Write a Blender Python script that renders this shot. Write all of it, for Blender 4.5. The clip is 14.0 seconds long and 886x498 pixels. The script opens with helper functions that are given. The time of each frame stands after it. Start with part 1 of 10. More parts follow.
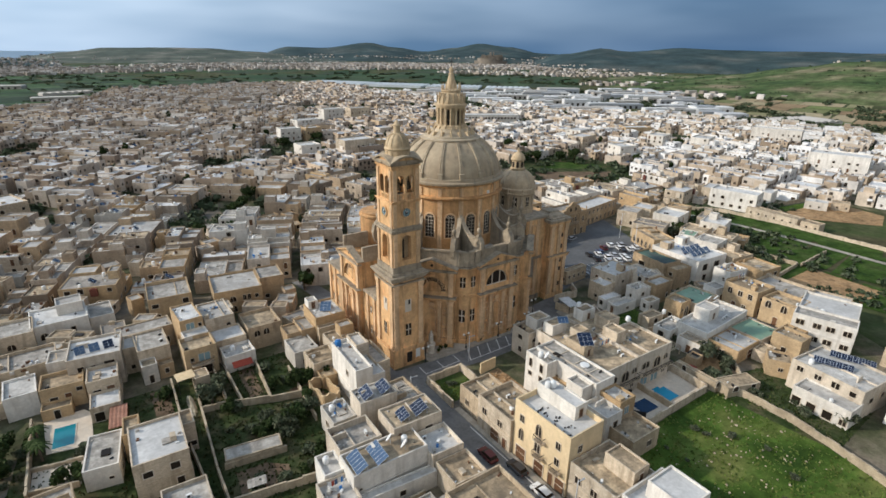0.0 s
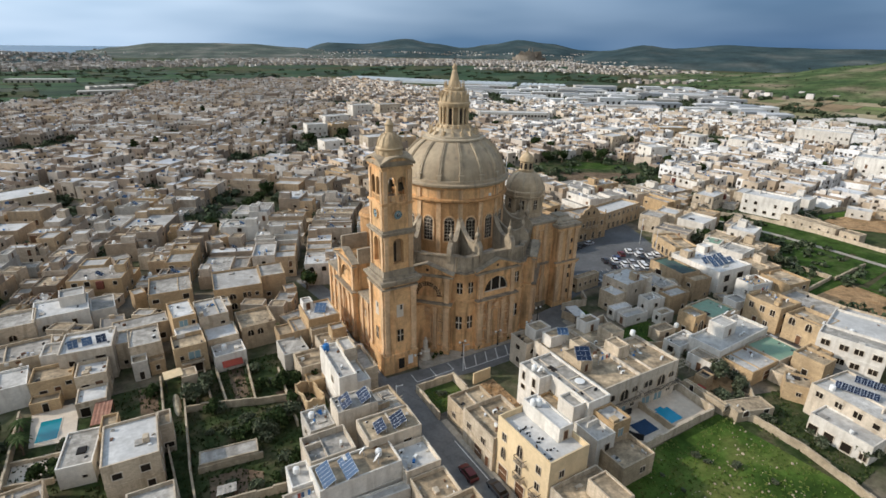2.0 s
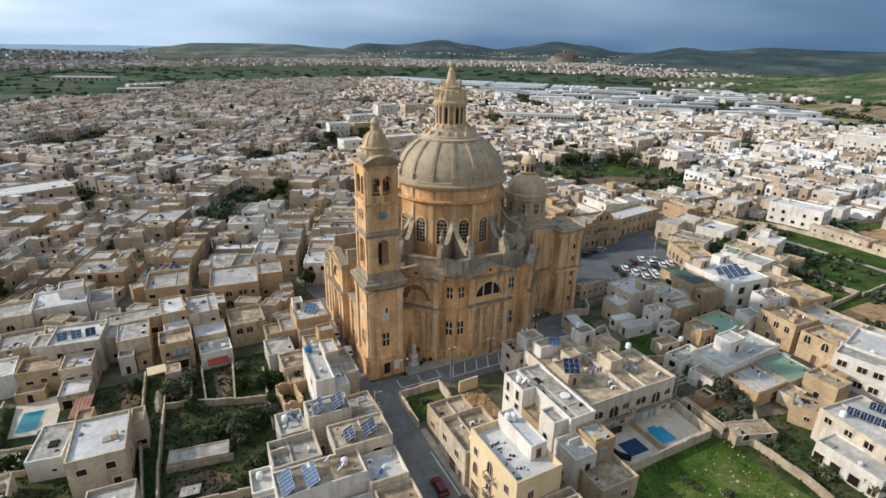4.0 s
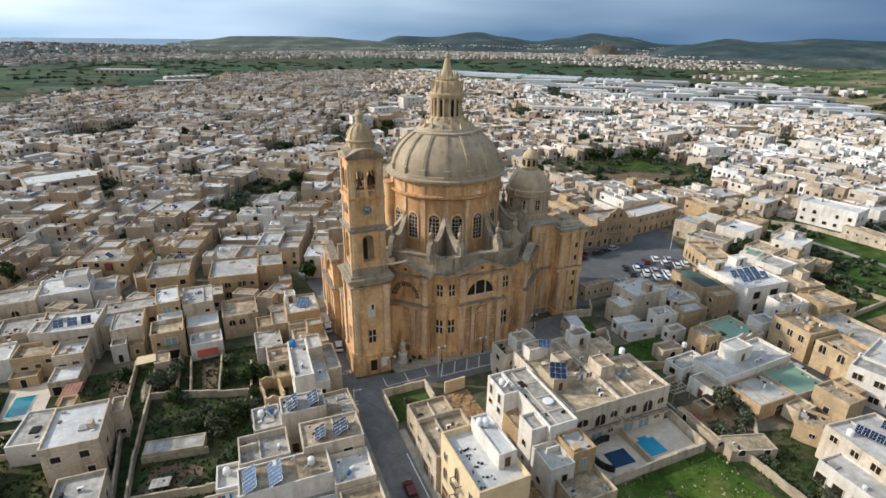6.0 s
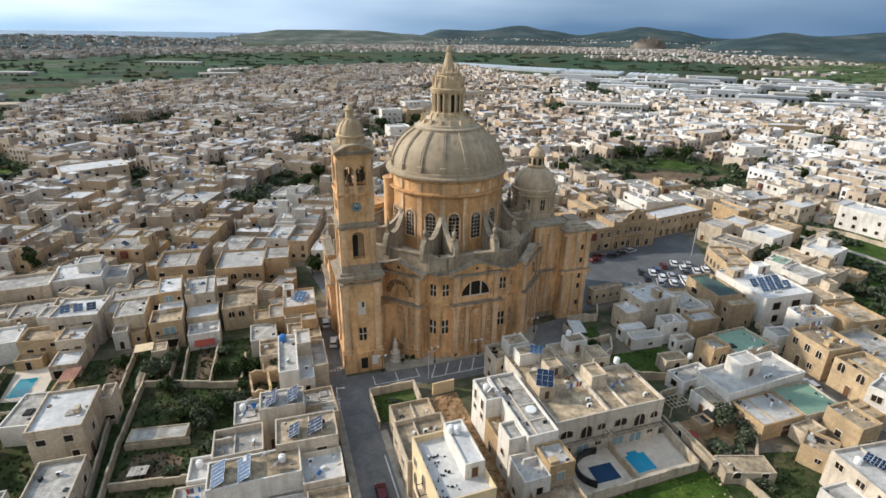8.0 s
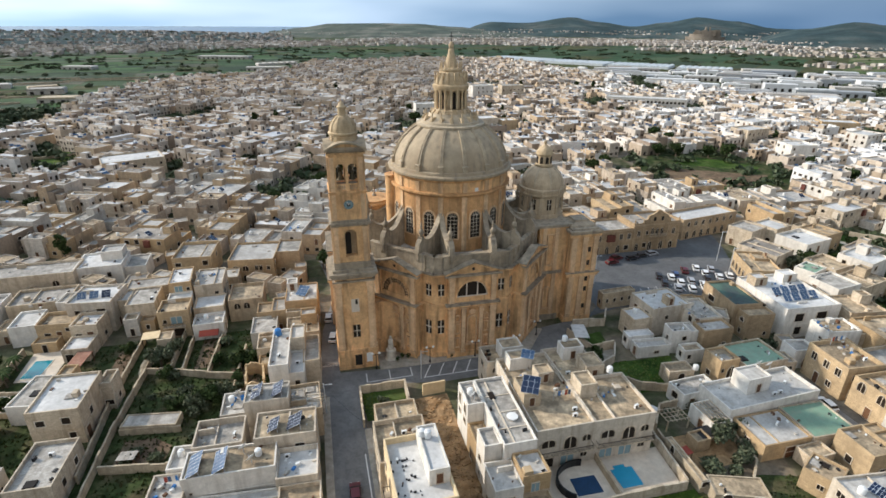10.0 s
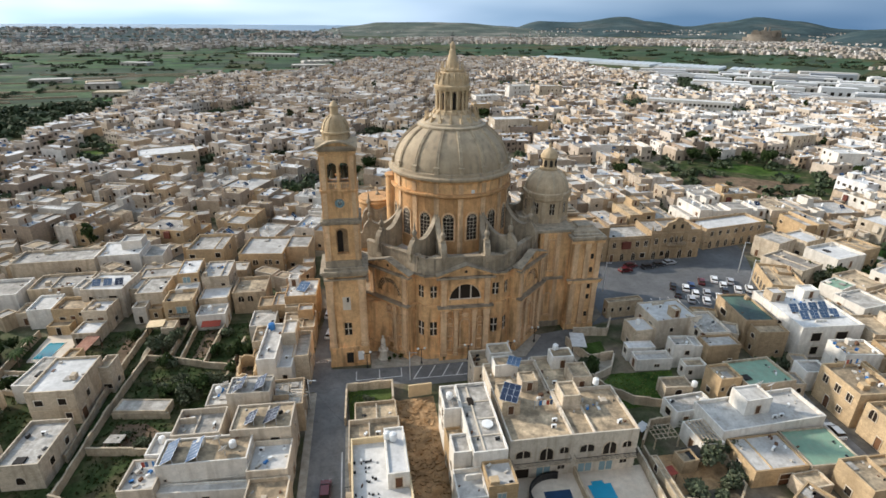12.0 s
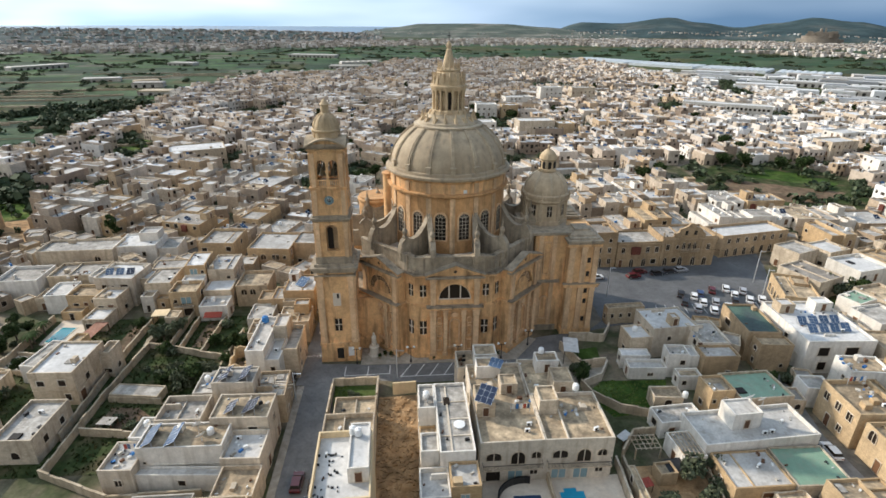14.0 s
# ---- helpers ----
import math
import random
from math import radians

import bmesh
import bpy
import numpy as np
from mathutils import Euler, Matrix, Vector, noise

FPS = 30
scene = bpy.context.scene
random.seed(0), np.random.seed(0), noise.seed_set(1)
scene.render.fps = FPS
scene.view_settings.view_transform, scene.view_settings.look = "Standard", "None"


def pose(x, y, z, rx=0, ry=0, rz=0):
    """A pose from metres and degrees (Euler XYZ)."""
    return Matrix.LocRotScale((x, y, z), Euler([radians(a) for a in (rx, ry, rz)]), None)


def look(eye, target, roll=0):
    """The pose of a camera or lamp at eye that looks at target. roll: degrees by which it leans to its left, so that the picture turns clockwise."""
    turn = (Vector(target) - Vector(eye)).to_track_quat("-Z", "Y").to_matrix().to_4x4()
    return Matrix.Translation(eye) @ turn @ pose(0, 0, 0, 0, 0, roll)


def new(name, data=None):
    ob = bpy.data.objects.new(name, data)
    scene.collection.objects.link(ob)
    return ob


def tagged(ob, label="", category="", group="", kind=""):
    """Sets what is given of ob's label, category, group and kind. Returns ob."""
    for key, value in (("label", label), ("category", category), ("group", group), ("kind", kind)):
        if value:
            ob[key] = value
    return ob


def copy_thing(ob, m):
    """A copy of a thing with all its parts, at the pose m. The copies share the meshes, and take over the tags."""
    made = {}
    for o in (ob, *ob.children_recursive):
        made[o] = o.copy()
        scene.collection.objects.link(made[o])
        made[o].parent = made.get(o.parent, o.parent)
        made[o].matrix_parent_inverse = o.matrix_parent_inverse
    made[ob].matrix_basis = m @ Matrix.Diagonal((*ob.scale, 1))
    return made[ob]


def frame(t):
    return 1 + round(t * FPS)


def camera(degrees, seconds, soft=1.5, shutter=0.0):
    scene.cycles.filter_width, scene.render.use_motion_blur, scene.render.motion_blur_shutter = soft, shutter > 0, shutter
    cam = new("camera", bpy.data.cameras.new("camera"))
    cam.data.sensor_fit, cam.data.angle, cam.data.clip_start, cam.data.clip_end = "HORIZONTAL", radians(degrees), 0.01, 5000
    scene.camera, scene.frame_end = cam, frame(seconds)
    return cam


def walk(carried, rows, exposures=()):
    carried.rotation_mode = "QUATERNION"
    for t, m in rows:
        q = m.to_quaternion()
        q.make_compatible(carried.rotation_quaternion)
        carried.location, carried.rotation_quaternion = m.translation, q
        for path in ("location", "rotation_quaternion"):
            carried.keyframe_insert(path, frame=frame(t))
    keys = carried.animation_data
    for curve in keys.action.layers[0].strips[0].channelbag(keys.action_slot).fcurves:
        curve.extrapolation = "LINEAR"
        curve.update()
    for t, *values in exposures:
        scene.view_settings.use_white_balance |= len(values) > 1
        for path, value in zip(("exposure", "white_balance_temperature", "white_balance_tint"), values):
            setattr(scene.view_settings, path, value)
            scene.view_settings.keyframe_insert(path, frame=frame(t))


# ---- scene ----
cam = camera(79.6, 14.0, 1.6)
METRES, EYE, TILT, LEAN, TURN = 68.64, 69.0, 0.0, 0.0, -34.7
ROWS = [
    (0.0, 0.0, 0.0, 0.0, 0.29, -20.85, -0.76),
    (0.5, 0.032, 0.0191, 0.0002, 1.26, -20.93, -0.82),
    (1.0, 0.0616, 0.0371, 0.0003, 2.22, -21.0, -0.87),
    (1.5, 0.0934, 0.0565, 0.0007, 3.3, -21.1, -0.88),
    (2.0, 0.1233, 0.074, 0.0013, 4.32, -21.26, -0.91),
    (2.5, 0.1557, 0.0905, 0.001, 5.44, -21.39, -0.88),
    (3.0, 0.1856, 0.1055, -0.0019, 6.29, -21.24, -0.99),
    (5.5, 0.3437, 0.1902, -0.015, 10.77, -21.66, -0.99),
    (6.0, 0.373, 0.2061, -0.0144, 11.71, -21.98, -0.92),
    (6.5, 0.4053, 0.2249, -0.013, 12.83, -22.28, -0.87),
    (7.0, 0.4338, 0.2416, -0.0107, 13.97, -22.5, -0.82),
    (7.5, 0.4652, 0.2584, -0.0123, 15.06, -22.54, -0.92),
    (8.0, 0.4943, 0.2746, -0.0127, 16.13, -22.64, -0.92),
    (10.5, 0.6553, 0.3627, -0.0012, 22.29, -23.49, -0.43),
    (11.0, 0.6859, 0.3802, -0.0004, 23.48, -23.52, -0.5),
    (11.5, 0.7195, 0.399, 0.0, 24.79, -23.53, -0.52),
    (12.0, 0.75, 0.4162, -0.0001, 25.98, -23.51, -0.57),
    (12.5, 0.7828, 0.4331, -0.0013, 27.26, -23.49, -0.57),
    (13.0, 0.8122, 0.4481, -0.0029, 28.29, -23.46, -0.63),
    (13.5, 0.8447, 0.4652, -0.0034, 29.35, -23.42, -0.54),
    (14.0, 0.8758, 0.4793, -0.0026, 30.28, -23.42, -0.46),
]
walk(cam, [(t, pose(0, 0, EYE, TILT, LEAN, TURN) @ pose(METRES * x, METRES * y, METRES * z, 90 + pitch, roll, yaw)) for t, x, y, z, yaw, pitch, roll in ROWS],
     exposures=[(0.0, -0.22, 6300, 10), (7.0, -0.01, 6290, 10), (14.0, 0.17, 6420, 10)])

# ---- daylight ----
SUN_FROM = Vector((-0.84, 0.46, 0.52)).normalized()
SUN_ELEV = math.asin(SUN_FROM.z)
SUN_TURN = math.atan2(SUN_FROM.x, SUN_FROM.y)

world = bpy.data.worlds.new("sky")
scene.world = world
world.use_nodes = True
wt = world.node_tree
wt.nodes.clear()


def wnode(kind, **settings):
    n = wt.nodes.new(kind)
    for k, val in settings.items():
        n.inputs[k].default_value = val
    return n


w_out = wnode("ShaderNodeOutputWorld")
w_bg = wnode("ShaderNodeBackground", Strength=0.10)
w_sky = wt.nodes.new("ShaderNodeTexSky")
w_sky.sky_type = "NISHITA"
w_sky.sun_disc = False
w_sky.sun_elevation = SUN_ELEV
w_sky.sun_rotation = SUN_TURN
w_sky.altitude = 100
w_sky.dust_density = 2.0
w_co = wt.nodes.new("ShaderNodeTexCoord")
w_map = wt.nodes.new("ShaderNodeMapping")
w_map.inputs["Scale"].default_value = (1.0, 1.0, 5.0)
w_noise = wnode("ShaderNodeTexNoise", Scale=1.6, Detail=3.5, Roughness=0.45)
w_ramp = wt.nodes.new("ShaderNodeValToRGB")
w_ramp.color_ramp.elements[0].position = 0.40
w_ramp.color_ramp.elements[0].color = (1.5, 2.8, 4.6, 1)
w_ramp.color_ramp.elements[1].position = 0.62
w_ramp.color_ramp.elements[1].color = (4.3, 5.6, 7.4, 1)
# cloud cover is thin and bright towards the west, heavy towards the east
w_sep = wt.nodes.new("ShaderNodeSeparateXYZ")
w_east = wnode("ShaderNodeMapRange")
w_east.inputs["From Min"].default_value = -0.6
w_east.inputs["From Max"].default_value = 0.95
w_light = wt.nodes.new("ShaderNodeValToRGB")
w_light.color_ramp.elements[0].color = (4.75, 3.85, 3.1, 1)
w_light.color_ramp.elements[1].color = (0.54, 0.68, 0.82, 1)
for w_at, w_tint in ((0.38, (1.95, 1.9, 1.8, 1)), (0.72, (0.96, 1.02, 1.06, 1))):
    w_light.color_ramp.elements.new(w_at).color = w_tint
w_mul = wt.nodes.new("ShaderNodeMix")
w_mul.data_type = "RGBA"
w_mul.blend_type = "MULTIPLY"
w_mul.inputs[0].default_value = 1.0
w_mix = wt.nodes.new("ShaderNodeMix")
w_mix.data_type = "RGBA"
w_mix.inputs[0].default_value = 0.8
# sunlit, nearly white cloud over the southern half of the sky
w_south = wnode("ShaderNodeMapRange")
w_south.inputs["From Min"].default_value = 0.15
w_south.inputs["From Max"].default_value = -0.6
w_south.inputs["To Max"].default_value = 0.6
w_white = wt.nodes.new("ShaderNodeMix")
w_white.data_type = "RGBA"
w_white.inputs[7].default_value = (6.2, 5.7, 5.1, 1)
for a, b in ((w_co.outputs["Generated"], w_map.inputs["Vector"]), (w_map.outputs["Vector"], w_noise.inputs["Vector"]),
             (w_noise.outputs["Fac"], w_ramp.inputs["Fac"]), (w_co.outputs["Generated"], w_sep.inputs[0]),
             (w_sep.outputs["X"], w_east.inputs["Value"]), (w_east.outputs["Result"], w_light.inputs["Fac"]),
             (w_ramp.outputs["Color"], w_mul.inputs[6]), (w_light.outputs["Color"], w_mul.inputs[7]),
             (w_sky.outputs["Color"], w_mix.inputs[6]), (w_mul.outputs[2], w_mix.inputs[7]),
             (w_sep.outputs["Y"], w_south.inputs["Value"]), (w_south.outputs["Result"], w_white.inputs[0]),
             (w_mix.outputs[2], w_white.inputs[6]), (w_white.outputs[2], w_bg.inputs["Color"]), (w_bg.outputs["Background"], w_out.inputs["Surface"])):
    wt.links.new(a, b)

sun = new("sun", bpy.data.lights.new("sun", "SUN"))
sun.data.energy = 4.3
sun.data.angle = radians(1.0)
sun.data.color = (1.0, 0.90, 0.77)
sun.matrix_world = look(SUN_FROM * 500, (0, 0, 0))


# ---- materials ----
def surface(name, colours, rough=0.85, grain=1.2, big=0.12, bump=0.25, metal=0.0, stain=None, amount=0.35, vary="object", mottling=0.28, fine=14.0, spec=0.3, courses=0.0, blotch=None):
    """Weathered surface: its colour runs between two or three tones from piece to piece, mottled at two scales, with stains."""
    m = bpy.data.materials.new(name)
    m.use_nodes = True
    nt = m.node_tree
    bs = nt.nodes["Principled BSDF"]
    bs.inputs["Roughness"].default_value = rough
    bs.inputs["Metallic"].default_value = metal
    bs.inputs["Specular IOR Level"].default_value = spec
    geo = nt.nodes.new("ShaderNodeNewGeometry")
    ramp = nt.nodes.new("ShaderNodeValToRGB")
    els = ramp.color_ramp.elements
    while len(els) < len(colours):
        els.new(0.5)
    for i, c in enumerate(colours):
        els[i].position = i / max(1, len(colours) - 1)
        els[i].color = (*c, 1)
    if vary == "object":
        info = nt.nodes.new("ShaderNodeObjectInfo")
        nt.links.new(info.outputs["Random"], ramp.inputs["Fac"])
    elif vary == "island":
        nt.links.new(geo.outputs["Random Per Island"], ramp.inputs["Fac"])
    else:
        n0 = nt.nodes.new("ShaderNodeTexNoise")
        n0.inputs["Scale"].default_value = vary
        n0.inputs["Detail"].default_value = 5
        nt.links.new(geo.outputs["Position"], n0.inputs["Vector"])
        sp = nt.nodes.new("ShaderNodeMapRange")
        sp.inputs["From Min"].default_value, sp.inputs["From Max"].default_value = 0.32, 0.68
        nt.links.new(n0.outputs["Fac"], sp.inputs["Value"])
        nt.links.new(sp.outputs["Result"], ramp.inputs["Fac"])

    def mottle(scale, lo, hi, before, detail=6):
        n = nt.nodes.new("ShaderNodeTexNoise")
        n.inputs["Scale"].default_value = scale
        n.inputs["Detail"].default_value = detail
        n.inputs["Roughness"].default_value = 0.62
        nt.links.new(geo.outputs["Position"], n.inputs["Vector"])
        r = nt.nodes.new("ShaderNodeMapRange")
        r.inputs["From Min"].default_value, r.inputs["From Max"].default_value = 0.3, 0.7
        r.inputs["To Min"].default_value, r.inputs["To Max"].default_value = lo, hi
        nt.links.new(n.outputs["Fac"], r.inputs["Value"])
        mx = nt.nodes.new("ShaderNodeMix")
        mx.data_type, mx.blend_type = "RGBA", "MULTIPLY"
        mx.inputs[0].default_value = 1
        nt.links.new(before, mx.inputs[6])
        nt.links.new(r.outputs["Result"], mx.inputs[7])
        return mx.outputs[2], n

    col, _ = mottle(big, 1 - mottling, 1 + mottling * 0.7, ramp.outputs["Color"])
    col, n2 = mottle(grain, 1 - mottling * 0.6, 1 + mottling * 0.5, col, 8)
    col, _ = mottle(grain * 4.5, 1 - mottling * 0.5, 1 + mottling * 0.4, col, 3)
    if courses:
        # faint stone courses, longer than high
        sx = nt.nodes.new("ShaderNodeSeparateXYZ")
        nt.links.new(geo.outputs["Position"], sx.inputs[0])
        along = nt.nodes.new("ShaderNodeMath")
        along.operation = "ADD"
        nt.links.new(sx.outputs["X"], along.inputs[0])
        nt.links.new(sx.outputs["Y"], along.inputs[1])
        cx = nt.nodes.new("ShaderNodeCombineXYZ")
        nt.links.new(along.outputs[0], cx.inputs["X"])
        nt.links.new(sx.outputs["Z"], cx.inputs["Y"])
        bk = nt.nodes.new("ShaderNodeTexBrick")
        bk.inputs["Scale"].default_value = 1.0
        bk.inputs["Brick Width"].default_value, bk.inputs["Row Height"].default_value = courses * 2.4, courses
        bk.inputs["Mortar Size"].default_value = courses * 0.05
        bk.inputs["Color1"].default_value, bk.inputs["Color2"].default_value = (0.94, 0.93, 0.92, 1), (1.09, 1.085, 1.08, 1)
        bk.inputs["Mortar"].default_value = (0.84, 0.81, 0.78, 1)
        nt.links.new(cx.outputs[0], bk.inputs["Vector"])
        mb = nt.nodes.new("ShaderNodeMix")
        mb.data_type, mb.blend_type = "RGBA", "MULTIPLY"
        mb.inputs[0].default_value = 1
        nt.links.new(col, mb.inputs[6])
        nt.links.new(bk.outputs["Color"], mb.inputs[7])
        col = mb.outputs[2]
    if stain:
        mp = nt.nodes.new("ShaderNodeMapping")
        mp.inputs["Scale"].default_value = (1.1, 1.1, 0.16)
        nt.links.new(geo.outputs["Position"], mp.inputs["Vector"])
        ns = nt.nodes.new("ShaderNodeTexNoise")
        ns.inputs["Scale"].default_value, ns.inputs["Detail"].default_value = 0.8, 7
        nt.links.new(mp.outputs["Vector"], ns.inputs["Vector"])
        rs = nt.nodes.new("ShaderNodeMapRange")
        rs.inputs["From Min"].default_value, rs.inputs["From Max"].default_value = 0.5, 0.72
        rs.inputs["To Max"].default_value = amount
        nt.links.new(ns.outputs["Fac"], rs.inputs["Value"])
        ms = nt.nodes.new("ShaderNodeMix")
        ms.data_type = "RGBA"
        nt.links.new(rs.outputs["Result"], ms.inputs[0])
        nt.links.new(col, ms.inputs[6])
        ms.inputs[7].default_value = (*stain, 1)
        col = ms.outputs[2]
    if blotch:
        # ponding marks and patched coats, a few metres across
        nq = nt.nodes.new("ShaderNodeTexNoise")
        nq.inputs["Scale"].default_value, nq.inputs["Detail"].default_value = 0.34, 9
        nq.inputs["Roughness"].default_value = 0.68
        nt.links.new(geo.outputs["Position"], nq.inputs["Vector"])
        rq = nt.nodes.new("ShaderNodeMapRange")
        rq.inputs["From Min"].default_value, rq.inputs["From Max"].default_value = 0.52, 0.62
        rq.inputs["To Max"].default_value = 0.6
        nt.links.new(nq.outputs["Fac"], rq.inputs["Value"])
        mq = nt.nodes.new("ShaderNodeMix")
        mq.data_type = "RGBA"
        nt.links.new(rq.outputs["Result"], mq.inputs[0])
        nt.links.new(col, mq.inputs[6])
        mq.inputs[7].default_value = (*blotch, 1)
        col = mq.outputs[2]
    nt.links.new(col, bs.inputs["Base Color"])
    if bump:
        nb = nt.nodes.new("ShaderNodeTexNoise")
        nb.inputs["Scale"].default_value, nb.inputs["Detail"].default_value = fine, 4
        nt.links.new(geo.outputs["Position"], nb.inputs["Vector"])
        bp = nt.nodes.new("ShaderNodeBump")
        bp.inputs["Strength"].default_value, bp.inputs["Distance"].default_value = bump, 0.05
        nt.links.new(nb.outputs["Fac"], bp.inputs["Height"])
        nt.links.new(bp.outputs["Normal"], bs.inputs["Normal"])
    return m


CHURCH = surface("church_limestone", [(0.63, 0.35, 0.155), (0.70, 0.432, 0.212), (0.58, 0.36, 0.175)], stain=(0.15, 0.095, 0.05), amount=0.75, big=0.09, grain=0.9, vary=0.16, mottling=0.3)
# church limestone in a deeper tone: shade below the dome cornice put into the colour
DRUM = surface("shaded_drum_limestone", [(0.49, 0.264, 0.112), (0.56, 0.332, 0.155)], stain=(0.15, 0.095, 0.05), amount=0.6, big=0.09, grain=0.9, vary=0.16, mottling=0.3)
CHURCH_GREY = surface("weathered_limestone", [(0.28, 0.23, 0.165), (0.40, 0.33, 0.24)], stain=(0.13, 0.11, 0.085), amount=0.75, vary=0.3)
CHURCH_PALE = surface("washed_church_limestone", [(0.62, 0.40, 0.225), (0.66, 0.455, 0.27)], stain=(0.24, 0.165, 0.095), amount=0.7, vary=0.3)
LICHEN = surface("dark_weathered_ledge", [(0.22, 0.175, 0.125), (0.32, 0.26, 0.185)], stain=(0.08, 0.07, 0.06), amount=0.75, vary=0.5)
LESSER = surface("lesser_dome_stone", [(0.43, 0.33, 0.215), (0.50, 0.395, 0.27)], stain=(0.22, 0.18, 0.13), amount=0.5, vary=0.3, mottling=0.2)
DOME = surface("dome_stone", [(0.34, 0.266, 0.178), (0.43, 0.347, 0.238)], stain=(0.16, 0.135, 0.105), amount=0.55, vary=0.22, mottling=0.18)
DOME_RIB = surface("dome_rib_stone", [(0.41, 0.335, 0.235), (0.48, 0.395, 0.28)], stain=(0.2, 0.17, 0.13), vary=0.4)
LANTERN = surface("lantern_stone", [(0.47, 0.35, 0.21), (0.54, 0.42, 0.27)], stain=(0.23, 0.17, 0.10), amount=0.5, vary=0.5)
CREAM = surface("cream_limestone_wall", [(0.46, 0.365, 0.25), (0.56, 0.465, 0.345), (0.50, 0.43, 0.335)], stain=(0.20, 0.15, 0.095), amount=0.65, courses=0.3)
PALE_CREAM = surface("pale_cream_wall", [(0.51, 0.435, 0.34), (0.59, 0.52, 0.425)], stain=(0.26, 0.20, 0.14), amount=0.6, mottling=0.26)
WHITE = surface("white_painted_wall", [(0.63, 0.585, 0.515), (0.72, 0.685, 0.625)], stain=(0.33, 0.285, 0.23), amount=0.5, mottling=0.2)
YELLOW = surface("yellow_painted_wall", [(0.66, 0.51, 0.31), (0.71, 0.565, 0.36)], stain=(0.42, 0.31, 0.18), amount=0.25, mottling=0.15)
BROWNSTONE = surface("weathered_brown_limestone", [(0.37, 0.265, 0.155), (0.43, 0.32, 0.20)], stain=(0.19, 0.14, 0.085), amount=0.55, courses=0.3)
GREYW = surface("grey_rendered_wall", [(0.42, 0.39, 0.34), (0.52, 0.48, 0.42)], stain=(0.25, 0.22, 0.19), amount=0.4)
OCHRE = surface("ochre_limestone_wall", [(0.43, 0.30, 0.165), (0.48, 0.36, 0.22)], stain=(0.25, 0.18, 0.10), amount=0.4, courses=0.3)
TOWN_WALL = surface("town_limestone", [(0.22, 0.17, 0.125), (0.33, 0.265, 0.20), (0.47, 0.345, 0.215), (0.39, 0.33, 0.27), (0.52, 0.43, 0.325), (0.65, 0.60, 0.535)], stain=(0.19, 0.15, 0.11), amount=0.45, courses=0.3)
FAR_WALL = surface("distant_town_walls", [(0.25, 0.19, 0.145), (0.36, 0.285, 0.215), (0.50, 0.375, 0.245), (0.43, 0.36, 0.29), (0.53, 0.445, 0.355), (0.58, 0.51, 0.435), (0.72, 0.68, 0.63)], vary="island", bump=0, big=0.05, grain=0.3)
SUBURB = surface("distant_white_walls", [(0.28, 0.215, 0.155), (0.46, 0.365, 0.265), (0.56, 0.475, 0.38), (0.64, 0.60, 0.55), (0.73, 0.72, 0.705), (0.76, 0.755, 0.745)], vary="island", bump=0, big=0.05, grain=0.3)
FAR_ROOF = surface("distant_roofs", [(0.27, 0.235, 0.195), (0.37, 0.34, 0.30), (0.45, 0.425, 0.39), (0.50, 0.485, 0.465), (0.44, 0.455, 0.48), (0.66, 0.65, 0.63)], vary="island", bump=0, big=0.1, grain=0.5)
SUBURB_ROOF = surface("distant_pale_roofs", [(0.36, 0.33, 0.29), (0.48, 0.465, 0.44), (0.56, 0.555, 0.545), (0.66, 0.66, 0.655)], vary="island", bump=0, big=0.1, grain=0.5)
VILLAGE = surface("distant_village_walls", [(0.20, 0.175, 0.15), (0.32, 0.275, 0.225), (0.42, 0.375, 0.325), (0.66, 0.63, 0.60)], vary="island", bump=0, big=0.01, grain=0.05)
CITADEL = surface("citadel_stone", [(0.19, 0.16, 0.125), (0.25, 0.215, 0.17)], stain=(0.13, 0.11, 0.09), vary=0.02, bump=0, grain=0.05, big=0.01)
FACTORY = surface("pale_factory_sheet", [(0.48, 0.48, 0.48), (0.70, 0.69, 0.67), (0.40, 0.36, 0.31), (0.30, 0.33, 0.36)], vary="island", bump=0, mottling=0.1)
ROOF = surface("roof_screed", [(0.27, 0.24, 0.205), (0.35, 0.32, 0.28), (0.44, 0.415, 0.375)], stain=(0.19, 0.165, 0.13), amount=0.55, grain=0.55, big=0.2, mottling=0.46, blotch=(0.15, 0.13, 0.105))
ROOF_TAN = surface("tan_roof_screed", [(0.35, 0.265, 0.17), (0.44, 0.345, 0.23)], stain=(0.14, 0.115, 0.08), amount=0.7, grain=0.5, big=0.25, mottling=0.46, blotch=(0.16, 0.125, 0.085))
ROOF_GREY = surface("grey_roof_membrane", [(0.32, 0.295, 0.26), (0.40, 0.375, 0.335)], stain=(0.19, 0.17, 0.14), amount=0.55, grain=0.5, big=0.25, mottling=0.38, blotch=(0.17, 0.155, 0.135))
ROOF_WHITE = surface("white_roof_membrane", [(0.49, 0.48, 0.46), (0.61, 0.60, 0.58)], stain=(0.36, 0.35, 0.33), amount=0.5, grain=0.4, mottling=0.2, blotch=(0.38, 0.37, 0.35))
ROOF_PALE = surface("pale_roof_coating", [(0.43, 0.41, 0.38), (0.51, 0.49, 0.455)], stain=(0.26, 0.24, 0.21), amount=0.55, grain=0.4, mottling=0.3, blotch=(0.28, 0.255, 0.22))
ROOF_GREEN = surface("green_roof_paint", [(0.19, 0.30, 0.215), (0.235, 0.35, 0.255)], stain=(0.24, 0.25, 0.19), amount=0.6, mottling=0.16)
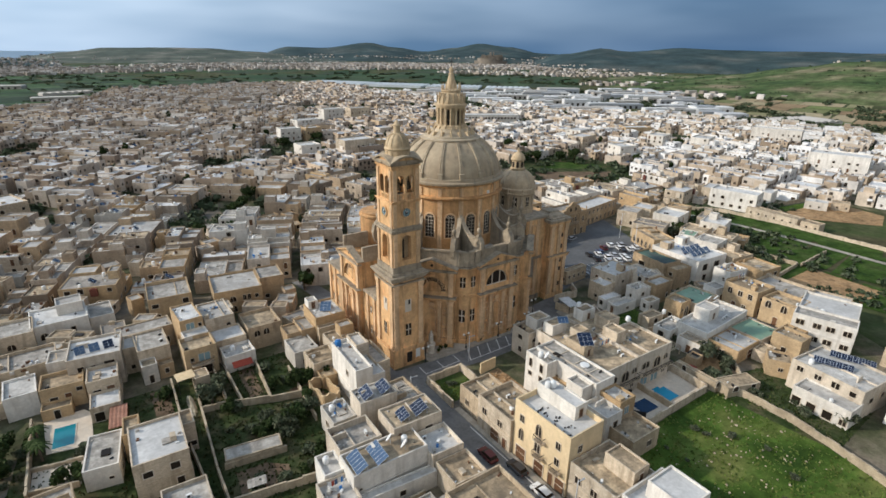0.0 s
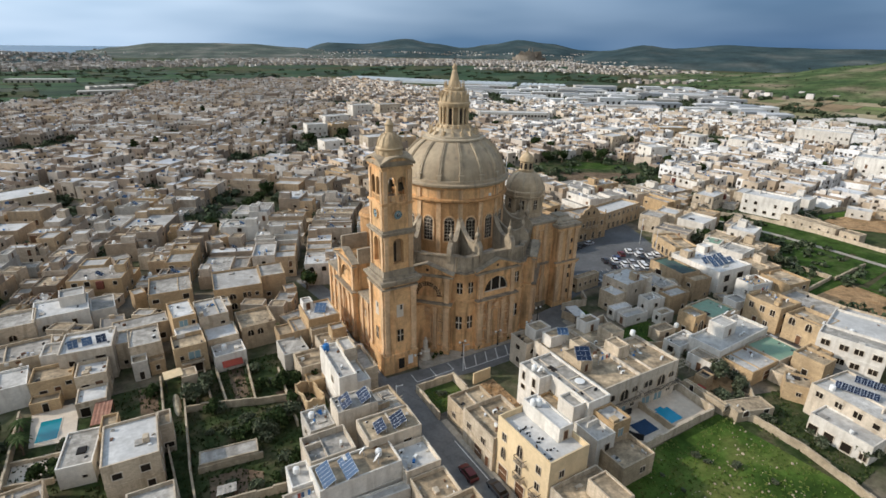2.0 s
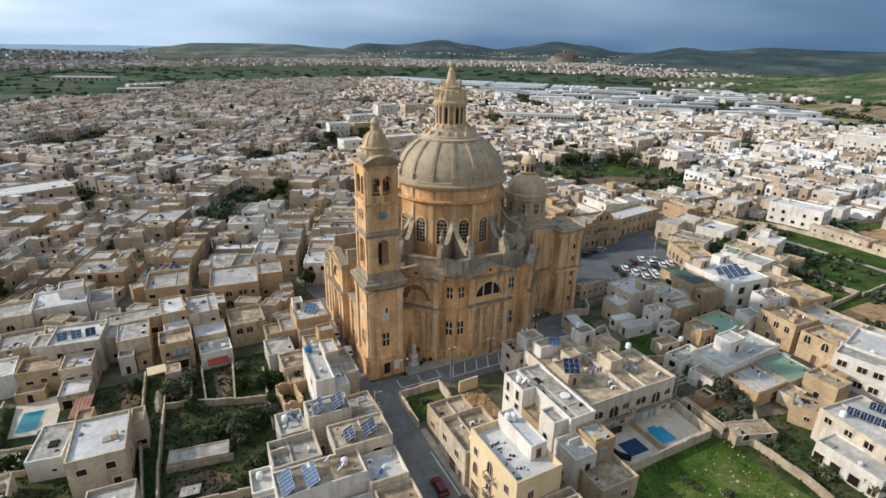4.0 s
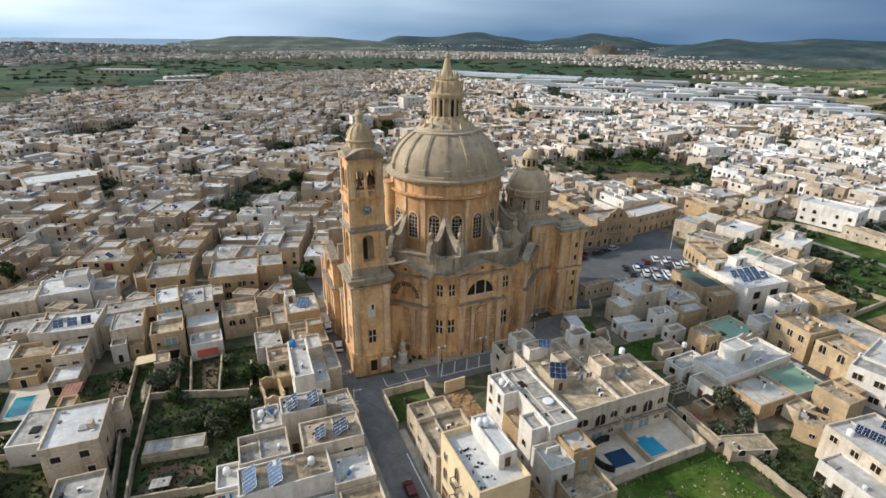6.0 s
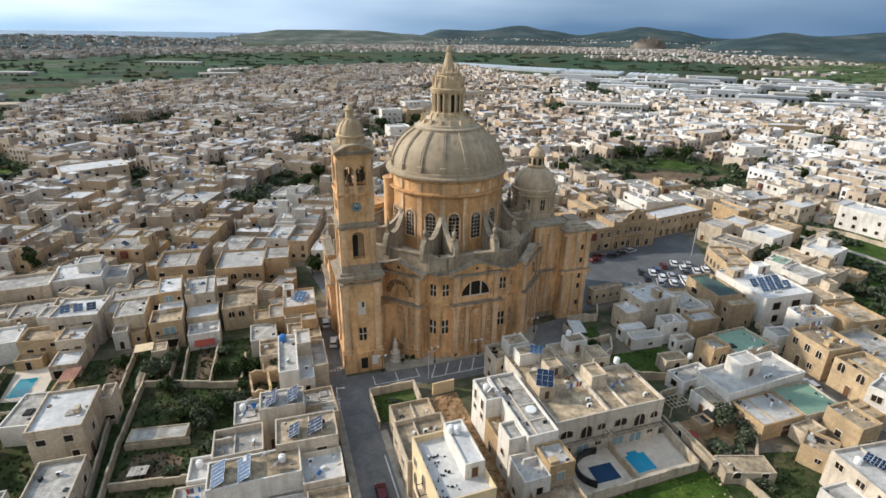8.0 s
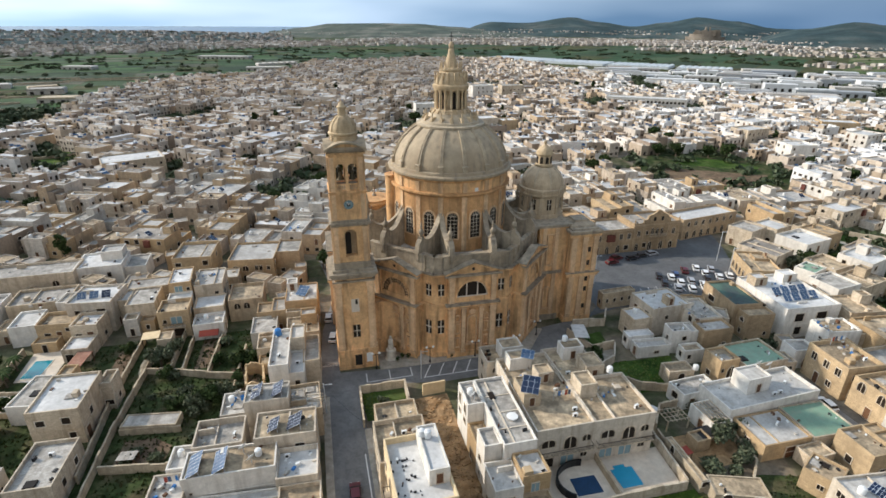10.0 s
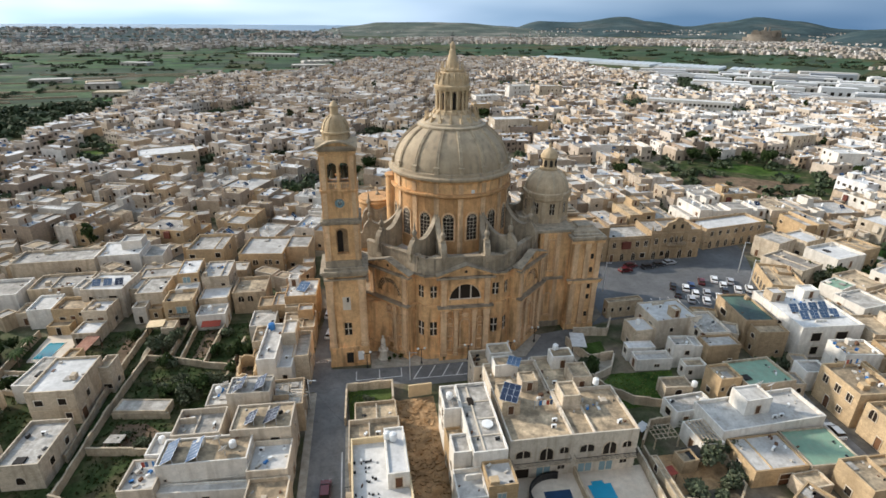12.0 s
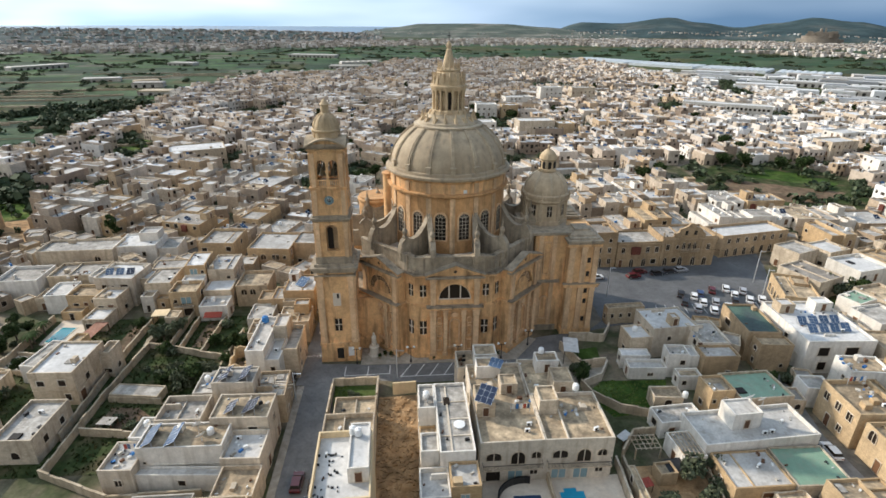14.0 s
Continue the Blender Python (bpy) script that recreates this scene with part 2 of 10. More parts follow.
RUBBLE_WALL = surface("rubble_wall_stone", [(0.36, 0.29, 0.20), (0.48, 0.40, 0.29)], stain=(0.20, 0.17, 0.12), amount=0.5, vary=0.5, bump=0.6, fine=5, courses=0.28)
ROOF_TEAL = surface("blue_green_roof_felt", [(0.06, 0.075, 0.085), (0.075, 0.125, 0.10), (0.10, 0.16, 0.12)], vary=0.12, stain=(0.05, 0.05, 0.05), amount=0.4, mottling=0.25)
HEADLAND = surface("headland_scrub", [(0.065, 0.085, 0.072), (0.095, 0.11, 0.09), (0.20, 0.195, 0.165)], vary=0.008, grain=0.03, big=0.012, bump=0, mottling=0.3, spec=0.04)
ASPHALT = surface("asphalt", [(0.098, 0.100, 0.104), (0.13, 0.132, 0.134)], stain=(0.07, 0.07, 0.07), amount=0.5, vary=0.15, grain=0.5, mottling=0.2)
ROAD = surface("worn_street_asphalt", [(0.15, 0.147, 0.143), (0.20, 0.195, 0.188)], stain=(0.10, 0.098, 0.095), amount=0.55, vary=0.15, grain=0.5, mottling=0.24)
PAVING = surface("pavement_slabs", [(0.33, 0.29, 0.23), (0.40, 0.36, 0.30)], vary=0.6, stain=(0.2, 0.18, 0.15))
PAINT = surface("road_paint", [(0.66, 0.65, 0.62), (0.72, 0.71, 0.68)], mottling=0.3, grain=3)
GROUND = surface("open_ground", [(0.045, 0.055, 0.025), (0.09, 0.08, 0.045), (0.06, 0.08, 0.03), (0.12, 0.105, 0.065)], vary=0.02, grain=0.12, big=0.03, bump=0.4, mottling=0.4, fine=1.5, spec=0.04)
TOWN_GROUND = surface("town_yards", [(0.15, 0.125, 0.09), (0.07, 0.08, 0.04), (0.20, 0.165, 0.12), (0.12, 0.11, 0.095)], vary=0.06, grain=0.4, big=0.1, bump=0.4, mottling=0.35, spec=0.04)
GRASS = surface("grass", [(0.030, 0.058, 0.012), (0.066, 0.114, 0.021), (0.145, 0.16, 0.048)], vary=0.1, grain=0.9, big=0.25, bump=1.0, mottling=0.4, fine=3, spec=0.04)
LUSH = surface("dark_lush_grass", [(0.028, 0.055, 0.013), (0.048, 0.085, 0.018), (0.078, 0.105, 0.035)], vary=0.12, grain=0.9, big=0.25, bump=1.0, mottling=0.45, fine=3, spec=0.04)
SCRUB = surface("overgrown_garden", [(0.026, 0.044, 0.014), (0.05, 0.065, 0.026), (0.095, 0.08, 0.046)], vary=0.2, grain=0.8, big=0.3, bump=1.0, mottling=0.45, fine=3, spec=0.04)
SOIL = surface("bare_soil", [(0.31, 0.185, 0.09), (0.40, 0.26, 0.14), (0.22, 0.14, 0.075)], vary=0.35, grain=0.9, bump=1.0, fine=2.5, mottling=0.4, spec=0.04)
SAND = surface("pale_sand", [(0.38, 0.32, 0.22), (0.48, 0.41, 0.30)], vary=0.5, bump=0.8, fine=4, mottling=0.35)
DARKSOIL = surface("dark_turned_soil", [(0.12, 0.082, 0.055), (0.17, 0.12, 0.08), (0.095, 0.08, 0.05)], vary=0.25, grain=0.8, bump=1.0, fine=2.5, mottling=0.4, spec=0.04)
FIELDS = surface("field_crops", [(0.034, 0.060, 0.038), (0.052, 0.092, 0.045), (0.072, 0.128, 0.052), (0.066, 0.086, 0.056), (0.038, 0.062, 0.042), (0.092, 0.135, 0.066), (0.05, 0.075, 0.05), (0.14, 0.135, 0.105)], vary="island", bump=0, grain=0.08, big=0.02, mottling=0.4, spec=0.04)
FAR_FIELDS = surface("distant_crops", [(0.036, 0.066, 0.036), (0.05, 0.085, 0.045), (0.07, 0.10, 0.055), (0.045, 0.06, 0.042)], vary="island", bump=0, grain=0.05, big=0.01, mottling=0.25, spec=0.04)
DRYFIELD = surface("dry_fields", [(0.28, 0.19, 0.11), (0.36, 0.30, 0.19), (0.10, 0.15, 0.04)], vary="island", bump=0, grain=0.1, big=0.02, mottling=0.3, spec=0.04)
# scrub shifted to blue-grey, so distance haze is put into the colour
HILL = surface("hazed_hill_scrub", [(0.034, 0.055, 0.060), (0.050, 0.074, 0.074), (0.095, 0.108, 0.100)], vary=0.006, grain=0.03, big=0.01, bump=0, mottling=0.35, spec=0.04)
HILLGREEN = surface("green_terraces", [(0.04, 0.062, 0.028), (0.065, 0.10, 0.038), (0.11, 0.13, 0.06), (0.24, 0.20, 0.13)], vary=0.012, grain=0.06, big=0.03, bump=0, mottling=0.4, spec=0.04)
WEED = surface("rough_weeds", [(0.07, 0.115, 0.022), (0.11, 0.165, 0.035), (0.17, 0.19, 0.06), (0.05, 0.085, 0.02)], vary="island", bump=0, grain=2, spec=0.04)
HEDGE = surface("hedge_foliage", [(0.038, 0.056, 0.030), (0.062, 0.082, 0.044), (0.10, 0.115, 0.07)], vary="island", bump=0, grain=2, rough=0.7, spec=0.04)
UNDERGROWTH = surface("dark_undergrowth", [(0.030, 0.048, 0.014), (0.055, 0.075, 0.025), (0.10, 0.095, 0.05)], vary="island", bump=0, grain=2, spec=0.04)
LEAF = surface("foliage", [(0.020, 0.036, 0.012), (0.036, 0.056, 0.018), (0.06, 0.078, 0.03)], vary="island", bump=0, grain=2, rough=0.7, spec=0.04)
LEAF_GREY = surface("olive_foliage", [(0.05, 0.065, 0.035), (0.085, 0.10, 0.06), (0.12, 0.125, 0.08)], vary="island", bump=0, grain=2, rough=0.7, spec=0.04)
BARK = surface("bark", [(0.10, 0.075, 0.05), (0.14, 0.11, 0.08)], bump=0.6)
GLASS = surface("dark_window_glass", [(0.016, 0.012, 0.009), (0.034, 0.026, 0.020)], rough=0.35, bump=0, mottling=0.05, spec=0.12)
BLUEGLASS = surface("pale_blue_glass", [(0.20, 0.30, 0.33), (0.24, 0.34, 0.37)], rough=0.25, bump=0, mottling=0.1)
FRAME = surface("pale_window_frame", [(0.50, 0.42, 0.32), (0.62, 0.55, 0.45)], bump=0, mottling=0.1)
FAR_DARK = surface("distant_openings", [(0.028, 0.024, 0.02), (0.075, 0.055, 0.04)], vary="island", bump=0, mottling=0.1)
DARKRED = surface("dark_red_timber", [(0.11, 0.03, 0.022), (0.14, 0.045, 0.03)], bump=0.1, rough=0.6)
DARK = surface("dark_opening", [(0.02, 0.017, 0.014), (0.035, 0.03, 0.025)], bump=0, mottling=0.1)
TIMBER = surface("brown_timber", [(0.11, 0.05, 0.025), (0.16, 0.085, 0.045)], bump=0.1, rough=0.6)
TERRACOTTA = surface("terracotta_tiles", [(0.24, 0.11, 0.07), (0.30, 0.16, 0.11)], vary=0.8, bump=0.3, mottling=0.3)
REDPAINT = surface("red_paint", [(0.30, 0.05, 0.03), (0.36, 0.07, 0.04)], bump=0, rough=0.6)
IRON = surface("dark_iron", [(0.03, 0.03, 0.032), (0.05, 0.05, 0.05)], rough=0.5, metal=0.6, bump=0)
STEEL = surface("galvanised_steel", [(0.50, 0.52, 0.54), (0.60, 0.61, 0.62)], rough=0.45, metal=0.5, bump=0, mottling=0.12)
PVCELL = surface("solar_cells", [(0.010, 0.016, 0.036), (0.014, 0.024, 0.055)], rough=0.25, bump=0, mottling=0.08, spec=0.4)
PVPALE = surface("solar_collector_glass", [(0.045, 0.08, 0.14), (0.065, 0.11, 0.19)], rough=0.25, bump=0, mottling=0.08, spec=0.4)
TANK = surface("white_plastic", [(0.68, 0.68, 0.66), (0.76, 0.76, 0.74)], bump=0, mottling=0.08, rough=0.5)
BLUETANK = surface("blue_plastic", [(0.03, 0.15, 0.40), (0.05, 0.2, 0.45)], bump=0, rough=0.4)
WATER = surface("pool_water", [(0.012, 0.21, 0.36), (0.02, 0.26, 0.41)], rough=0.04, bump=0.15, fine=2, mottling=0.1, spec=0.5)
TEALWATER = surface("turquoise_pool_water", [(0.008, 0.17, 0.22), (0.014, 0.22, 0.27)], rough=0.06, bump=0.15, fine=2, mottling=0.12, spec=0.4)
COVER = surface("navy_pool_cover", [(0.010, 0.035, 0.085), (0.015, 0.045, 0.10)], rough=0.35, bump=0.1, fine=2)
SEA = surface("sea_water", [(0.055, 0.115, 0.18), (0.07, 0.135, 0.20)], rough=0.35, bump=0, vary=0.002, mottling=0.06, grain=0.002, big=0.001)
STONEWHITE = surface("pale_statue_stone", [(0.55, 0.50, 0.42), (0.62, 0.57, 0.49)], bump=0.2)
BRONZE = surface("bronze", [(0.06, 0.05, 0.03), (0.09, 0.075, 0.045)], rough=0.45, metal=0.7, bump=0)
TERRACE = surface("terrace_tiles", [(0.55, 0.46, 0.36), (0.60, 0.52, 0.42)], vary=0.5, stain=(0.4, 0.33, 0.26), mottling=0.15)
CARS = [surface("car_paint_" + n, [c, c], rough=0.28, bump=0, mottling=0.05, spec=0.6) for n, c in
        (("white", (0.74, 0.74, 0.73)), ("silver", (0.38, 0.39, 0.41)), ("dark", (0.025, 0.028, 0.035)), ("red", (0.10, 0.012, 0.015)), ("blue", (0.04, 0.07, 0.16)))]
RUBBER = surface("tyre_rubber", [(0.02, 0.02, 0.02), (0.03, 0.03, 0.03)], bump=0)
LAMPGLOBE = surface("opal_globe", [(0.75, 0.74, 0.70), (0.78, 0.77, 0.73)], rough=0.3, bump=0, mottling=0.03)
MATTING = surface("pale_greenhouse_sheeting", [(0.42, 0.48, 0.52), (0.52, 0.56, 0.58), (0.60, 0.62, 0.62)], vary="island", bump=0, mottling=0.15)


# ---- mesh helpers ----
class Geo:
    """Vertices and faces of one mesh, with a material slot and a transform for what is added next."""

    def __init__(self):
        self.v, self.f, self.mi, self.sm = [], [], [], []
        self.m = None
        self.slot = 0

    def add(self, verts, faces, smooth=False):
        n = len(self.v)
        if self.m is None:
            self.v.extend(verts)
        else:
            self.v.extend([tuple(self.m @ Vector(p)) for p in verts])
        for face in faces:
            self.f.append([n + i for i in face])
            self.mi.append(self.slot)
            self.sm.append(smooth)
        return self

    def box(self, x0, x1, y0, y1, z0, z1, bottom=True, top=True):
        v = [(x0, y0, z0), (x1, y0, z0), (x1, y1, z0), (x0, y1, z0), (x0, y0, z1), (x1, y0, z1), (x1, y1, z1), (x0, y1, z1)]
        f = [(0, 1, 5, 4), (1, 2, 6, 5), (2, 3, 7, 6), (3, 0, 4, 7)]
        if bottom:
            f.append((3, 2, 1, 0))
        if top:
            f.append((4, 5, 6, 7))
        return self.add(v, f)

    def prism(self, poly, z0, z1, cap=True, base=True):
        n = len(poly)
        v = [(p[0], p[1], z0) for p in poly] + [(p[0], p[1], z1) for p in poly]
        f = [(i, (i + 1) % n, n + (i + 1) % n, n + i) for i in range(n)]
        if cap:
            f.append(tuple(range(n, 2 * n)))
        if base:
            f.append(tuple(range(n - 1, -1, -1)))
        return self.add(v, f)

    def slab(self, outline, y0, y1):
        """An outline in x and z, pushed from y0 to y1."""
        n = len(outline)
        v = [(p[0], y0, p[1]) for p in outline] + [(p[0], y1, p[1]) for p in outline]
        f = [(i, (i + 1) % n, n + (i + 1) % n, n + i) for i in range(n)]
        f += [tuple(range(n - 1, -1, -1)), tuple(range(n, 2 * n))]
        return self.add(v, f)

    def ring(self, outer, inner, y0, y1, closed=True):
        """A band in x and z between two outlines of as many points, pushed from y0 to y1."""
        n = len(outer)
        v = [(p[0], y0, p[1]) for p in outer] + [(p[0], y0, p[1]) for p in inner] + [(p[0], y1, p[1]) for p in outer] + [(p[0], y1, p[1]) for p in inner]
        f = []
        for i in range(n if closed else n - 1):
            j = (i + 1) % n
            f += [(i, j, n + j, n + i), (2 * n + j, 2 * n + i, 3 * n + i, 3 * n + j), (j, i, 2 * n + i, 2 * n + j), (n + i, n + j, 3 * n + j, 3 * n + i)]
        return self.add(v, f)

    def lathe(self, profile, n, cx=0.0, cy=0.0, turn=0.0, smooth=True, cap=True):
        v, f = [], []
        for r, z in profile:
            for i in range(n):
                a = 2 * math.pi * i / n + turn
                v.append((cx + r * math.cos(a), cy + r * math.sin(a), z))
        for k in range(len(profile) - 1):
            for i in range(n):
                j = (i + 1) % n
                f.append((k * n + i, k * n + j, (k + 1) * n + j, (k + 1) * n + i))
        if cap and profile[-1][0] > 0.02:
            f.append(tuple((len(profile) - 1) * n + i for i in range(n)))
        return self.add(v, f, smooth)

    def mesh(self, name, *mats):
        me = bpy.data.meshes.new(name)
        me.from_pydata(self.v, [], self.f)
        for m in mats:
            me.materials.append(m)
        me.polygons.foreach_set("material_index", self.mi)
        me.polygons.foreach_set("use_smooth", self.sm)
        if any(self.sm):
            me.set_sharp_from_angle(angle=radians(38))
        me.update()
        return me


def part(name, geo, mats, parent, label="", at=None):
    me = geo if isinstance(geo, bpy.types.Mesh) else geo.mesh(name, *(mats if isinstance(mats, (list, tuple)) else (mats,)))
    ob = new(name, me)
    ob.parent = parent
    if at is not None:
        ob.matrix_basis = at
    if label:
        ob["label"] = label
    return ob


def thing(name, label, category, at=None, group="", kind="", data=None):
    ob = new(name, data)
    if at is not None:
        ob.matrix_basis = at
    return tagged(ob, label, category, group, kind)


def part_pieces(name, geo, mats, parent, label=""):
    """One part for each separate piece of a Geo."""
    root = list(range(len(geo.v)))

    def find(i):
        while root[i] != i:
            root[i] = root[root[i]]
            i = root[i]
        return i

    for face in geo.f:
        for i in face[1:]:
            root[find(i)] = find(face[0])
    lumps = {}
    for k, face in enumerate(geo.f):
        lumps.setdefault(find(face[0]), []).append(k)
    for faces in lumps.values():
        q, at = Geo(), {}
        for k in faces:
            for i in geo.f[k]:
                if i not in at:
                    at[i] = len(q.v)
                    q.v.append(geo.v[i])
            q.f.append([at[i] for i in geo.f[k]])
            q.mi.append(geo.mi[k])
            q.sm.append(geo.sm[k])
        part(name, q, mats, parent, label)


def arc(cx, cz, rx, rz, a0, a1, n):
    return [(cx + rx * math.cos(radians(a0 + (a1 - a0) * i / n)), cz + rz * math.sin(radians(a0 + (a1 - a0) * i / n))) for i in range(n + 1)]


def arched(x, z0, w, h, n=8):
    """Outline of a round-headed opening, bottom centre at x and z0."""
    r = w / 2
    return [(x - r, z0), (x + r, z0)] + arc(x, z0 + h - r, r, r, 0, 180, n)


def place(x, y, z=0.0, turn=0.0, sx=1.0, sy=1.0, sz=1.0):
    return pose(x, y, z, 0, 0, turn) @ Matrix.Diagonal((sx, sy, sz, 1))


# ---- ground, roads, distance ----
def setting(name, geo, mats, label, category="ground"):
    me = geo.mesh(name, *(mats if isinstance(mats, (list, tuple)) else (mats,)))
    return tagged(new(name, me), label, category, kind="structure")


def sheet(poly, z, h=0.0):
    g = Geo()
    if h:
        g.prism(poly, z - h, z)
    else:
        g.add([(p[0], p[1], z) for p in poly], [tuple(range(len(poly)))])
    return g


def inside(poly, x, y):
    hit = False
    n = len(poly)
    for i in range(n):
        x0, y0 = poly[i]
        x1, y1 = poly[(i + 1) % n]
        if (y0 > y) != (y1 > y) and x < x0 + (y - y0) * (x1 - x0) / (y1 - y0):
            hit = not hit
    return hit


g = Geo()
g.lathe([(4950, 0.0), (2500, 0.0), (1200, 0.0), (600, 0.0), (250, 0.0), (0.01, 0.0)], 64, 60, 60, smooth=False, cap=False)
setting("ground", g, GROUND, "open Mediterranean ground with scrub and stony soil")

TOWN = [(-75, 120), (-100, 230), (-134, 272), (-134, 352), (-125, 430), (-140, 549), (-107, 682), (0, 755), (62, 930), (270, 1000), (390, 960), (430, 700),
        (448, 560), (480, 416), (572, 295), (560, 160), (420, 70), (300, 58), (300, 98), (262, 110), (240, 139), (190, 132), (182, 116), (172, 60), (150, 20), (60, -20), (-10, 20), (-40, 60)]
setting("ground_town", sheet(TOWN, 0.03), TOWN_GROUND, "trodden earth and paving of town yards")

# sea between the headlands
g = Geo()
ring_in = [(60 + 2700 * math.sin(radians(a)), 2700 * math.cos(radians(a)), 0.4) for a in range(-62, 10, 3)]
ring_out = [(60 + 4940 * math.sin(radians(a)), 4940 * math.cos(radians(a)), 0.4) for a in range(-62, 10, 3)]
nn = len(ring_in)
g.add(ring_in + ring_out, [(i, nn + i, nn + i + 1, i + 1) for i in range(nn - 1)])
setting("water_sea", g, SEA, "pale blue-grey open sea", "sea")


SLOPES = {}


def ridge(name, label, points, far, deep, mat, seed):
    """A hill range: points of bearing in degrees (from y towards x) and crest height; far and deep are its crest's distance and half depth."""
    g = Geo()
    b0, b1 = points[0][0], points[-1][0]
    cols = max(12, int((b1 - b0) * far / 57.3 / 40))
    rows = 13
    verts = []
    for i in range(cols + 1):
        b = b0 + (b1 - b0) * i / cols
        for k in range(len(points) - 1):
            if points[k][0] <= b <= points[k + 1][0]:
                s = (b - points[k][0]) / (points[k + 1][0] - points[k][0])
                s = s * s * (3 - 2 * s)
                top = points[k][1] + s * (points[k + 1][1] - points[k][1])
        for j in range(rows):
            q = -1 + 2 * j / (rows - 1)
            r = far + q * deep
            x, y = 35 + r * math.sin(radians(b)), r * math.cos(radians(b))
            s = max(0.0, 1 - abs(q)) ** 0.75
            bump = noise.fractal(Vector((x / 260, y / 260, seed)), 0.8, 2.1, 5) * 0.16 + 0.02 * noise.noise(Vector((x / 22, y / 22, seed)))
            verts.append((x, y, top * s * (1 + bump * (1 - s * 0.6)) - 0.5))
    faces = [(i * rows + j, (i + 1) * rows + j, (i + 1) * rows + j + 1, i * rows + j + 1) for i in range(cols) for j in range(rows - 1)]
    g.add(verts, [f[::-1] for f in faces], True)
    SLOPES[name] = verts
    return setting(name, g, mat, label, "hill")


ridge("hill_headland", "low grey-green headland above the sea", [(-3, 2), (0, 26), (3, 46), (8, 50), (11, 46), (15, 34), (19, 20), (24, 4)], 2900, 650, HEADLAND, 1.5)
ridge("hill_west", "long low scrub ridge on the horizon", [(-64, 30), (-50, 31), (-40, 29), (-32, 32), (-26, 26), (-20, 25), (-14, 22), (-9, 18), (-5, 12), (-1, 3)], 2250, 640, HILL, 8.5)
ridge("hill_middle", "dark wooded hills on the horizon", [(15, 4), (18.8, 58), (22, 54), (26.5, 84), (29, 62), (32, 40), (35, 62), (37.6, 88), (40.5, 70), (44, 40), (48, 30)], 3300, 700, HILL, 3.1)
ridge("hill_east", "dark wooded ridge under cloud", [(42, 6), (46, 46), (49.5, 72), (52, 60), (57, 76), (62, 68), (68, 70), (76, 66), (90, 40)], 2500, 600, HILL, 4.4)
ridge("hill_green", "terraced green hillside with pale stone walls", [(50, 2), (56, 8), (61, 20), (66, 38), (70, 52), (78, 60), (95, 50)], 1350, 420, HILLGREEN, 6.2)


def patches(name, label, region, mat, cell, turn, seed, gap=1.0, skip=0.08, z=0.12):
    rng = random.Random(seed)
    g = Geo()
    xs, ys = [p[0] for p in region], [p[1] for p in region]
    cx, cy = sum(xs) / len(xs), sum(ys) / len(ys)
    reach = max(max(xs) - min(xs), max(ys) - min(ys))
    c, s = math.cos(radians(turn)), math.sin(radians(turn))
    u = -reach
    while u < reach:
        du = cell * rng.uniform(0.6, 1.5)
        v = -reach
        while v < reach:
            dv = cell * rng.uniform(0.35, 0.9)
            mu, mv = u + du / 2, v + dv / 2
            x, y = cx + mu * c - mv * s, cy + mu * s + mv * c
            if inside(region, x, y) and rng.random() > skip:
                q = [(u, v), (u + du - gap, v), (u + du - gap, v + dv - gap), (u, v + dv - gap)]
                q = [(a + rng.uniform(-1, 1) * gap, b + rng.uniform(-1, 1) * gap) for a, b in q]
                g.add([(cx + a * c - b * s, cy + a * s + b * c, z) for a, b in q], [(0, 1, 2, 3)])
            v += dv
        u += du
    return setting(name, g, mat, label, "fields")


WEST_FIELDS = [(-80, 150), (-103, 230), (-138, 275), (-140, 430), (-146, 549), (-112, 690), (-5, 765), (58, 945), (265, 1020), (300, 1300), (0, 1500), (-900, 1300), (-700, 300), (-300, 120)]
NORTH_FIELDS = [(270, 1050), (395, 1040), (700, 740), (900, 720), (1100, 1000), (700, 1400), (320, 1350)]
EAST_FIELDS = [(186, 114), (216, 132), (218, 100), (219, 40), (212, -60), (180, -60), (170, 20), (180, 70)]
FAR_EAST = [(590, 300), (575, 160), (430, 60), (430, -120), (1300, -200), (1500, 500), (900, 640)]
patches("ground_fields_west", "small walled green fields beyond the town", WEST_FIELDS, FIELDS, 48, 8, 1, 1.8, 0.08)
patches("ground_fields_north", "flat dark green fields beyond greenhouses", NORTH_FIELDS, FAR_FIELDS, 90, 40, 2, 2.0)
patches("ground_fields_far", "broad flat fields before the hills", [(-900, 1350), (0, 1520), (320, 1400), (720, 1420), (1150, 1050), (2200, 1500), (1500, 2600), (-200, 2500), (-1400, 2000)], FAR_FIELDS, 150, 25, 5, 4, 0.35)
patches("ground_fields_near_east", "walled plots of green crops and bare soil", EAST_FIELDS, LUSH, 26, 4, 3, 1.4)
patches("ground_plots_east", "dry tan plots among green terraces", FAR_EAST, DRYFIELD, 60, 15, 4, 2.0)

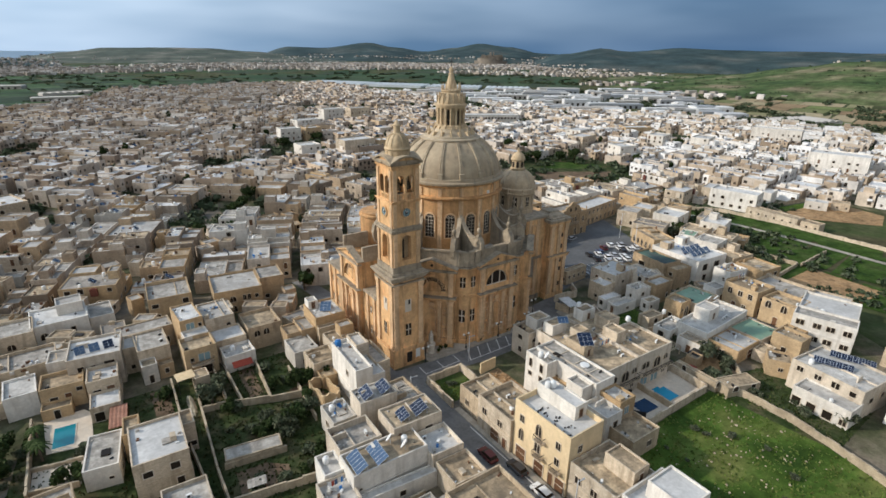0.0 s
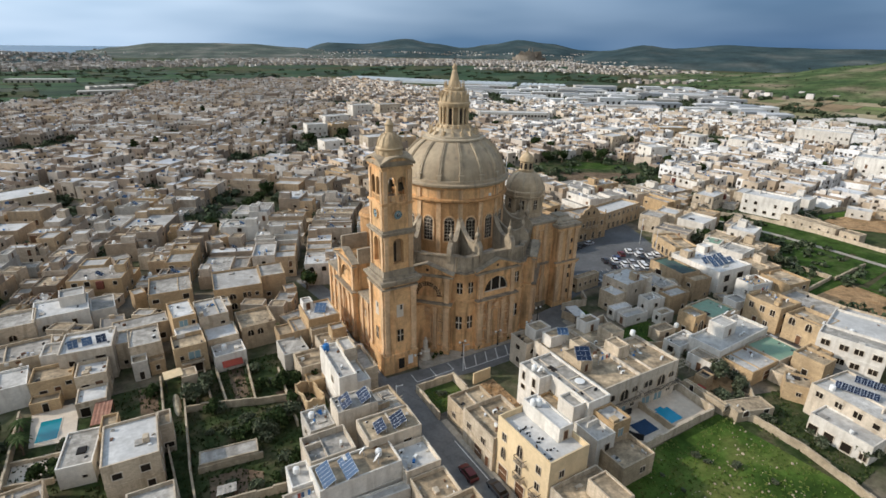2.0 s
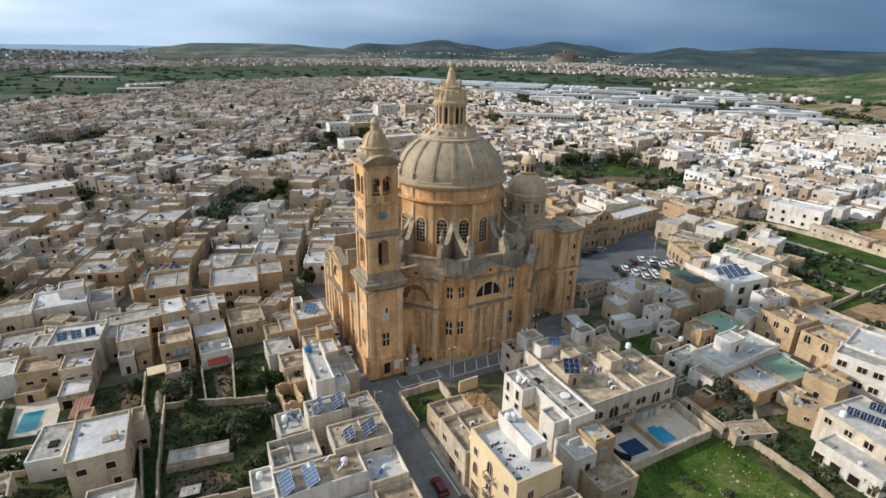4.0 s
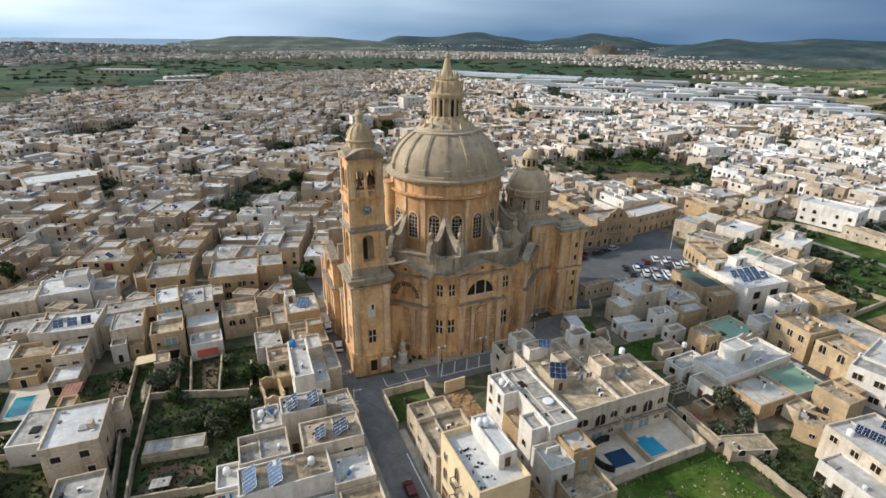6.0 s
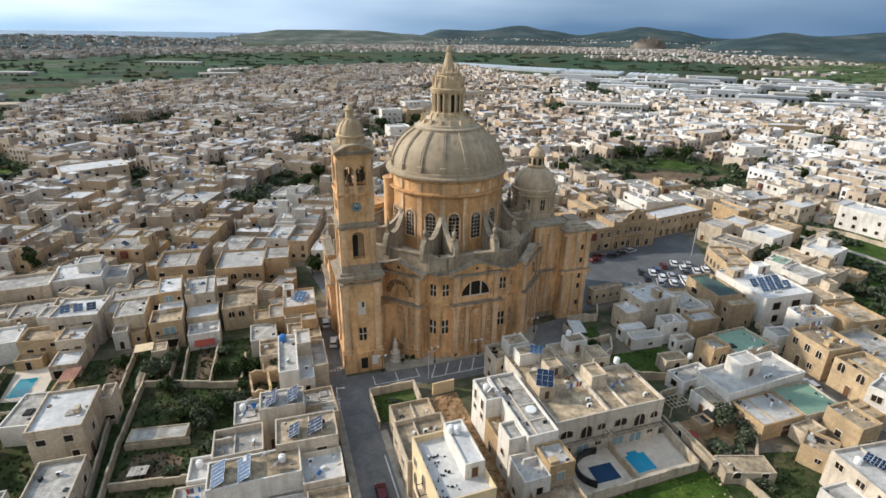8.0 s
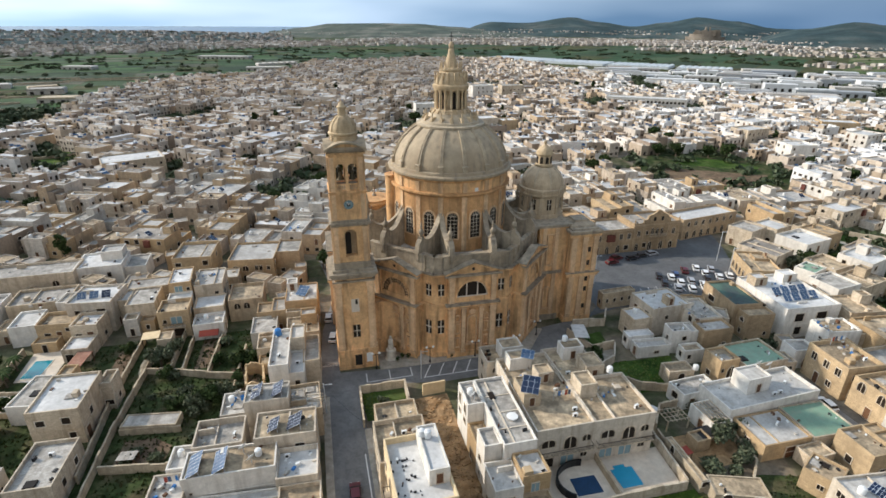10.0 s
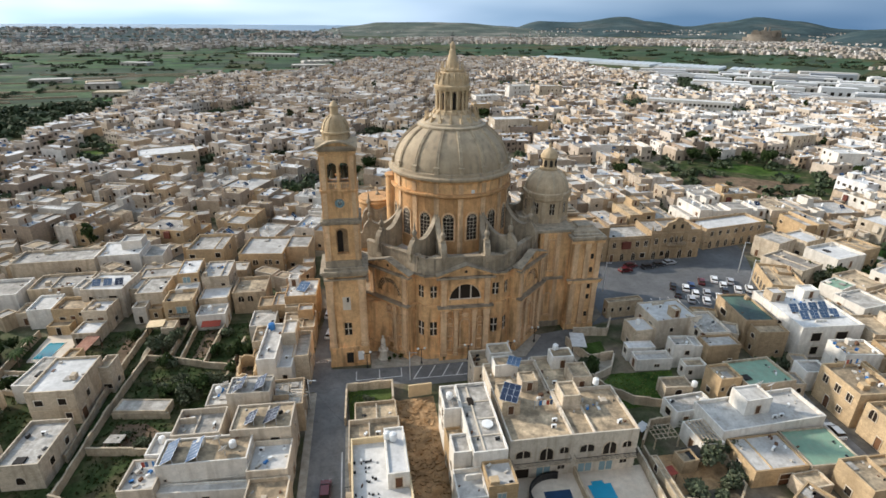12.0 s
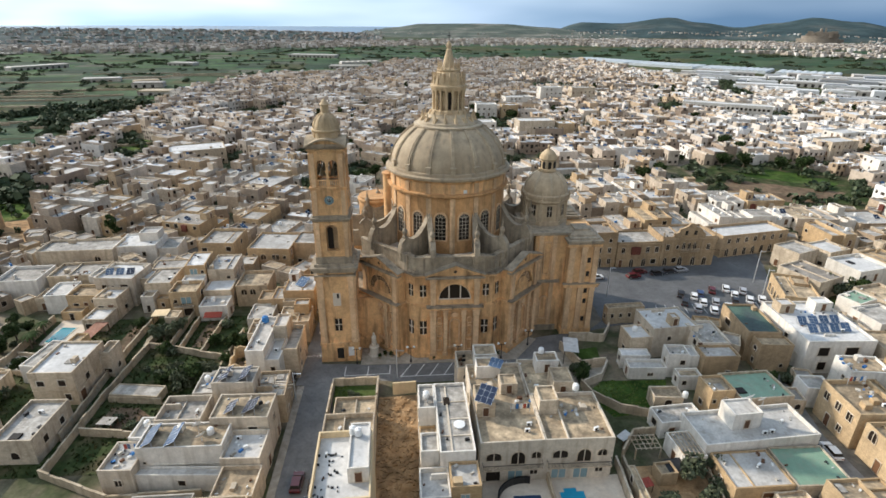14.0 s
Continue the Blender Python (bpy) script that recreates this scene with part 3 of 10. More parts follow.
PLOTS = [("ground_west_grass", [(-97, 298), (-103, 333), (-81, 324), (-56, 280), (-62, 265), (-80, 266)], GRASS, "green plot among town houses"),
         ("ground_west_green", [(-96, 206), (-67, 205), (-66, 189), (-80, 184), (-100, 190)], GRASS, "bright green plot at the town's edge"),
         ("ground_west_soil", [(-65, 187), (-80, 183), (-66, 158), (-49, 158)], SOIL, "bare brown plot at the town's edge"),
         ("ground_west_copse", [(-112, 233), (-84, 236), (-66, 205), (-96, 206)], SCRUB, "dark overgrown plot at the town's edge"),
         ("ground_soil_plot", [(262, 104), (300, 99), (294, 76), (276, 71), (259, 93)], SOIL, "bare orange-brown field plot"),
         ("ground_green_strip", [(229, 118), (244, 116), (243, 60), (229, 56)], LUSH, "narrow green field strip"),
         ("ground_green_plot", [(252, 112), (288, 106), (286, 101), (262, 104.5), (256, 96)], GRASS, "green plot beside farm sheds"),
         ("ground_brown_plot", [(180, 66), (198, 66), (196, 45), (174, 46)], SOIL, "brown ploughed plot")]
PLOTS += [("ground_bright_plot", [(196, 108), (216, 108), (216, 70), (197, 72)], LUSH, "dark green field plot"),
         ("road_farm_track", [(216.5, 136), (219.0, 136), (225.6, 105), (226.8, 82), (226.0, 30), (223.6, 30), (224.2, 82), (223.0, 105)], PAVING, "pale concrete farm track"),
         ("ground_town_field", [(190, 198), (228, 170), (278, 192), (276, 240), (240, 260), (208, 234)], SCRUB, "overgrown field inside the town"),
         ("ground_town_soil", [(222, 226), (262, 202), (239, 184), (205, 205)], DARKSOIL, "strip of orange-brown soil inside the town"),
         ("ground_town_grass", [(232, 232), (262, 210), (270, 216), (262, 234), (244, 246)], LUSH, "green patch inside the town")]
for i, (name, poly, mat, label) in enumerate(PLOTS):
    setting(name, sheet(poly, 0.16 + 0.006 * i), mat, label, "field")

# streets round the church, laid as one asphalt sheet with raised pavements
STREETS = [("road_church_square", [(45.5, 83.0), (62.5, 83.6), (71.2, 82.4), (80, 82.6), (97, 83.6), (108.5, 95.5), (112, 98.2), (105, 98.6), (98.5, 97.5), (92, 89.4), (71, 89.4), (58.6, 89.6), (50.0, 90.2), (46.0, 92)]),
           ("road_south", [(46.4, 20), (54.6, 20), (54.2, 60), (53.2, 83.4), (47.0, 83.4)]),
           ("road_west_lane", [(45.6, 91), (50.0, 90.0), (50.0, 100), (54, 112), (56, 126), (52, 150), (47.0, 150), (50.5, 126), (47.0, 108)])]
STREETS += [("road_car_park", [(112, 99.5), (122, 102), (135, 102), (152, 100), (166, 108), (178, 132), (184, 148), (160, 141.5), (122, 134), (104, 134), (104, 127), (118, 124), (117, 104)]),
           ("road_east_street", [(136.5, 24), (142.0, 24), (143.2, 62), (146.8, 78), (150, 98), (146, 99), (142, 80), (138.6, 64)])]
for i, (name, poly) in enumerate(STREETS):
    setting(name, sheet(poly, 0.07 + 0.006 * i), ASPHALT if name == "road_car_park" else ROAD, "dark worn asphalt of the car park" if name == "road_car_park" else "worn pale grey asphalt street", "road")
setting("pavement_church", sheet([(58.4, 89.2), (71, 89.0), (92.4, 89.0), (98.6, 96.8), (92, 100), (66, 100), (58.4, 96)], 0.19, 0.17), PAVING, "pale stone pavement along the church walls", "pavement")
setting("pavement_south_west", sheet([(45.6, 22), (46.9, 22), (47.4, 82.6), (46.1, 82.6)], 0.18, 0.16), PAVING, "narrow pale pavement beside the street", "pavement")
setting("pavement_south_east", sheet([(53.6, 22), (54.9, 22), (54.5, 72), (53.2, 72)], 0.185, 0.16), PAVING, "narrow pale pavement beside the street", "pavement")


def stripe(x0, y0, x1, y1, width, z=0.115):
    d = Vector((x1 - x0, y1 - y0)).normalized() * (width / 2)
    return [(x0 - d.y, y0 + d.x, z), (x0 + d.y, y0 - d.x, z), (x1 + d.y, y1 - d.x, z), (x1 - d.y, y1 + d.x, z)]


g = Geo()
for i in range(9):
    x = 67.0 + i * 3.0
    g.add(stripe(x, 84.6, x + 2.1, 88.6, 0.22), [(0, 1, 2, 3)])
g.add(stripe(66.8, 84.6, 93.2, 84.8, 0.2), [(0, 1, 2, 3)])
g.add(stripe(55.2, 85.6, 64.8, 85.8, 0.2), [(0, 1, 2, 3)])
for x in (55.2, 60.0, 64.6):
    g.add(stripe(x, 85.7, x + 0.1, 88.6, 0.2), [(0, 1, 2, 3)])
g.add(stripe(53.0, 30, 52.7, 66, 0.2), [(0, 1, 2, 3)])
for i in range(14):
    x = 133 + i * 2.5
    g.add(stripe(x, 106, x + 0.8, 110.5, 0.14), [(0, 1, 2, 3)])
setting("road_markings", g, PAINT, "worn white parking bay lines", "road marking")
letters = bpy.data.curves.new("road_letters", "FONT")
letters.body = "STOP"
letters.size = 1.25
letters.align_x = "CENTER"
letters.extrude = 0.004
letters.materials.append(PAINT)
word = tagged(new("road_letters", letters), "worn white painted word STOP on the lane", "road marking", kind="structure")
word.matrix_basis = pose(48.1, 93.6, 0.125, 0, 0, 176)

LAWNS = [("ground_walled_lawn", [(54.0, 74.0), (62.0, 74.5), (62.2, 82.2), (53.6, 82.2)], LUSH, "green lawn inside low garden walls"),
         ("ground_building_plot", [(62.6, 45.0), (70.2, 45.0), (70.3, 78.6), (62.6, 78.2)], SOIL, "churned orange soil on an empty plot"),
         ("ground_meadow", [(64.8, 10), (64.8, 44), (77, 46.3), (102.4, 46.6), (115.6, 45.6), (104.4, 22.6), (99, -6), (70, -10)], GRASS, "bright green overgrown meadow"),
         ("ground_garden_east", [(103, 46.6), (116, 46.6), (135, 41), (133, 24), (105, 23)], SCRUB, "overgrown garden with rubble"),
         ("ground_small_lawn", [(107, 69.5), (118.5, 71), (122, 79.8), (108.5, 80.4), (104, 76.5)], LUSH, "small green lawn behind houses"),
         ("ground_back_garden", [(105.4, 85.2), (110.6, 85.6), (111.6, 92.6), (106.2, 91.8)], LUSH, "small dark green back garden"),
         ("ground_back_yard", [(100.6, 79.4), (108.4, 80.6), (111.0, 85.4), (105.2, 85.2), (106.0, 92.0), (101.6, 91.0)], PAVING, "paved back yard"),
         ("ground_brown_garden", [(103.6, 49), (117, 50), (116.5, 57.5), (104.4, 57.5)], SOIL, "dug brown garden plot"),
         ("ground_gardens_west", [(8, 62), (27, 62), (30, 84), (36, 87), (36.5, 112), (6, 112), (-18, 112), (-24, 62)], SCRUB, "dark overgrown back gardens"),
         ("ground_lane_verge", [(7.0, 70), (10.6, 70), (11.8, 113), (8.6, 113)], SCRUB, "grassy lane between garden walls"),
         ("ground_soil_strip", [(20.2, 109.6), (23.4, 109.6), (22.6, 98.4), (19.8, 98.4)], DARKSOIL, "narrow dug soil plot between garden walls"),
         ("ground_soil_bed", [(2.8, 111.4), (6.2, 111.4), (6.0, 98.0), (2.9, 98.0)], DARKSOIL, "brown soil bed beside a garden wall"),
         ("ground_soil_yard", [(27.4, 96.8), (33.6, 96.8), (33.6, 87.4), (29.8, 88.4)], DARKSOIL, "bare brown yard behind a house"),
         ("ground_soil_patch", [(11.4, 72.4), (14.6, 71.8), (19.6, 72.2), (20.2, 75.6), (17.0, 78.2), (12.0, 78.6)], DARKSOIL, "bare brown patch in an overgrown plot")]
for i, (name, poly, mat, label) in enumerate(LAWNS):
    setting(name, sheet(poly, 0.055 + 0.006 * i), mat, label, "garden ground")


# ---- the domed church ----
CX, CY = 78.6, 111.0
church = thing("church", "large domed church of honey-coloured limestone beside the square", "church", pose(CX, CY, 0))
AP = 19.8
HALF = AP * math.tan(radians(22.5))


def facing(i):
    """Local frame of the i-th side of the octagon: x along the wall, -y outwards."""
    return pose(0, 0, 0, 0, 0, 45 * i)


def lattice(g, outline_x, z0, z1, y, cols, rows, t=0.09):
    w = outline_x[1] - outline_x[0]
    for i in range(1, cols):
        x = outline_x[0] + w * i / cols
        g.box(x - t / 2, x + t / 2, y - 0.05, y, z0, z1)
    for j in range(1, rows):
        z = z0 + (z1 - z0) * j / rows
        g.box(outline_x[0], outline_x[1], y - 0.05, y, z - t / 2, z + t / 2)


# small two-light window with stone cross, base centre at the origin, facing -y
def cross_window(w, h):
    g = Geo()
    g.slot = 0
    g.box(-w / 2, w / 2, -0.03, 0.05, 0, h)
    g.slot = 1
    for x0, x1, z0, z1 in ((-w / 2 - 0.22, -w / 2, -0.25, h + 0.25), (w / 2, w / 2 + 0.22, -0.25, h + 0.25), (-w / 2, w / 2, h, h + 0.25), (-w / 2, w / 2, -0.25, 0)):
        g.box(x0, x1, -0.14, 0.04, z0, z1)
    g.slot = 2
    g.box(-0.11, 0.11, -0.09, 0.03, 0, h)
    g.box(-w / 2, w / 2, -0.08, 0.03, h * 0.47, h * 0.55)
    g.lathe([(0.26, -0.1), (0.26, 0.05)], 10)
    return g.mesh("window", GLASS, CHURCH, FRAME)


CROSS_LOW, CROSS_HIGH = cross_window(1.5, 3.3), cross_window(1.35, 2.7)

def church_bay(f, ap, plain, out=0.95):
    """One pedimented bay with pilasters, panels and a lunette, on a wall ap metres out from the frame's origin."""
    bay = Geo()
    bay.m = f
    bw, by = 5.25, -ap - out
    bay.box(-bw, bw, by, -ap, 0, 13.2)
    bay.box(-bw - 0.2, bw + 0.2, by - 0.25, by, 0, 1.5)
    # upper bay with the round-headed recess left open
    lun = arc(0, 14.8, 3.5, 3.8, 0, 180, 18)
    n = len(lun)
    left = [(-bw, 14.0), (-bw, 20.4), (0, 20.4), (bw, 20.4), (bw, 14.0)]
    bay.box(-bw, -3.5, by, -ap, 13.2, 20.4)
    bay.box(3.5, bw, by, -ap, 13.2, 20.4)
    bay.box(-3.5, 3.5, by, -ap, 13.2, 14.8)
    top = [(x, 20.4) for x, z in lun]
    bay.ring(top, lun, by, -ap, closed=False)
    part("bay", bay, CHURCH, church)
    ped = Geo()
    ped.m = f
    ped.slab([(-bw - 0.3, 20.4), (bw + 0.3, 20.4), (0, 22.6)], by - 0.1, by + 0.9)
    ped.slab([(-bw - 0.9, 20.4), (-bw - 0.9, 20.8), (0, 22.98), (bw + 0.9, 20.8), (bw + 0.9, 20.4), (0, 22.6)], by - 0.75, by + 0.9)
    ped.slot = 1
    ped.slab([(-bw - 0.95, 20.8), (-bw - 0.95, 20.98), (0, 23.18), (bw + 0.95, 20.98), (bw + 0.95, 20.8), (0, 22.98)], by - 0.85, by + 0.95)
    ped.box(-bw - 0.92, bw + 0.92, by - 0.85, by + 0.3, 20.05, 20.45)
    ped.box(-bw - 0.6, bw + 0.6, by + 0.95, -ap + 0.5, 20.4, 20.78)
    part("pediment", ped, (CHURCH, CHURCH_GREY), church)
    oc = Geo()
    oc.m = f
    oc.ring([(0.55 * math.cos(a * 0.524), 21.4 + 0.55 * math.sin(a * 0.524)) for a in range(12)], [(0.36 * math.cos(a * 0.524), 21.4 + 0.36 * math.sin(a * 0.524)) for a in range(12)], by - 0.2, by - 0.06)
    oc.slot = 1
    oc.slab([(0.36 * math.cos(a * 0.524), 21.4 + 0.36 * math.sin(a * 0.524)) for a in range(12)], by - 0.13, by - 0.08)
    part("oculus", oc, (CHURCH, DARK), church)
    # mid cornice and main cornice
    corn = Geo()
    corn.m = f
    corn.box(-bw - 0.7, bw + 0.7, by - 1.15, -ap, 13.15, 13.45)
    corn.box(-bw - 0.35, bw + 0.35, by - 0.8, -ap, 12.77, 13.15)
    corn.slot = 1
    corn.box(-bw - 0.72, bw + 0.72, by - 1.2, by + 0.05, 13.45, 13.72)
    part_pieces("cornice", corn, (CHURCH, LICHEN), church)
    # pilasters with capitals
    for x in (-4.55, -1.95, 1.95, 4.55):
        p = Geo()
        p.m = f
        hw = 0.62 if abs(x) > 3 else 0.42
        p.box(x - hw, x + hw, by - 0.62, by, 1.5, 11.5)
        p.box(x - hw - 0.12, x + hw + 0.12, by - 0.78, by, 1.5, 2.2)
        p.box(x - hw - 0.15, x + hw + 0.15, by - 0.74, by, 11.5, 12.0)
        p.box(x - hw - 0.05, x + hw + 0.05, by - 0.68, by, 12.0, 12.45)
        p.box(x - hw - 0.22, x + hw + 0.22, by - 0.85, by, 12.45, 12.76)
        part("pilaster", p, CHURCH_PALE, church)
    for x in (-4.55, 4.55):
        p = Geo()
        p.m = f
        p.box(x - 0.55, x + 0.55, by - 0.42, by, 13.75, 19.2)
        p.box(x - 0.7, x + 0.7, by - 0.55, by, 19.2, 20.05)
        part("pilaster", p, CHURCH_PALE, church)
    # panels of the lower storey
    pan = Geo()
    pan.m = f
    outer, inner = arched(0, 3.6, 2.3, 6.9), arched(0, 3.85, 1.8, 6.4)
    pan.ring(outer, inner, by - 0.42, by)
    pan.box(-1.5, 1.5, by - 0.5, by, 3.1, 3.55)
    pan.slab([(-0.5, 10.9), (0.5, 10.9), (0.8, 11.6), (0, 12.1), (-0.8, 11.6)], by - 0.4, by)
    for x in (-3.2, 3.2):
        for z in (2.6, 6.1):
            o = [(x - 0.55, z), (x + 0.55, z), (x + 0.55, z + 2.6), (x - 0.55, z + 2.6)]
            q = [(x - 0.4, z + 0.15), (x + 0.4, z + 0.15), (x + 0.4, z + 2.45), (x - 0.4, z + 2.45)]
            pan.ring(o, q, by - 0.38, by)
        pan.ring(arched(x, 9.2, 1.1, 1.6), arched(x, 9.35, 0.8, 1.3), by - 0.38, by)
    part_pieces("panel", pan, CHURCH_PALE, church)
    # lunette: three plain lights on the sides facing the points, lattice ring on the others
    lw = Geo()
    lw.m = f
    lw.ring(arc(0, 14.8, 3.8, 4.1, 0, 180, 18), arc(0, 14.8, 3.45, 3.75, 0, 180, 18), by - 0.18, by + 0.02, closed=False)
    lw.slot = 1
    yb = by + 0.42
    if plain:
        lw.slab([(3.45, 14.8)] + arc(0, 14.8, 3.45, 3.75, 0, 180, 18)[1:], yb, yb + 0.06)
        lw.slot = 2
        for x in (-1.2, 1.2):
            lw.box(x - 0.13, x + 0.13, yb - 0.14, yb, 14.8, 18.3)
        lw.box(-3.45, 3.45, yb - 0.16, yb, 14.8, 15.02)
        lw.ring(arc(0, 14.8, 3.45, 3.75, 0, 180, 18), arc(0, 14.8, 3.25, 3.55, 0, 180, 18), yb - 0.14, yb, closed=False)
    else:
        lw.ring(arc(0, 14.8, 3.45, 3.75, 0, 180, 18), arc(0, 14.8, 2.2, 2.35, 0, 180, 18), yb, yb + 0.06, closed=False)
        lw.slot = 0
        lw.slab(arc(0, 14.8, 2.25, 2.4, 0, 180, 18), yb - 0.2, yb + 0.05)
        lw.ring(arc(0, 15.1, 1.3, 1.4, 0, 180, 18), arc(0, 15.1, 1.05, 1.12, 0, 180, 18), yb - 0.3, yb - 0.18, closed=False)
        lw.slot = 2
        lw.ring(arc(0, 14.8, 2.72, 2.92, 0, 180, 18), arc(0, 14.8, 2.62, 2.82, 0, 180, 18), yb - 0.06, yb, closed=False)
        lw.ring(arc(0, 14.8, 3.12, 3.36, 0, 180, 18), arc(0, 14.8, 3.02, 3.26, 0, 180, 18), yb - 0.06, yb, closed=False)
        for k in range(1, 15):
            a = radians(12 * k)
            c0, s0 = math.cos(a), math.sin(a)
            nx, nz = -s0 * 0.06, c0 * 0.06
            lw.slab([(2.2 * c0 - nx, 14.8 + 2.35 * s0 - nz), (3.45 * c0 - nx, 14.8 + 3.75 * s0 - nz), (3.45 * c0 + nx, 14.8 + 3.75 * s0 + nz), (2.2 * c0 + nx, 14.8 + 2.35 * s0 + nz)], yb - 0.07, yb)
        for a in (60, 120):
            c0, s0 = math.cos(radians(a)), math.sin(radians(a))
            nx, nz = -s0 * 0.16, c0 * 0.16
            lw.slab([(2.2 * c0 - nx, 14.8 + 2.35 * s0 - nz), (3.45 * c0 - nx, 14.8 + 3.75 * s0 - nz), (3.45 * c0 + nx, 14.8 + 3.75 * s0 + nz), (2.2 * c0 + nx, 14.8 + 2.35 * s0 + nz)], yb - 0.16, yb)
    part("lunette_window", lw, (CHURCH, GLASS, FRAME if plain else CHURCH_PALE), church)


for i in range(8):
    f = facing(i)
    if i == 6:
        continue
    wall = Geo()
    wall.m = f
    wall.box(-HALF, HALF, -AP, -AP + 1.2, 0, 20.4)
    wall.box(-HALF, HALF, -AP - 0.25, -AP, 0, 1.3)
    w = part("wall", wall, CHURCH, church)
    church_bay(f, AP, i % 2 == 0, 0.95 if i % 2 == 0 else 2.3)
    bw = 5.25
    for s in (-1, 1):
        a, b = sorted((s * bw, s * (HALF + 0.3)))
        corn = Geo()
        corn.m = f
        corn.box(a, b, -AP - 0.35, -AP, 13.0, 13.5)
        part("string_course", corn, CHURCH, church)
        corn = Geo()
        corn.m = f
        corn.box(a, b, -AP - 0.85, -AP + 0.4, 20.1, 20.45)
        corn.slot = 1
        corn.box(a, b, -AP - 0.88, -AP + 0.4, 20.45, 20.72)
        part_pieces("cornice", corn, (CHURCH, LICHEN), church)
    for s in (-1, 1):
        part("window", CROSS_LOW, None, church, at=f @ pose(s * (6.6 if i % 2 == 0 else 7.05), -AP - 0.02, 6.1))
        part("window", CROSS_HIGH, None, church, at=f @ pose(s * (6.6 if i % 2 == 0 else 7.05), -AP - 0.02, 15.3))
    # parapet
    par = Geo()
    par.m = f
    par.box(-HALF, HALF, -AP + 0.1, -AP + 0.85, 20.72, 24.0)
    par.box(-HALF - 0.05, HALF + 0.05, -AP - 0.1, -AP + 1.0, 24.0, 24.35)
    par.box(-HALF, HALF, -AP - 0.12, -AP + 0.9, 20.72, 21.3)
    for s in (-1, 1):
        par.box(s * 4.9 - 1.3, s * 4.9 + 1.3, -AP - 0.35, -AP + 0.95, 20.72, 24.2)
        par.box(s * 4.9 - 1.4, s * 4.9 + 1.4, -AP - 0.5, -AP + 1.05, 24.2, 24.5)
    part("parapet", par, CHURCH_GREY, church)

# roof terrace behind the parapet
roof = Geo()
R8 = AP / math.cos(radians(22.5)) - 0.7
roof.lathe([(R8, 21.3), (12.0, 22.0)], 8, turn=radians(22.5), smooth=False, cap=False)
part("roof", roof, ROOF_PALE, church, "grey stone roof terrace with pale debris")

# drum with its two cornices
drum = Geo()
drum.lathe([(12.9, 21.0), (12.9, 34.4), (13.3, 34.5), (13.75, 34.85), (13.75, 35.25), (13.0, 35.4)], 96)
part("drum", drum, DRUM, church, "honey limestone drum")
frieze = Geo()
frieze.lathe([(13.0, 35.35), (13.0, 37.5), (13.35, 37.7), (13.6, 38.1)], 96)
part("frieze", frieze, CHURCH, church)
corn = Geo()
corn.lathe([(13.6, 38.05), (14.0, 38.3), (14.0, 38.75), (13.4, 38.95), (13.3, 39.5), (12.9, 39.6)], 96)
part_pieces("cornice", corn, DOME, church, "grey weathered cornice")
for k in range(16):
    p = Geo()
    p.m = pose(0, 0, 0, 0, 0, 22.5 * k)
    p.box(-0.55, 0.55, -13.15, -12.7, 22, 34.4)
    p.box(-0.5, 0.5, -13.3, -12.8, 35.4, 37.6)
    part("pilaster", p, CHURCH_PALE, church)

dw = Geo()
dw.slot = 0
dw.slab(arched(0, 0, 2.3, 5.9, 12), -0.1, 0.0)
dw.slot = 1
dw.ring(arched(0, -0.25, 3.0, 6.5, 12), arched(0, 0, 2.3, 5.9, 12), -0.22, 0.1)
dw.slot = 2
lattice(dw, (-1.12, 1.12), 0.05, 5.0, -0.1, 3, 6, 0.075)
for a in (30, 60, 90, 120, 150):
    c0, s0 = math.cos(radians(a)), math.sin(radians(a))
    dw.slab([(0.35 * c0 + 0.05 * s0, 4.75 + 0.35 * s0 - 0.05 * c0), (1.15 * c0 + 0.05 * s0, 4.75 + 1.15 * s0 - 0.05 * c0), (1.15 * c0 - 0.05 * s0, 4.75 + 1.15 * s0 + 0.05 * c0), (0.35 * c0 - 0.05 * s0, 4.75 + 0.35 * s0 + 0.05 * c0)], -0.15, -0.1)
dw.ring(arc(0, 4.75, 0.42, 0.42, 0, 180, 8), arc(0, 4.75, 0.32, 0.32, 0, 180, 8), -0.15, -0.1, closed=False)
DRUM_WINDOW = dw.mesh("drum_window", GLASS, CHURCH_PALE, FRAME)
for k in range(16):
    part("drum_window", DRUM_WINDOW, None, church, at=pose(0, 0, 0, 0, 0, 22.5 * k + 11.25) @ pose(0, -12.86, 25.1))

# dome shell, ribs and the band below the lantern
DOME_A, DOME_B, DOME_Z = 12.85, 10.4, 38.9


def dome_at(q):
    return DOME_A * math.cos(radians(q)), DOME_Z + DOME_B * math.sin(radians(q))


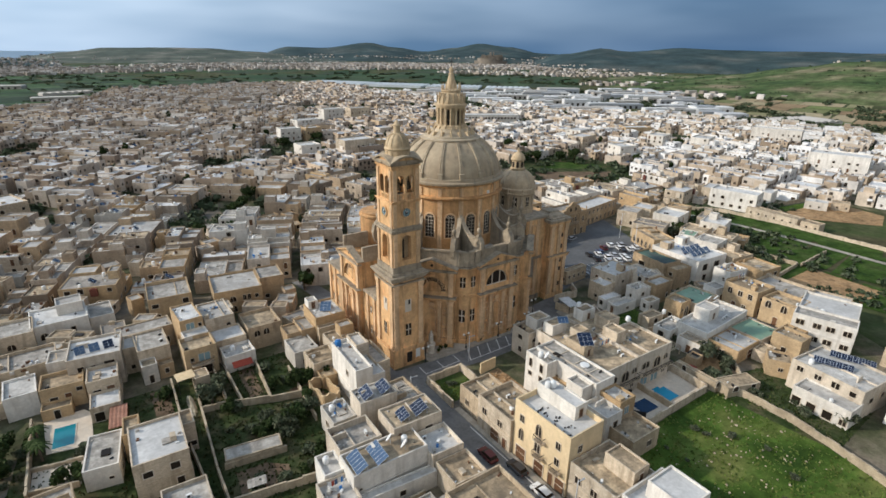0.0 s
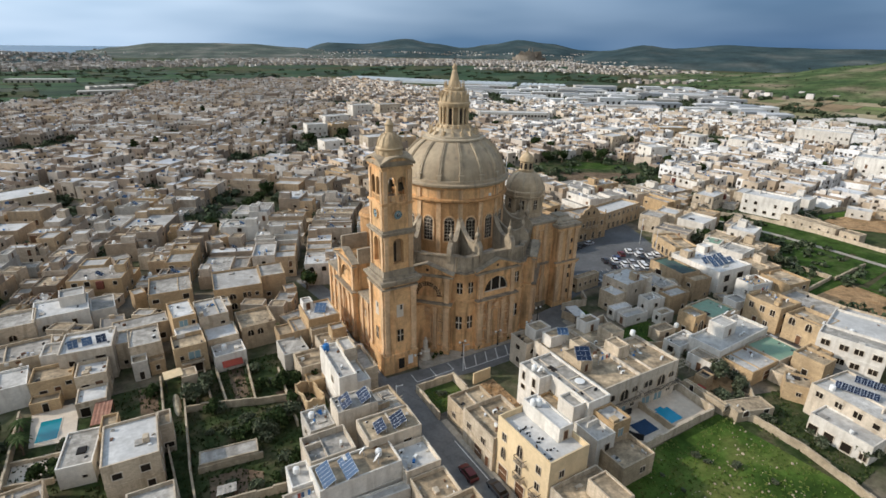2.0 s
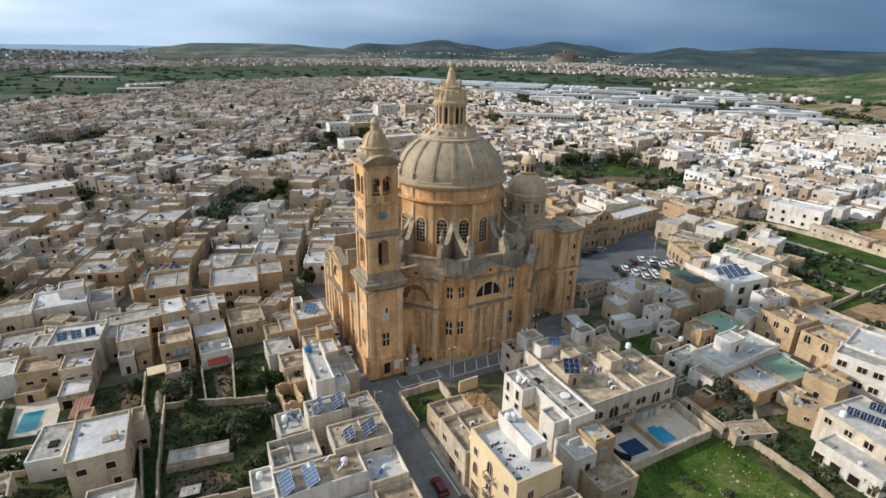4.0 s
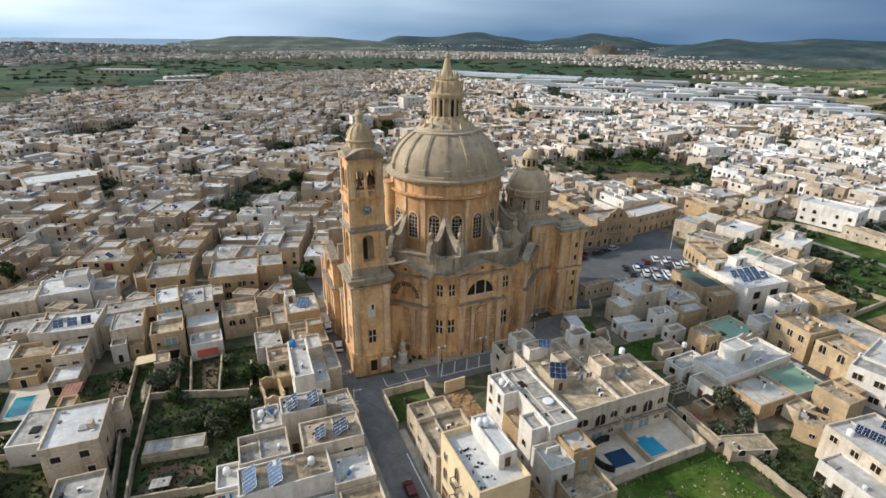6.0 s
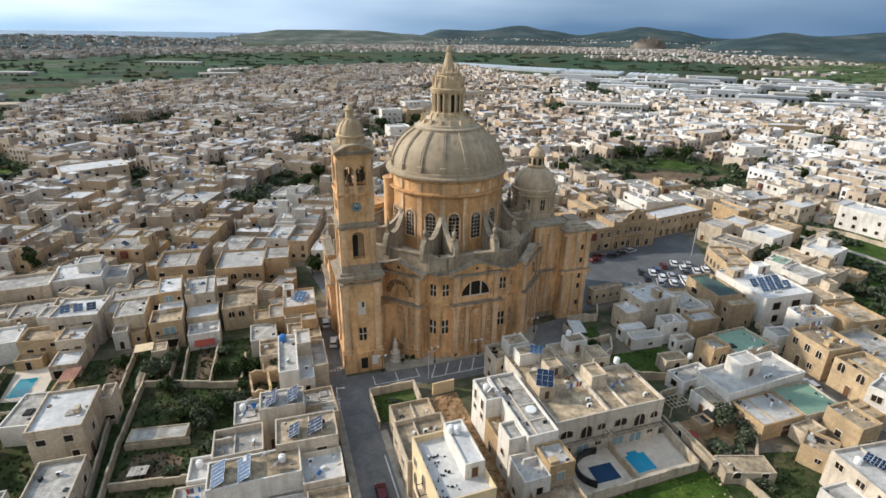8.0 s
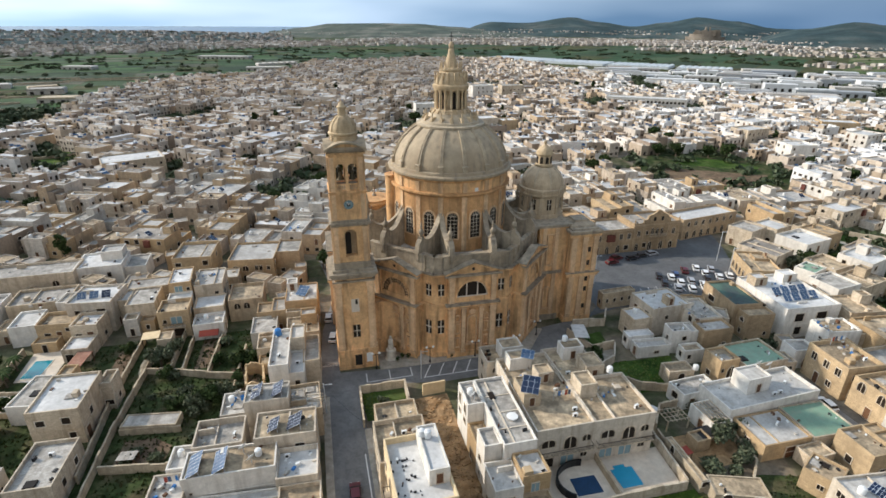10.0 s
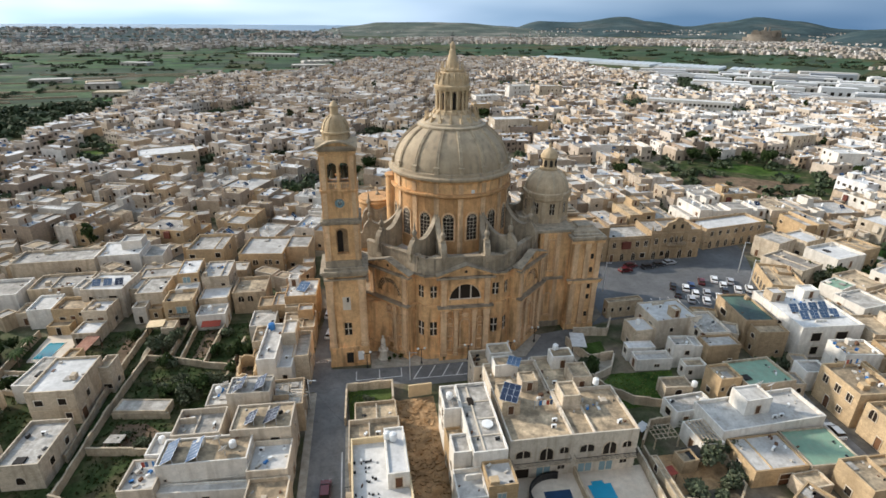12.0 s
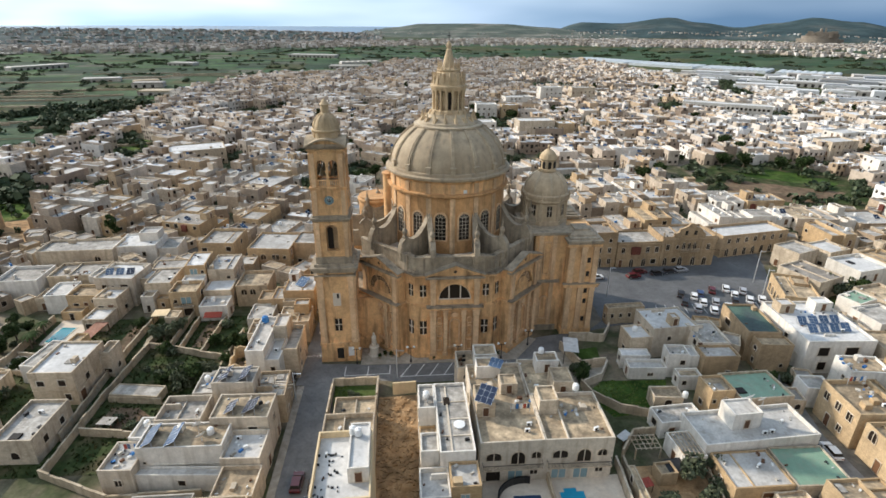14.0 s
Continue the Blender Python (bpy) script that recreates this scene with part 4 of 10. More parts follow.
shell = Geo()
shell.lathe([(12.85, 38.6)] + [dome_at(q) for q in range(0, 61, 3)], 128, cap=False)
part("dome", shell, DOME, church, "grey weathered stone dome shell")
for k in range(16):
    r = Geo()
    r.m = pose(0, 0, 0, 0, 0, 22.5 * k)
    for off, hw, proud in ((0, 0.42, 0.16), (-0.28, 0.1, 0.30), (0.28, 0.1, 0.30)):
        v, fcs = [], []
        for q in range(6, 58, 4):
            ra, z = dome_at(q)
            nrm = Vector((math.cos(radians(q)) / DOME_A, math.sin(radians(q)) / DOME_B)).normalized()
            taper = 1 - 0.35 * (q / 58)
            for sx in (-1, 1):
                v.append(((off + sx * hw) * taper, -(ra + nrm.x * proud), z + nrm.y * proud))
            for sx in (-1, 1):
                v.append(((off + sx * hw) * taper, -(ra - 0.15), z - 0.1))
        for j in range(len(v) // 4 - 1):
            a, b = 4 * j, 4 * j + 4
            fcs += [(a, a + 1, b + 1, b), (a + 2, a, b, b + 2), (a + 1, a + 3, b + 3, b + 1)]
        fcs.append((2, 3, 1, 0))
        r.add(v, fcs)
    ra, z = dome_at(3)
    r.box(-0.45, 0.45, -ra - 0.45, -ra + 0.2, z - 0.2, z + 1.4)
    r.box(-0.6, 0.6, -ra - 0.55, -ra + 0.2, z + 1.2, z + 1.5)
    part("rib", r, DOME_RIB, church, "pale stone dome rib")
ra, z = dome_at(58)
band = Geo()
band.lathe([(ra + 0.5, z - 0.5), (ra + 0.75, z - 0.2), (ra + 0.75, z + 0.15), (ra - 0.1, z + 0.35), (ra - 0.2, z + 0.75), (ra - 1.1, z + 1.0), (4.9, z + 1.7), (4.7, z + 2.4)], 96, cap=False)
part("dome_band", band, DOME_RIB, church, "moulded stone ring at the dome's crown")

# lantern
lan = Geo()
lan.lathe([(4.7, 48.6), (4.75, 49.6), (5.0, 49.8), (5.0, 50.2), (4.6, 50.35), (4.5, 50.8), (3.3, 50.9), (3.3, 55.1)], 48, cap=False)
lantern = part("lantern", lan, LANTERN, church, "tall columned stone lantern", at=Matrix.Diagonal((0.84, 0.84, 1, 1)))
for k in range(16):
    c = Geo()
    a = radians(22.5 * k + 11.25)
    c.lathe([(0.42, 50.6), (0.42, 50.9), (0.33, 51.0), (0.30, 54.3), (0.42, 54.5), (0.45, 54.9)], 10, 3.95 * math.sin(a), -3.95 * math.cos(a))
    part("column", c, LANTERN, lantern)
for k in range(8):
    d = Geo()
    d.m = pose(0, 0, 0, 0, 0, 45 * k)
    d.slab(arched(0, 51.0, 1.15, 3.6), -3.36, -3.2)
    part("window", d, DARK, lantern)
cap = Geo()
cap.lathe([(4.3, 54.85), (4.45, 55.1), (4.7, 55.5), (4.7, 55.85), (4.15, 56.0), (4.1, 56.5), (3.9, 57.2), (3.5, 57.9), (2.95, 58.5), (2.75, 58.65), (3.0, 58.8), (3.0, 59.1), (2.2, 59.2), (1.7, 59.4), (1.45, 60.2), (1.05, 61.6), (0.72, 62.7), (0.75, 62.85), (0.5, 63.1), (0.62, 63.4), (0.68, 63.7), (0.55, 64.1), (0.25, 64.4), (0.15, 64.6)], 48)
part("spire", cap, LANTERN, lantern)
for k in range(16):
    a = 22.5 * k
    r = Geo()
    r.m = pose(0, 0, 0, 0, 0, a)
    r.slab([(-0.2, 56.1), (0.2, 56.1), (0.16, 57.2), (0.12, 58.5), (-0.12, 58.5), (-0.16, 57.2)], -4.3, -4.05)
    r.box(-0.16, 0.16, -4.05, -2.9, 57.0, 57.7)
    r.box(-0.13, 0.13, -3.7, -2.7, 57.7, 58.4)
    part("rib", r, LANTERN, lantern)
    f = Geo()
    f.lathe([(0.22, 59.0), (0.22, 59.4), (0.12, 59.5), (0.2, 59.9), (0.1, 60.3), (0.02, 60.9)], 8, 2.75 * math.sin(radians(a)), -2.75 * math.cos(radians(a)))
    part("finial", f, LANTERN, lantern)
# scroll brackets round the lantern's foot
for k in range(16):
    b = Geo()
    b.m = pose(0, 0, 0, 0, 0, 22.5 * k + 11.25) @ pose(0, 0, 0, 0, 0, 90)
    # outline runs outwards from the lantern along local -x
    b.slab([(-4.4, 48.2), (-4.4, 50.9), (-4.9, 50.7), (-5.4, 49.9), (-6.0, 49.4), (-6.6, 49.5), (-7.2, 49.3), (-7.5, 48.7), (-7.3, 47.9), (-5.2, 47.8)][::-1], -0.36, 0.36)
    part("scroll_bracket", b, LANTERN, lantern)
    f = Geo()
    a = radians(22.5 * k + 11.25)
    f.lathe([(0.22, 49.1), (0.24, 49.5), (0.12, 49.7), (0.22, 50.0), (0.03, 50.7)], 8, 6.9 * math.sin(a), -6.9 * math.cos(a))
    part("finial", f, LANTERN, lantern)
cr = Geo()
cr.box(-0.07, 0.07, -0.07, 0.07, 64.5, 66.4)
cr.box(-0.5, 0.5, -0.06, 0.06, 65.5, 65.66)
part("cross", cr, IRON, lantern, "dark iron cross")

# paired scroll buttresses that spring from the drum over each corner of the octagon
prof = [(0.0, 0.0), (-0.5, 1.2), (-0.62, 2.6), (-0.35, 4.0), (0.2, 4.9), (0.8, 5.35), (1.35, 5.35)]
prof_top = [(2.0, 4.85), (2.8, 4.6), (3.8, 4.75), (4.8, 5.25), (5.7, 6.05), (6.4, 6.95), (7.0, 7.95), (7.4, 8.85), (7.7, 9.7)]
for i in range(8):
    f = facing(i)
    for s in (-1, 1):
        foot = (f @ Vector((s * 4.5, -AP - 0.1, 21.9)))
        ang = 45 * i + s * 22.5
        head = Vector((12.7 * math.sin(radians(ang)), -12.7 * math.cos(radians(ang)), 21.9))
        run = head - foot
        turn = math.degrees(math.atan2(run.y, run.x))
        scale = run.length / 7.7
        g = Geo()
        g.m = pose(foot.x, foot.y, 21.9, 0, 0, turn)
        out = [(x * scale, z) for x, z in prof + prof_top] + [(run.length, 0.0)]
        g.slab(out[::-1], -0.38, 0.38)
        top = [(x * scale, z) for x, z in prof[2:] + prof_top]
        g.ring([(x, z + 0.22) for x, z in top], [(x, z - 0.05) for x, z in top], -0.55, 0.55, closed=False)
        sc = Geo()
        sc.m = g.m @ pose(0.55 * scale, 0, 3.4, 90, 0, 0)
        but = part("scroll_buttress", g, CHURCH_GREY, church, "weathered curved stone buttress")
        sc.lathe([(0.01, -0.5), (1.1, -0.5), (1.1, 0.5), (0.01, 0.5)], 16, cap=False)
        part("scroll", sc, CHURCH_GREY, but)
        fi = Geo()
        fi.m = g.m @ pose(1.0 * scale, 0, 5.2)
        fi.box(-0.42, 0.42, -0.42, 0.42, 0, 0.7)
        fi.lathe([(0.25, 0.7), (0.3, 0.9), (0.54, 1.4), (0.58, 1.8), (0.32, 2.3), (0.18, 2.4), (0.26, 2.8), (0.13, 3.4), (0.02, 4.2)], 10)
        part("finial", fi, CHURCH_GREY, but)

# white notice plate on the frieze
pl = Geo()
pl.m = pose(0, 0, 0, 0, 0, 11.5)
pl.box(-0.35, 0.35, -13.2, -12.95, 35.5, 36.2)
part("plate", pl, TANK, church, "small white plate")

# west arm: lower wings with a pedimented front, and its sunk roof
arm = Geo()
arm.box(-27.6, -15.0, -12.0, 17.2, 0, 13.4)
arm.box(-27.9, -27.6, -12.0, 17.4, 0, 1.4)
part("west_wing", arm, CHURCH, church, "lower limestone wing with pilasters")
for y0, y1 in ((-12.2, -3.9), (7.9, 17.5)):
    arm = Geo()
    arm.box(-27.9, -14.8, y0, y1, 13.4, 13.9)
    part_pieces("cornice", arm, CHURCH_GREY, church)
arm = Geo()
arm.box(-27.3, -17.0, -3.2, 7.2, 13.4, 20.4)
part("west_arm", arm, CHURCH, church)
for y0, y1 in ((-3.6, -2.9), (6.9, 7.6)):
    arm = Geo()
    arm.box(-27.4, -18.0, y0, y1, 20.4, 24.2)
    part("parapet", arm, CHURCH_GREY, church)
church_bay(pose(0, 2.0, 0, 0, 0, 270), 27.4, False)
for y in (10.2, 13.2, 16.4, -6.0, -9.4):
    p = Geo()
    p.box(-27.95, -27.6, y - 0.5, y + 0.5, 1.4, 13.4)
    part("pilaster", p, CHURCH_PALE, church)
for y in (11.7, 14.8, -7.6):
    for m, z in ((CROSS_LOW, 3.4), (CROSS_HIGH, 9.0)):
        part("window", m, None, church, at=pose(0, 0, 0, 0, 0, 270) @ pose(-y, -27.62, z, 0, 0, 0) @ Matrix.Diagonal((0.6, 1, 0.7, 1)))

# east arm: recessed link, flanking pier blocks and the lesser dome
arm = Geo()
arm.box(19.2, 27.0, -10.0, 10.0, 0, 24.6)
part("choir_wall", arm, CHURCH, church)
for s in (-1, 1):
    pier = Geo()
    a, b = sorted((s * 12.2, s * 4.0))
    pier.box(26.3, 33.2, a, b, 0, 23.2)
    pier.box(26.1, 33.4, a - 0.2, b + 0.2, 0, 1.6)
    p = part("pier_block", pier, CHURCH, church)
    c = Geo()
    c.box(26.0, 33.5, a - 0.4, b + 0.4, 23.2, 23.65)
    c.box(25.7, 33.8, a - 0.7, b + 0.7, 23.65, 24.15)
    c.box(26.4, 33.1, a + 0.1, b - 0.1, 24.15, 24.5)
    part_pieces("cornice", c, CHURCH_GREY, church)
    for x in (27.1, 29.8, 32.5):
        q = Geo()
        y0 = a if s < 0 else b
        for out, z0, z1 in ((0.5, 1.6, 2.6), (0.4, 2.6, 11.6), (0.55, 11.6, 12.6), (0.4, 13.7, 21.6), (0.55, 21.6, 22.6)):
            q.box(x - 0.5 - out * 0.3, x + 0.5 + out * 0.3, min(y0, y0 + s * out), max(y0, y0 + s * out), z0, z1)
        part("pilaster", q, CHURCH_PALE, church)
    y0 = a if s < 0 else b
    for out, z0, z1, mat in ((0.6, 12.6, 13.2, CHURCH), (0.8, 13.2, 13.5, CHURCH), (0.85, 13.5, 13.7, LICHEN), (0.5, 22.6, 23.2, CHURCH)):
        q = Geo()
        q.box(26.3 - out, 33.2 + out, min(y0, y0 + s * out), max(y0, y0 + s * out), z0, z1)
        part("cornice", q, mat, church)
    q = Geo()
    q.lathe([(4.3, 24.5), (4.1, 24.9), (2.6, 25.5), (2.5, 25.9)], 4, 29.7, (a + b) / 2, radians(45), smooth=False)
    part("pier_cap", q, CHURCH_GREY, church, "stepped grey stone cap")
    for z in (3.5, 8.2, 10.9, 15.2, 18.6):
        q = Geo()
        q.box(30.7, 31.5, y0 + s * 0.05 - 0.05, y0 + s * 0.05 + 0.05, z, z + 1.3)
        q.slot = 1
        q.ring([(30.5, z - 0.2), (31.7, z - 0.2), (31.7, z + 1.5), (30.5, z + 1.5)], [(30.7, z), (31.5, z), (31.5, z + 1.3), (30.7, z + 1.3)], y0 + s * 0.12 - 0.06, y0 + s * 0.12 + 0.06)
        part("window", q, (DARK, CHURCH), church)
link = Geo()
link.box(17.0, 27.3, -10.3, 10.3, 24.6, 25.2)
link.box(19.0, 25.4, -10.35, -10.0, 12.8, 13.5)
link.box(19.0, 25.4, -10.25, -10.0, 0, 1.5)
part_pieces("cornice", link, CHURCH_GREY, church)
for x in (20.5, 23.6):
    q = Geo()
    q.box(x - 0.5, x + 0.5, -10.25, -10.0, 1.5, 12.8)
    q.box(x - 0.5, x + 0.5, -10.2, -10.0, 13.5, 24.6)
    part("pilaster", q, CHURCH_PALE, church)
q = Geo()
q.ring(arched(22.05, 3.2, 1.9, 6.2), arched(22.05, 3.5, 1.4, 5.6), -10.35, -9.95)
q.ring([(21.2, 15.0), (22.9, 15.0), (22.9, 23.0), (21.2, 23.0)], [(21.4, 15.2), (22.7, 15.2), (22.7, 22.8), (21.4, 22.8)], -10.3, -9.95)
part_pieces("panel", q, CHURCH_PALE, church)
end = Geo()
end.box(33.6, 35.0, -4.0, 4.0, 0, 22.0)
end.slab([(33.6, 22.0), (35.0, 22.0), (35.0, 23.0), (33.6, 23.0)], -4.4, 4.4)
end.box(26.0, 33.6, -4.0, 4.0, 0, 23.0)
part("facade", end, CHURCH, church)

LX = 23.0
ld = Geo()
ld.lathe([(5.5, 24.4), (5.5, 26.0), (5.1, 26.1), (5.1, 30.2), (5.5, 30.4), (5.75, 30.7), (5.75, 31.0), (5.2, 31.2)], 8, LX, -0.7, radians(22.5), smooth=False, cap=False)
part("lesser_drum", ld, LESSER, church, "octagonal stone drum of the lesser dome")
lr = Geo()
lr.lathe([(5.3, 31.1), (5.45, 31.4), (5.45, 32.1), (5.15, 32.3)] + [(5.1 * math.cos(radians(q)), 32.3 + 5.0 * math.sin(radians(q))) for q in range(0, 70, 6)], 48, LX, -0.7, cap=False)
lesser = part("lesser_dome", lr, LESSER, church, "smaller grey stone dome")
for k in range(8):
    r = Geo()
    r.m = pose(LX, -0.7, 0, 0, 0, 45 * k)
    for q in range(4, 64, 10):
        c0, s0, c1, s1 = math.cos(radians(q)), math.sin(radians(q)), math.cos(radians(q + 10)), math.sin(radians(q + 10))
        r.add([(-0.22, -5.22 * c0, 32.3 + 5.13 * s0), (0.22, -5.22 * c0, 32.3 + 5.13 * s0), (0.2, -5.22 * c1, 32.3 + 5.13 * s1), (-0.2, -5.22 * c1, 32.3 + 5.13 * s1),
               (-0.22, -5.0 * c0, 32.3 + 4.9 * s0), (0.22, -5.0 * c0, 32.3 + 4.9 * s0), (0.2, -5.0 * c1, 32.3 + 4.9 * s1), (-0.2, -5.0 * c1, 32.3 + 4.9 * s1)],
              [(0, 1, 2, 3), (4, 0, 3, 7), (1, 5, 6, 2)])
    part("rib", r, DOME_RIB, lesser)
    wv = Geo()
    wv.m = pose(LX, -0.7, 0, 0, 0, 45 * k)
    wv.box(-0.6, 0.6, -4.78, -4.6, 27.2, 29.8)
    wv.slot = 1
    wv.ring([(-0.85, 26.95), (0.85, 26.95), (0.85, 30.05), (-0.85, 30.05)], [(-0.6, 27.2), (0.6, 27.2), (0.6, 29.8), (-0.6, 29.8)], -4.9, -4.6)
    wv.slot = 2
    wv.box(-0.05, 0.05, -4.86, -4.7, 27.2, 29.8)
    wv.box(-0.6, 0.6, -4.86, -4.7, 28.6, 28.7)
    part("window", wv, (GLASS, LESSER, FRAME), church)
    pv = Geo()
    pv.m = pose(LX, -0.7, 0, 0, 0, 45 * k + 22.5)
    pv.box(-0.35, 0.35, -5.3, -4.9, 26.0, 30.3)
    pv.lathe([(0.3, 31.0), (0.34, 31.3), (0.2, 31.5), (0.36, 31.9), (0.16, 32.4), (0.02, 33.0)], 8, 0, -5.5)
    part("pilaster", pv, LESSER, church)
ll = Geo()
ll.lathe([(2.0, 36.9), (2.05, 37.4), (1.75, 37.5), (1.7, 39.4), (1.95, 39.6), (2.05, 39.8), (2.0, 40.0), (1.85, 40.5), (1.5, 41.1), (0.9, 41.6), (0.35, 41.9), (0.25, 42.1), (0.38, 42.4), (0.3, 42.7), (0.05, 43.0)], 16, LX, -0.7)
small = part("lesser_lantern", ll, LANTERN, church)
for k in range(8):
    ll = Geo()
    ll.m = pose(LX, -0.7, 0, 0, 0, 45 * k)
    ll.slab(arched(0, 37.7, 0.7, 1.6, 6), -1.8, -1.6)
    part("opening", ll, DARK, small)
# tall rounded stair turret on the north-west of the drum
st = Geo()
st.lathe([(1.5, 21), (1.5, 36.0), (1.7, 36.2), (1.7, 36.6)], 20, -13.3, 1.0)
part("stair_turret", st, CHURCH, church, "plain round stair turret")
lc = Geo()
lc.lathe([(4.2, 20.5), (4.2, 27.5), (4.5, 27.8), (4.5, 28.2), (4.1, 28.4), (4.1, 28.8)], 32, -17.0, 9.0)
part("lesser_drum", lc, DRUM, church, "low round drum with flat cap")

# ---- bell tower ----
TX, TY = 54.1, 95.1
tower = thing("bell_tower", "square honey limestone bell tower with clock and cupola", "bell tower", pose(TX, TY, 0))


def tier(hw, z0, z1, name="stage", mat=CHURCH, label=""):
    g = Geo()
    g.box(-hw, hw, -hw, hw, z0, z1)
    return part(name, g, mat, tower, label)


g = Geo()
g.box(-4.05, 4.05, -4.05, 4.05, 0, 4.6)
g.box(-4.2, 4.2, -4.2, 4.2, 0, 0.8)
g.box(-4.2, 4.2, -4.2, 4.2, 4.3, 4.75)
part("plinth", g, CHURCH, tower)
tier(3.65, 4.6, 21.6)
g = Geo()
for hw, z0, z1 in ((4.2, 20.6, 20.9), (4.25, 21.5, 21.9), (4.45, 21.9, 22.3), (4.75, 22.3, 22.75), (4.0, 22.75, 23.3)):
    g.box(-hw, hw, -hw, hw, z0, z1)
part_pieces("cornice", g, CHURCH_GREY, tower)
g = Geo()
g.box(-3.55, 3.55, -3.55, 3.55, 23.3, 24.7)
part("pedestal", g, CHURCH_GREY, tower)


def tower_faces():
    for k in range(4):
        yield pose(0, 0, 0, 0, 0, 90 * k)


for f in tower_faces():
    for s in (-1, 1):
        g = Geo()
        g.m = f
        g.box(s * 3.1 - 0.55, s * 3.1 + 0.55, -4.02, -3.6, 4.75, 19.6)
        g.box(s * 3.1 - 0.65, s * 3.1 + 0.65, -4.12, -3.6, 4.75, 5.6)
        g.box(s * 3.1 - 0.7, s * 3.1 + 0.7, -4.18, -3.6, 19.6, 20.6)
        part("pilaster", g, CHURCH_PALE, tower)
    g = Geo()
    g.m = f
    g.box(-0.75, 0.75, -3.72, -3.6, 7.6, 10.6)
    g.slot = 1
    g.ring([(-1.0, 7.35), (1.0, 7.35), (1.0, 10.85), (-1.0, 10.85)], [(-0.75, 7.6), (0.75, 7.6), (0.75, 10.6), (-0.75, 10.6)], -3.8, -3.6)
    g.slot = 2
    g.box(-0.09, 0.09, -3.77, -3.7, 7.6, 10.6)
    g.box(-0.75, 0.75, -3.77, -3.7, 9.05, 9.23)
    part("window", g, (GLASS, CHURCH, FRAME), tower)
    g = Geo()
    g.m = f
    g.box(-0.8, 0.8, -3.72, -3.6, 13.6, 16.6)
    g.slot = 1
    g.box(0.05, 0.5, -3.75, -3.7, 15.4, 16.5)
    part("window", g, (FRAME, DARK), tower, "pale shuttered window with an open pane")
# second stage: hollow niche stage built of four corner piers and arches
g = Geo()
g.box(-1.9, 1.9, -1.9, 1.9, 24.7, 32.4)
part("stage_core", g, CHURCH, tower)
for k, f in enumerate(tower_faces()):
    g = Geo()
    g.m = f
    hw = 3.3 if k % 2 == 0 else 1.9
    op = arc(0, 30.4, 1.15, 1.15, 0, 180, 12)
    g.box(-hw, -1.15, -3.3, -1.9, 24.7, 32.4)
    g.box(1.15, hw, -3.3, -1.9, 24.7, 32.4)
    g.box(-1.15, 1.15, -3.3, -1.9, 24.7, 26.0)
    g.ring([(x, 32.4) for x, z in op], op, -3.3, -1.9, closed=False)
    part("niche_wall", g, CHURCH, tower)
    g = Geo()
    g.m = f
    # back in browner stone than the walls: the niche's shade put into its colour
    g.slab(arched(0, 26.0, 2.28, 5.5, 12), -2.02, -1.92)
    g.slot = 1
    g.slab(arched(-0.45, 26.0, 1.1, 4.6, 8), -2.1, -2.02)
    part("niche", g, (BROWNSTONE, DARK), tower, "niche back coloured brown for its shade, with a dark opening")
    g = Geo()
    g.m = f
    g.ring(arched(0, 25.8, 3.0, 6.0, 12), arched(0, 26.0, 2.3, 5.55, 12), -3.45, -3.3)
    part("niche_surround", g, CHURCH, tower)
    for s in (-1, 1):
        g = Geo()
        g.m = f
        g.box(s * 2.75 - 0.42, s * 2.75 + 0.42, -3.55, -3.3, 24.7, 31.4)
        g.box(s * 2.75 - 0.52, s * 2.75 + 0.52, -3.62, -3.3, 31.4, 32.2)
        part("pilaster", g, CHURCH_PALE, tower)
g = Geo()
for hw, z0, z1 in ((3.6, 32.3, 32.7), (3.9, 32.7, 33.1), (3.5, 33.1, 33.5)):
    g.box(-hw, hw, -hw, hw, z0, z1)
part_pieces("cornice", g, CHURCH_GREY, tower)
tier(3.25, 33.5, 39.0, "clock_stage")
g = Geo()
for hw, z0, z1 in ((3.4, 38.6, 38.9), (3.6, 38.9, 39.2)):
    g.box(-hw, hw, -hw, hw, z0, z1)
part_pieces("cornice", g, CHURCH, tower)
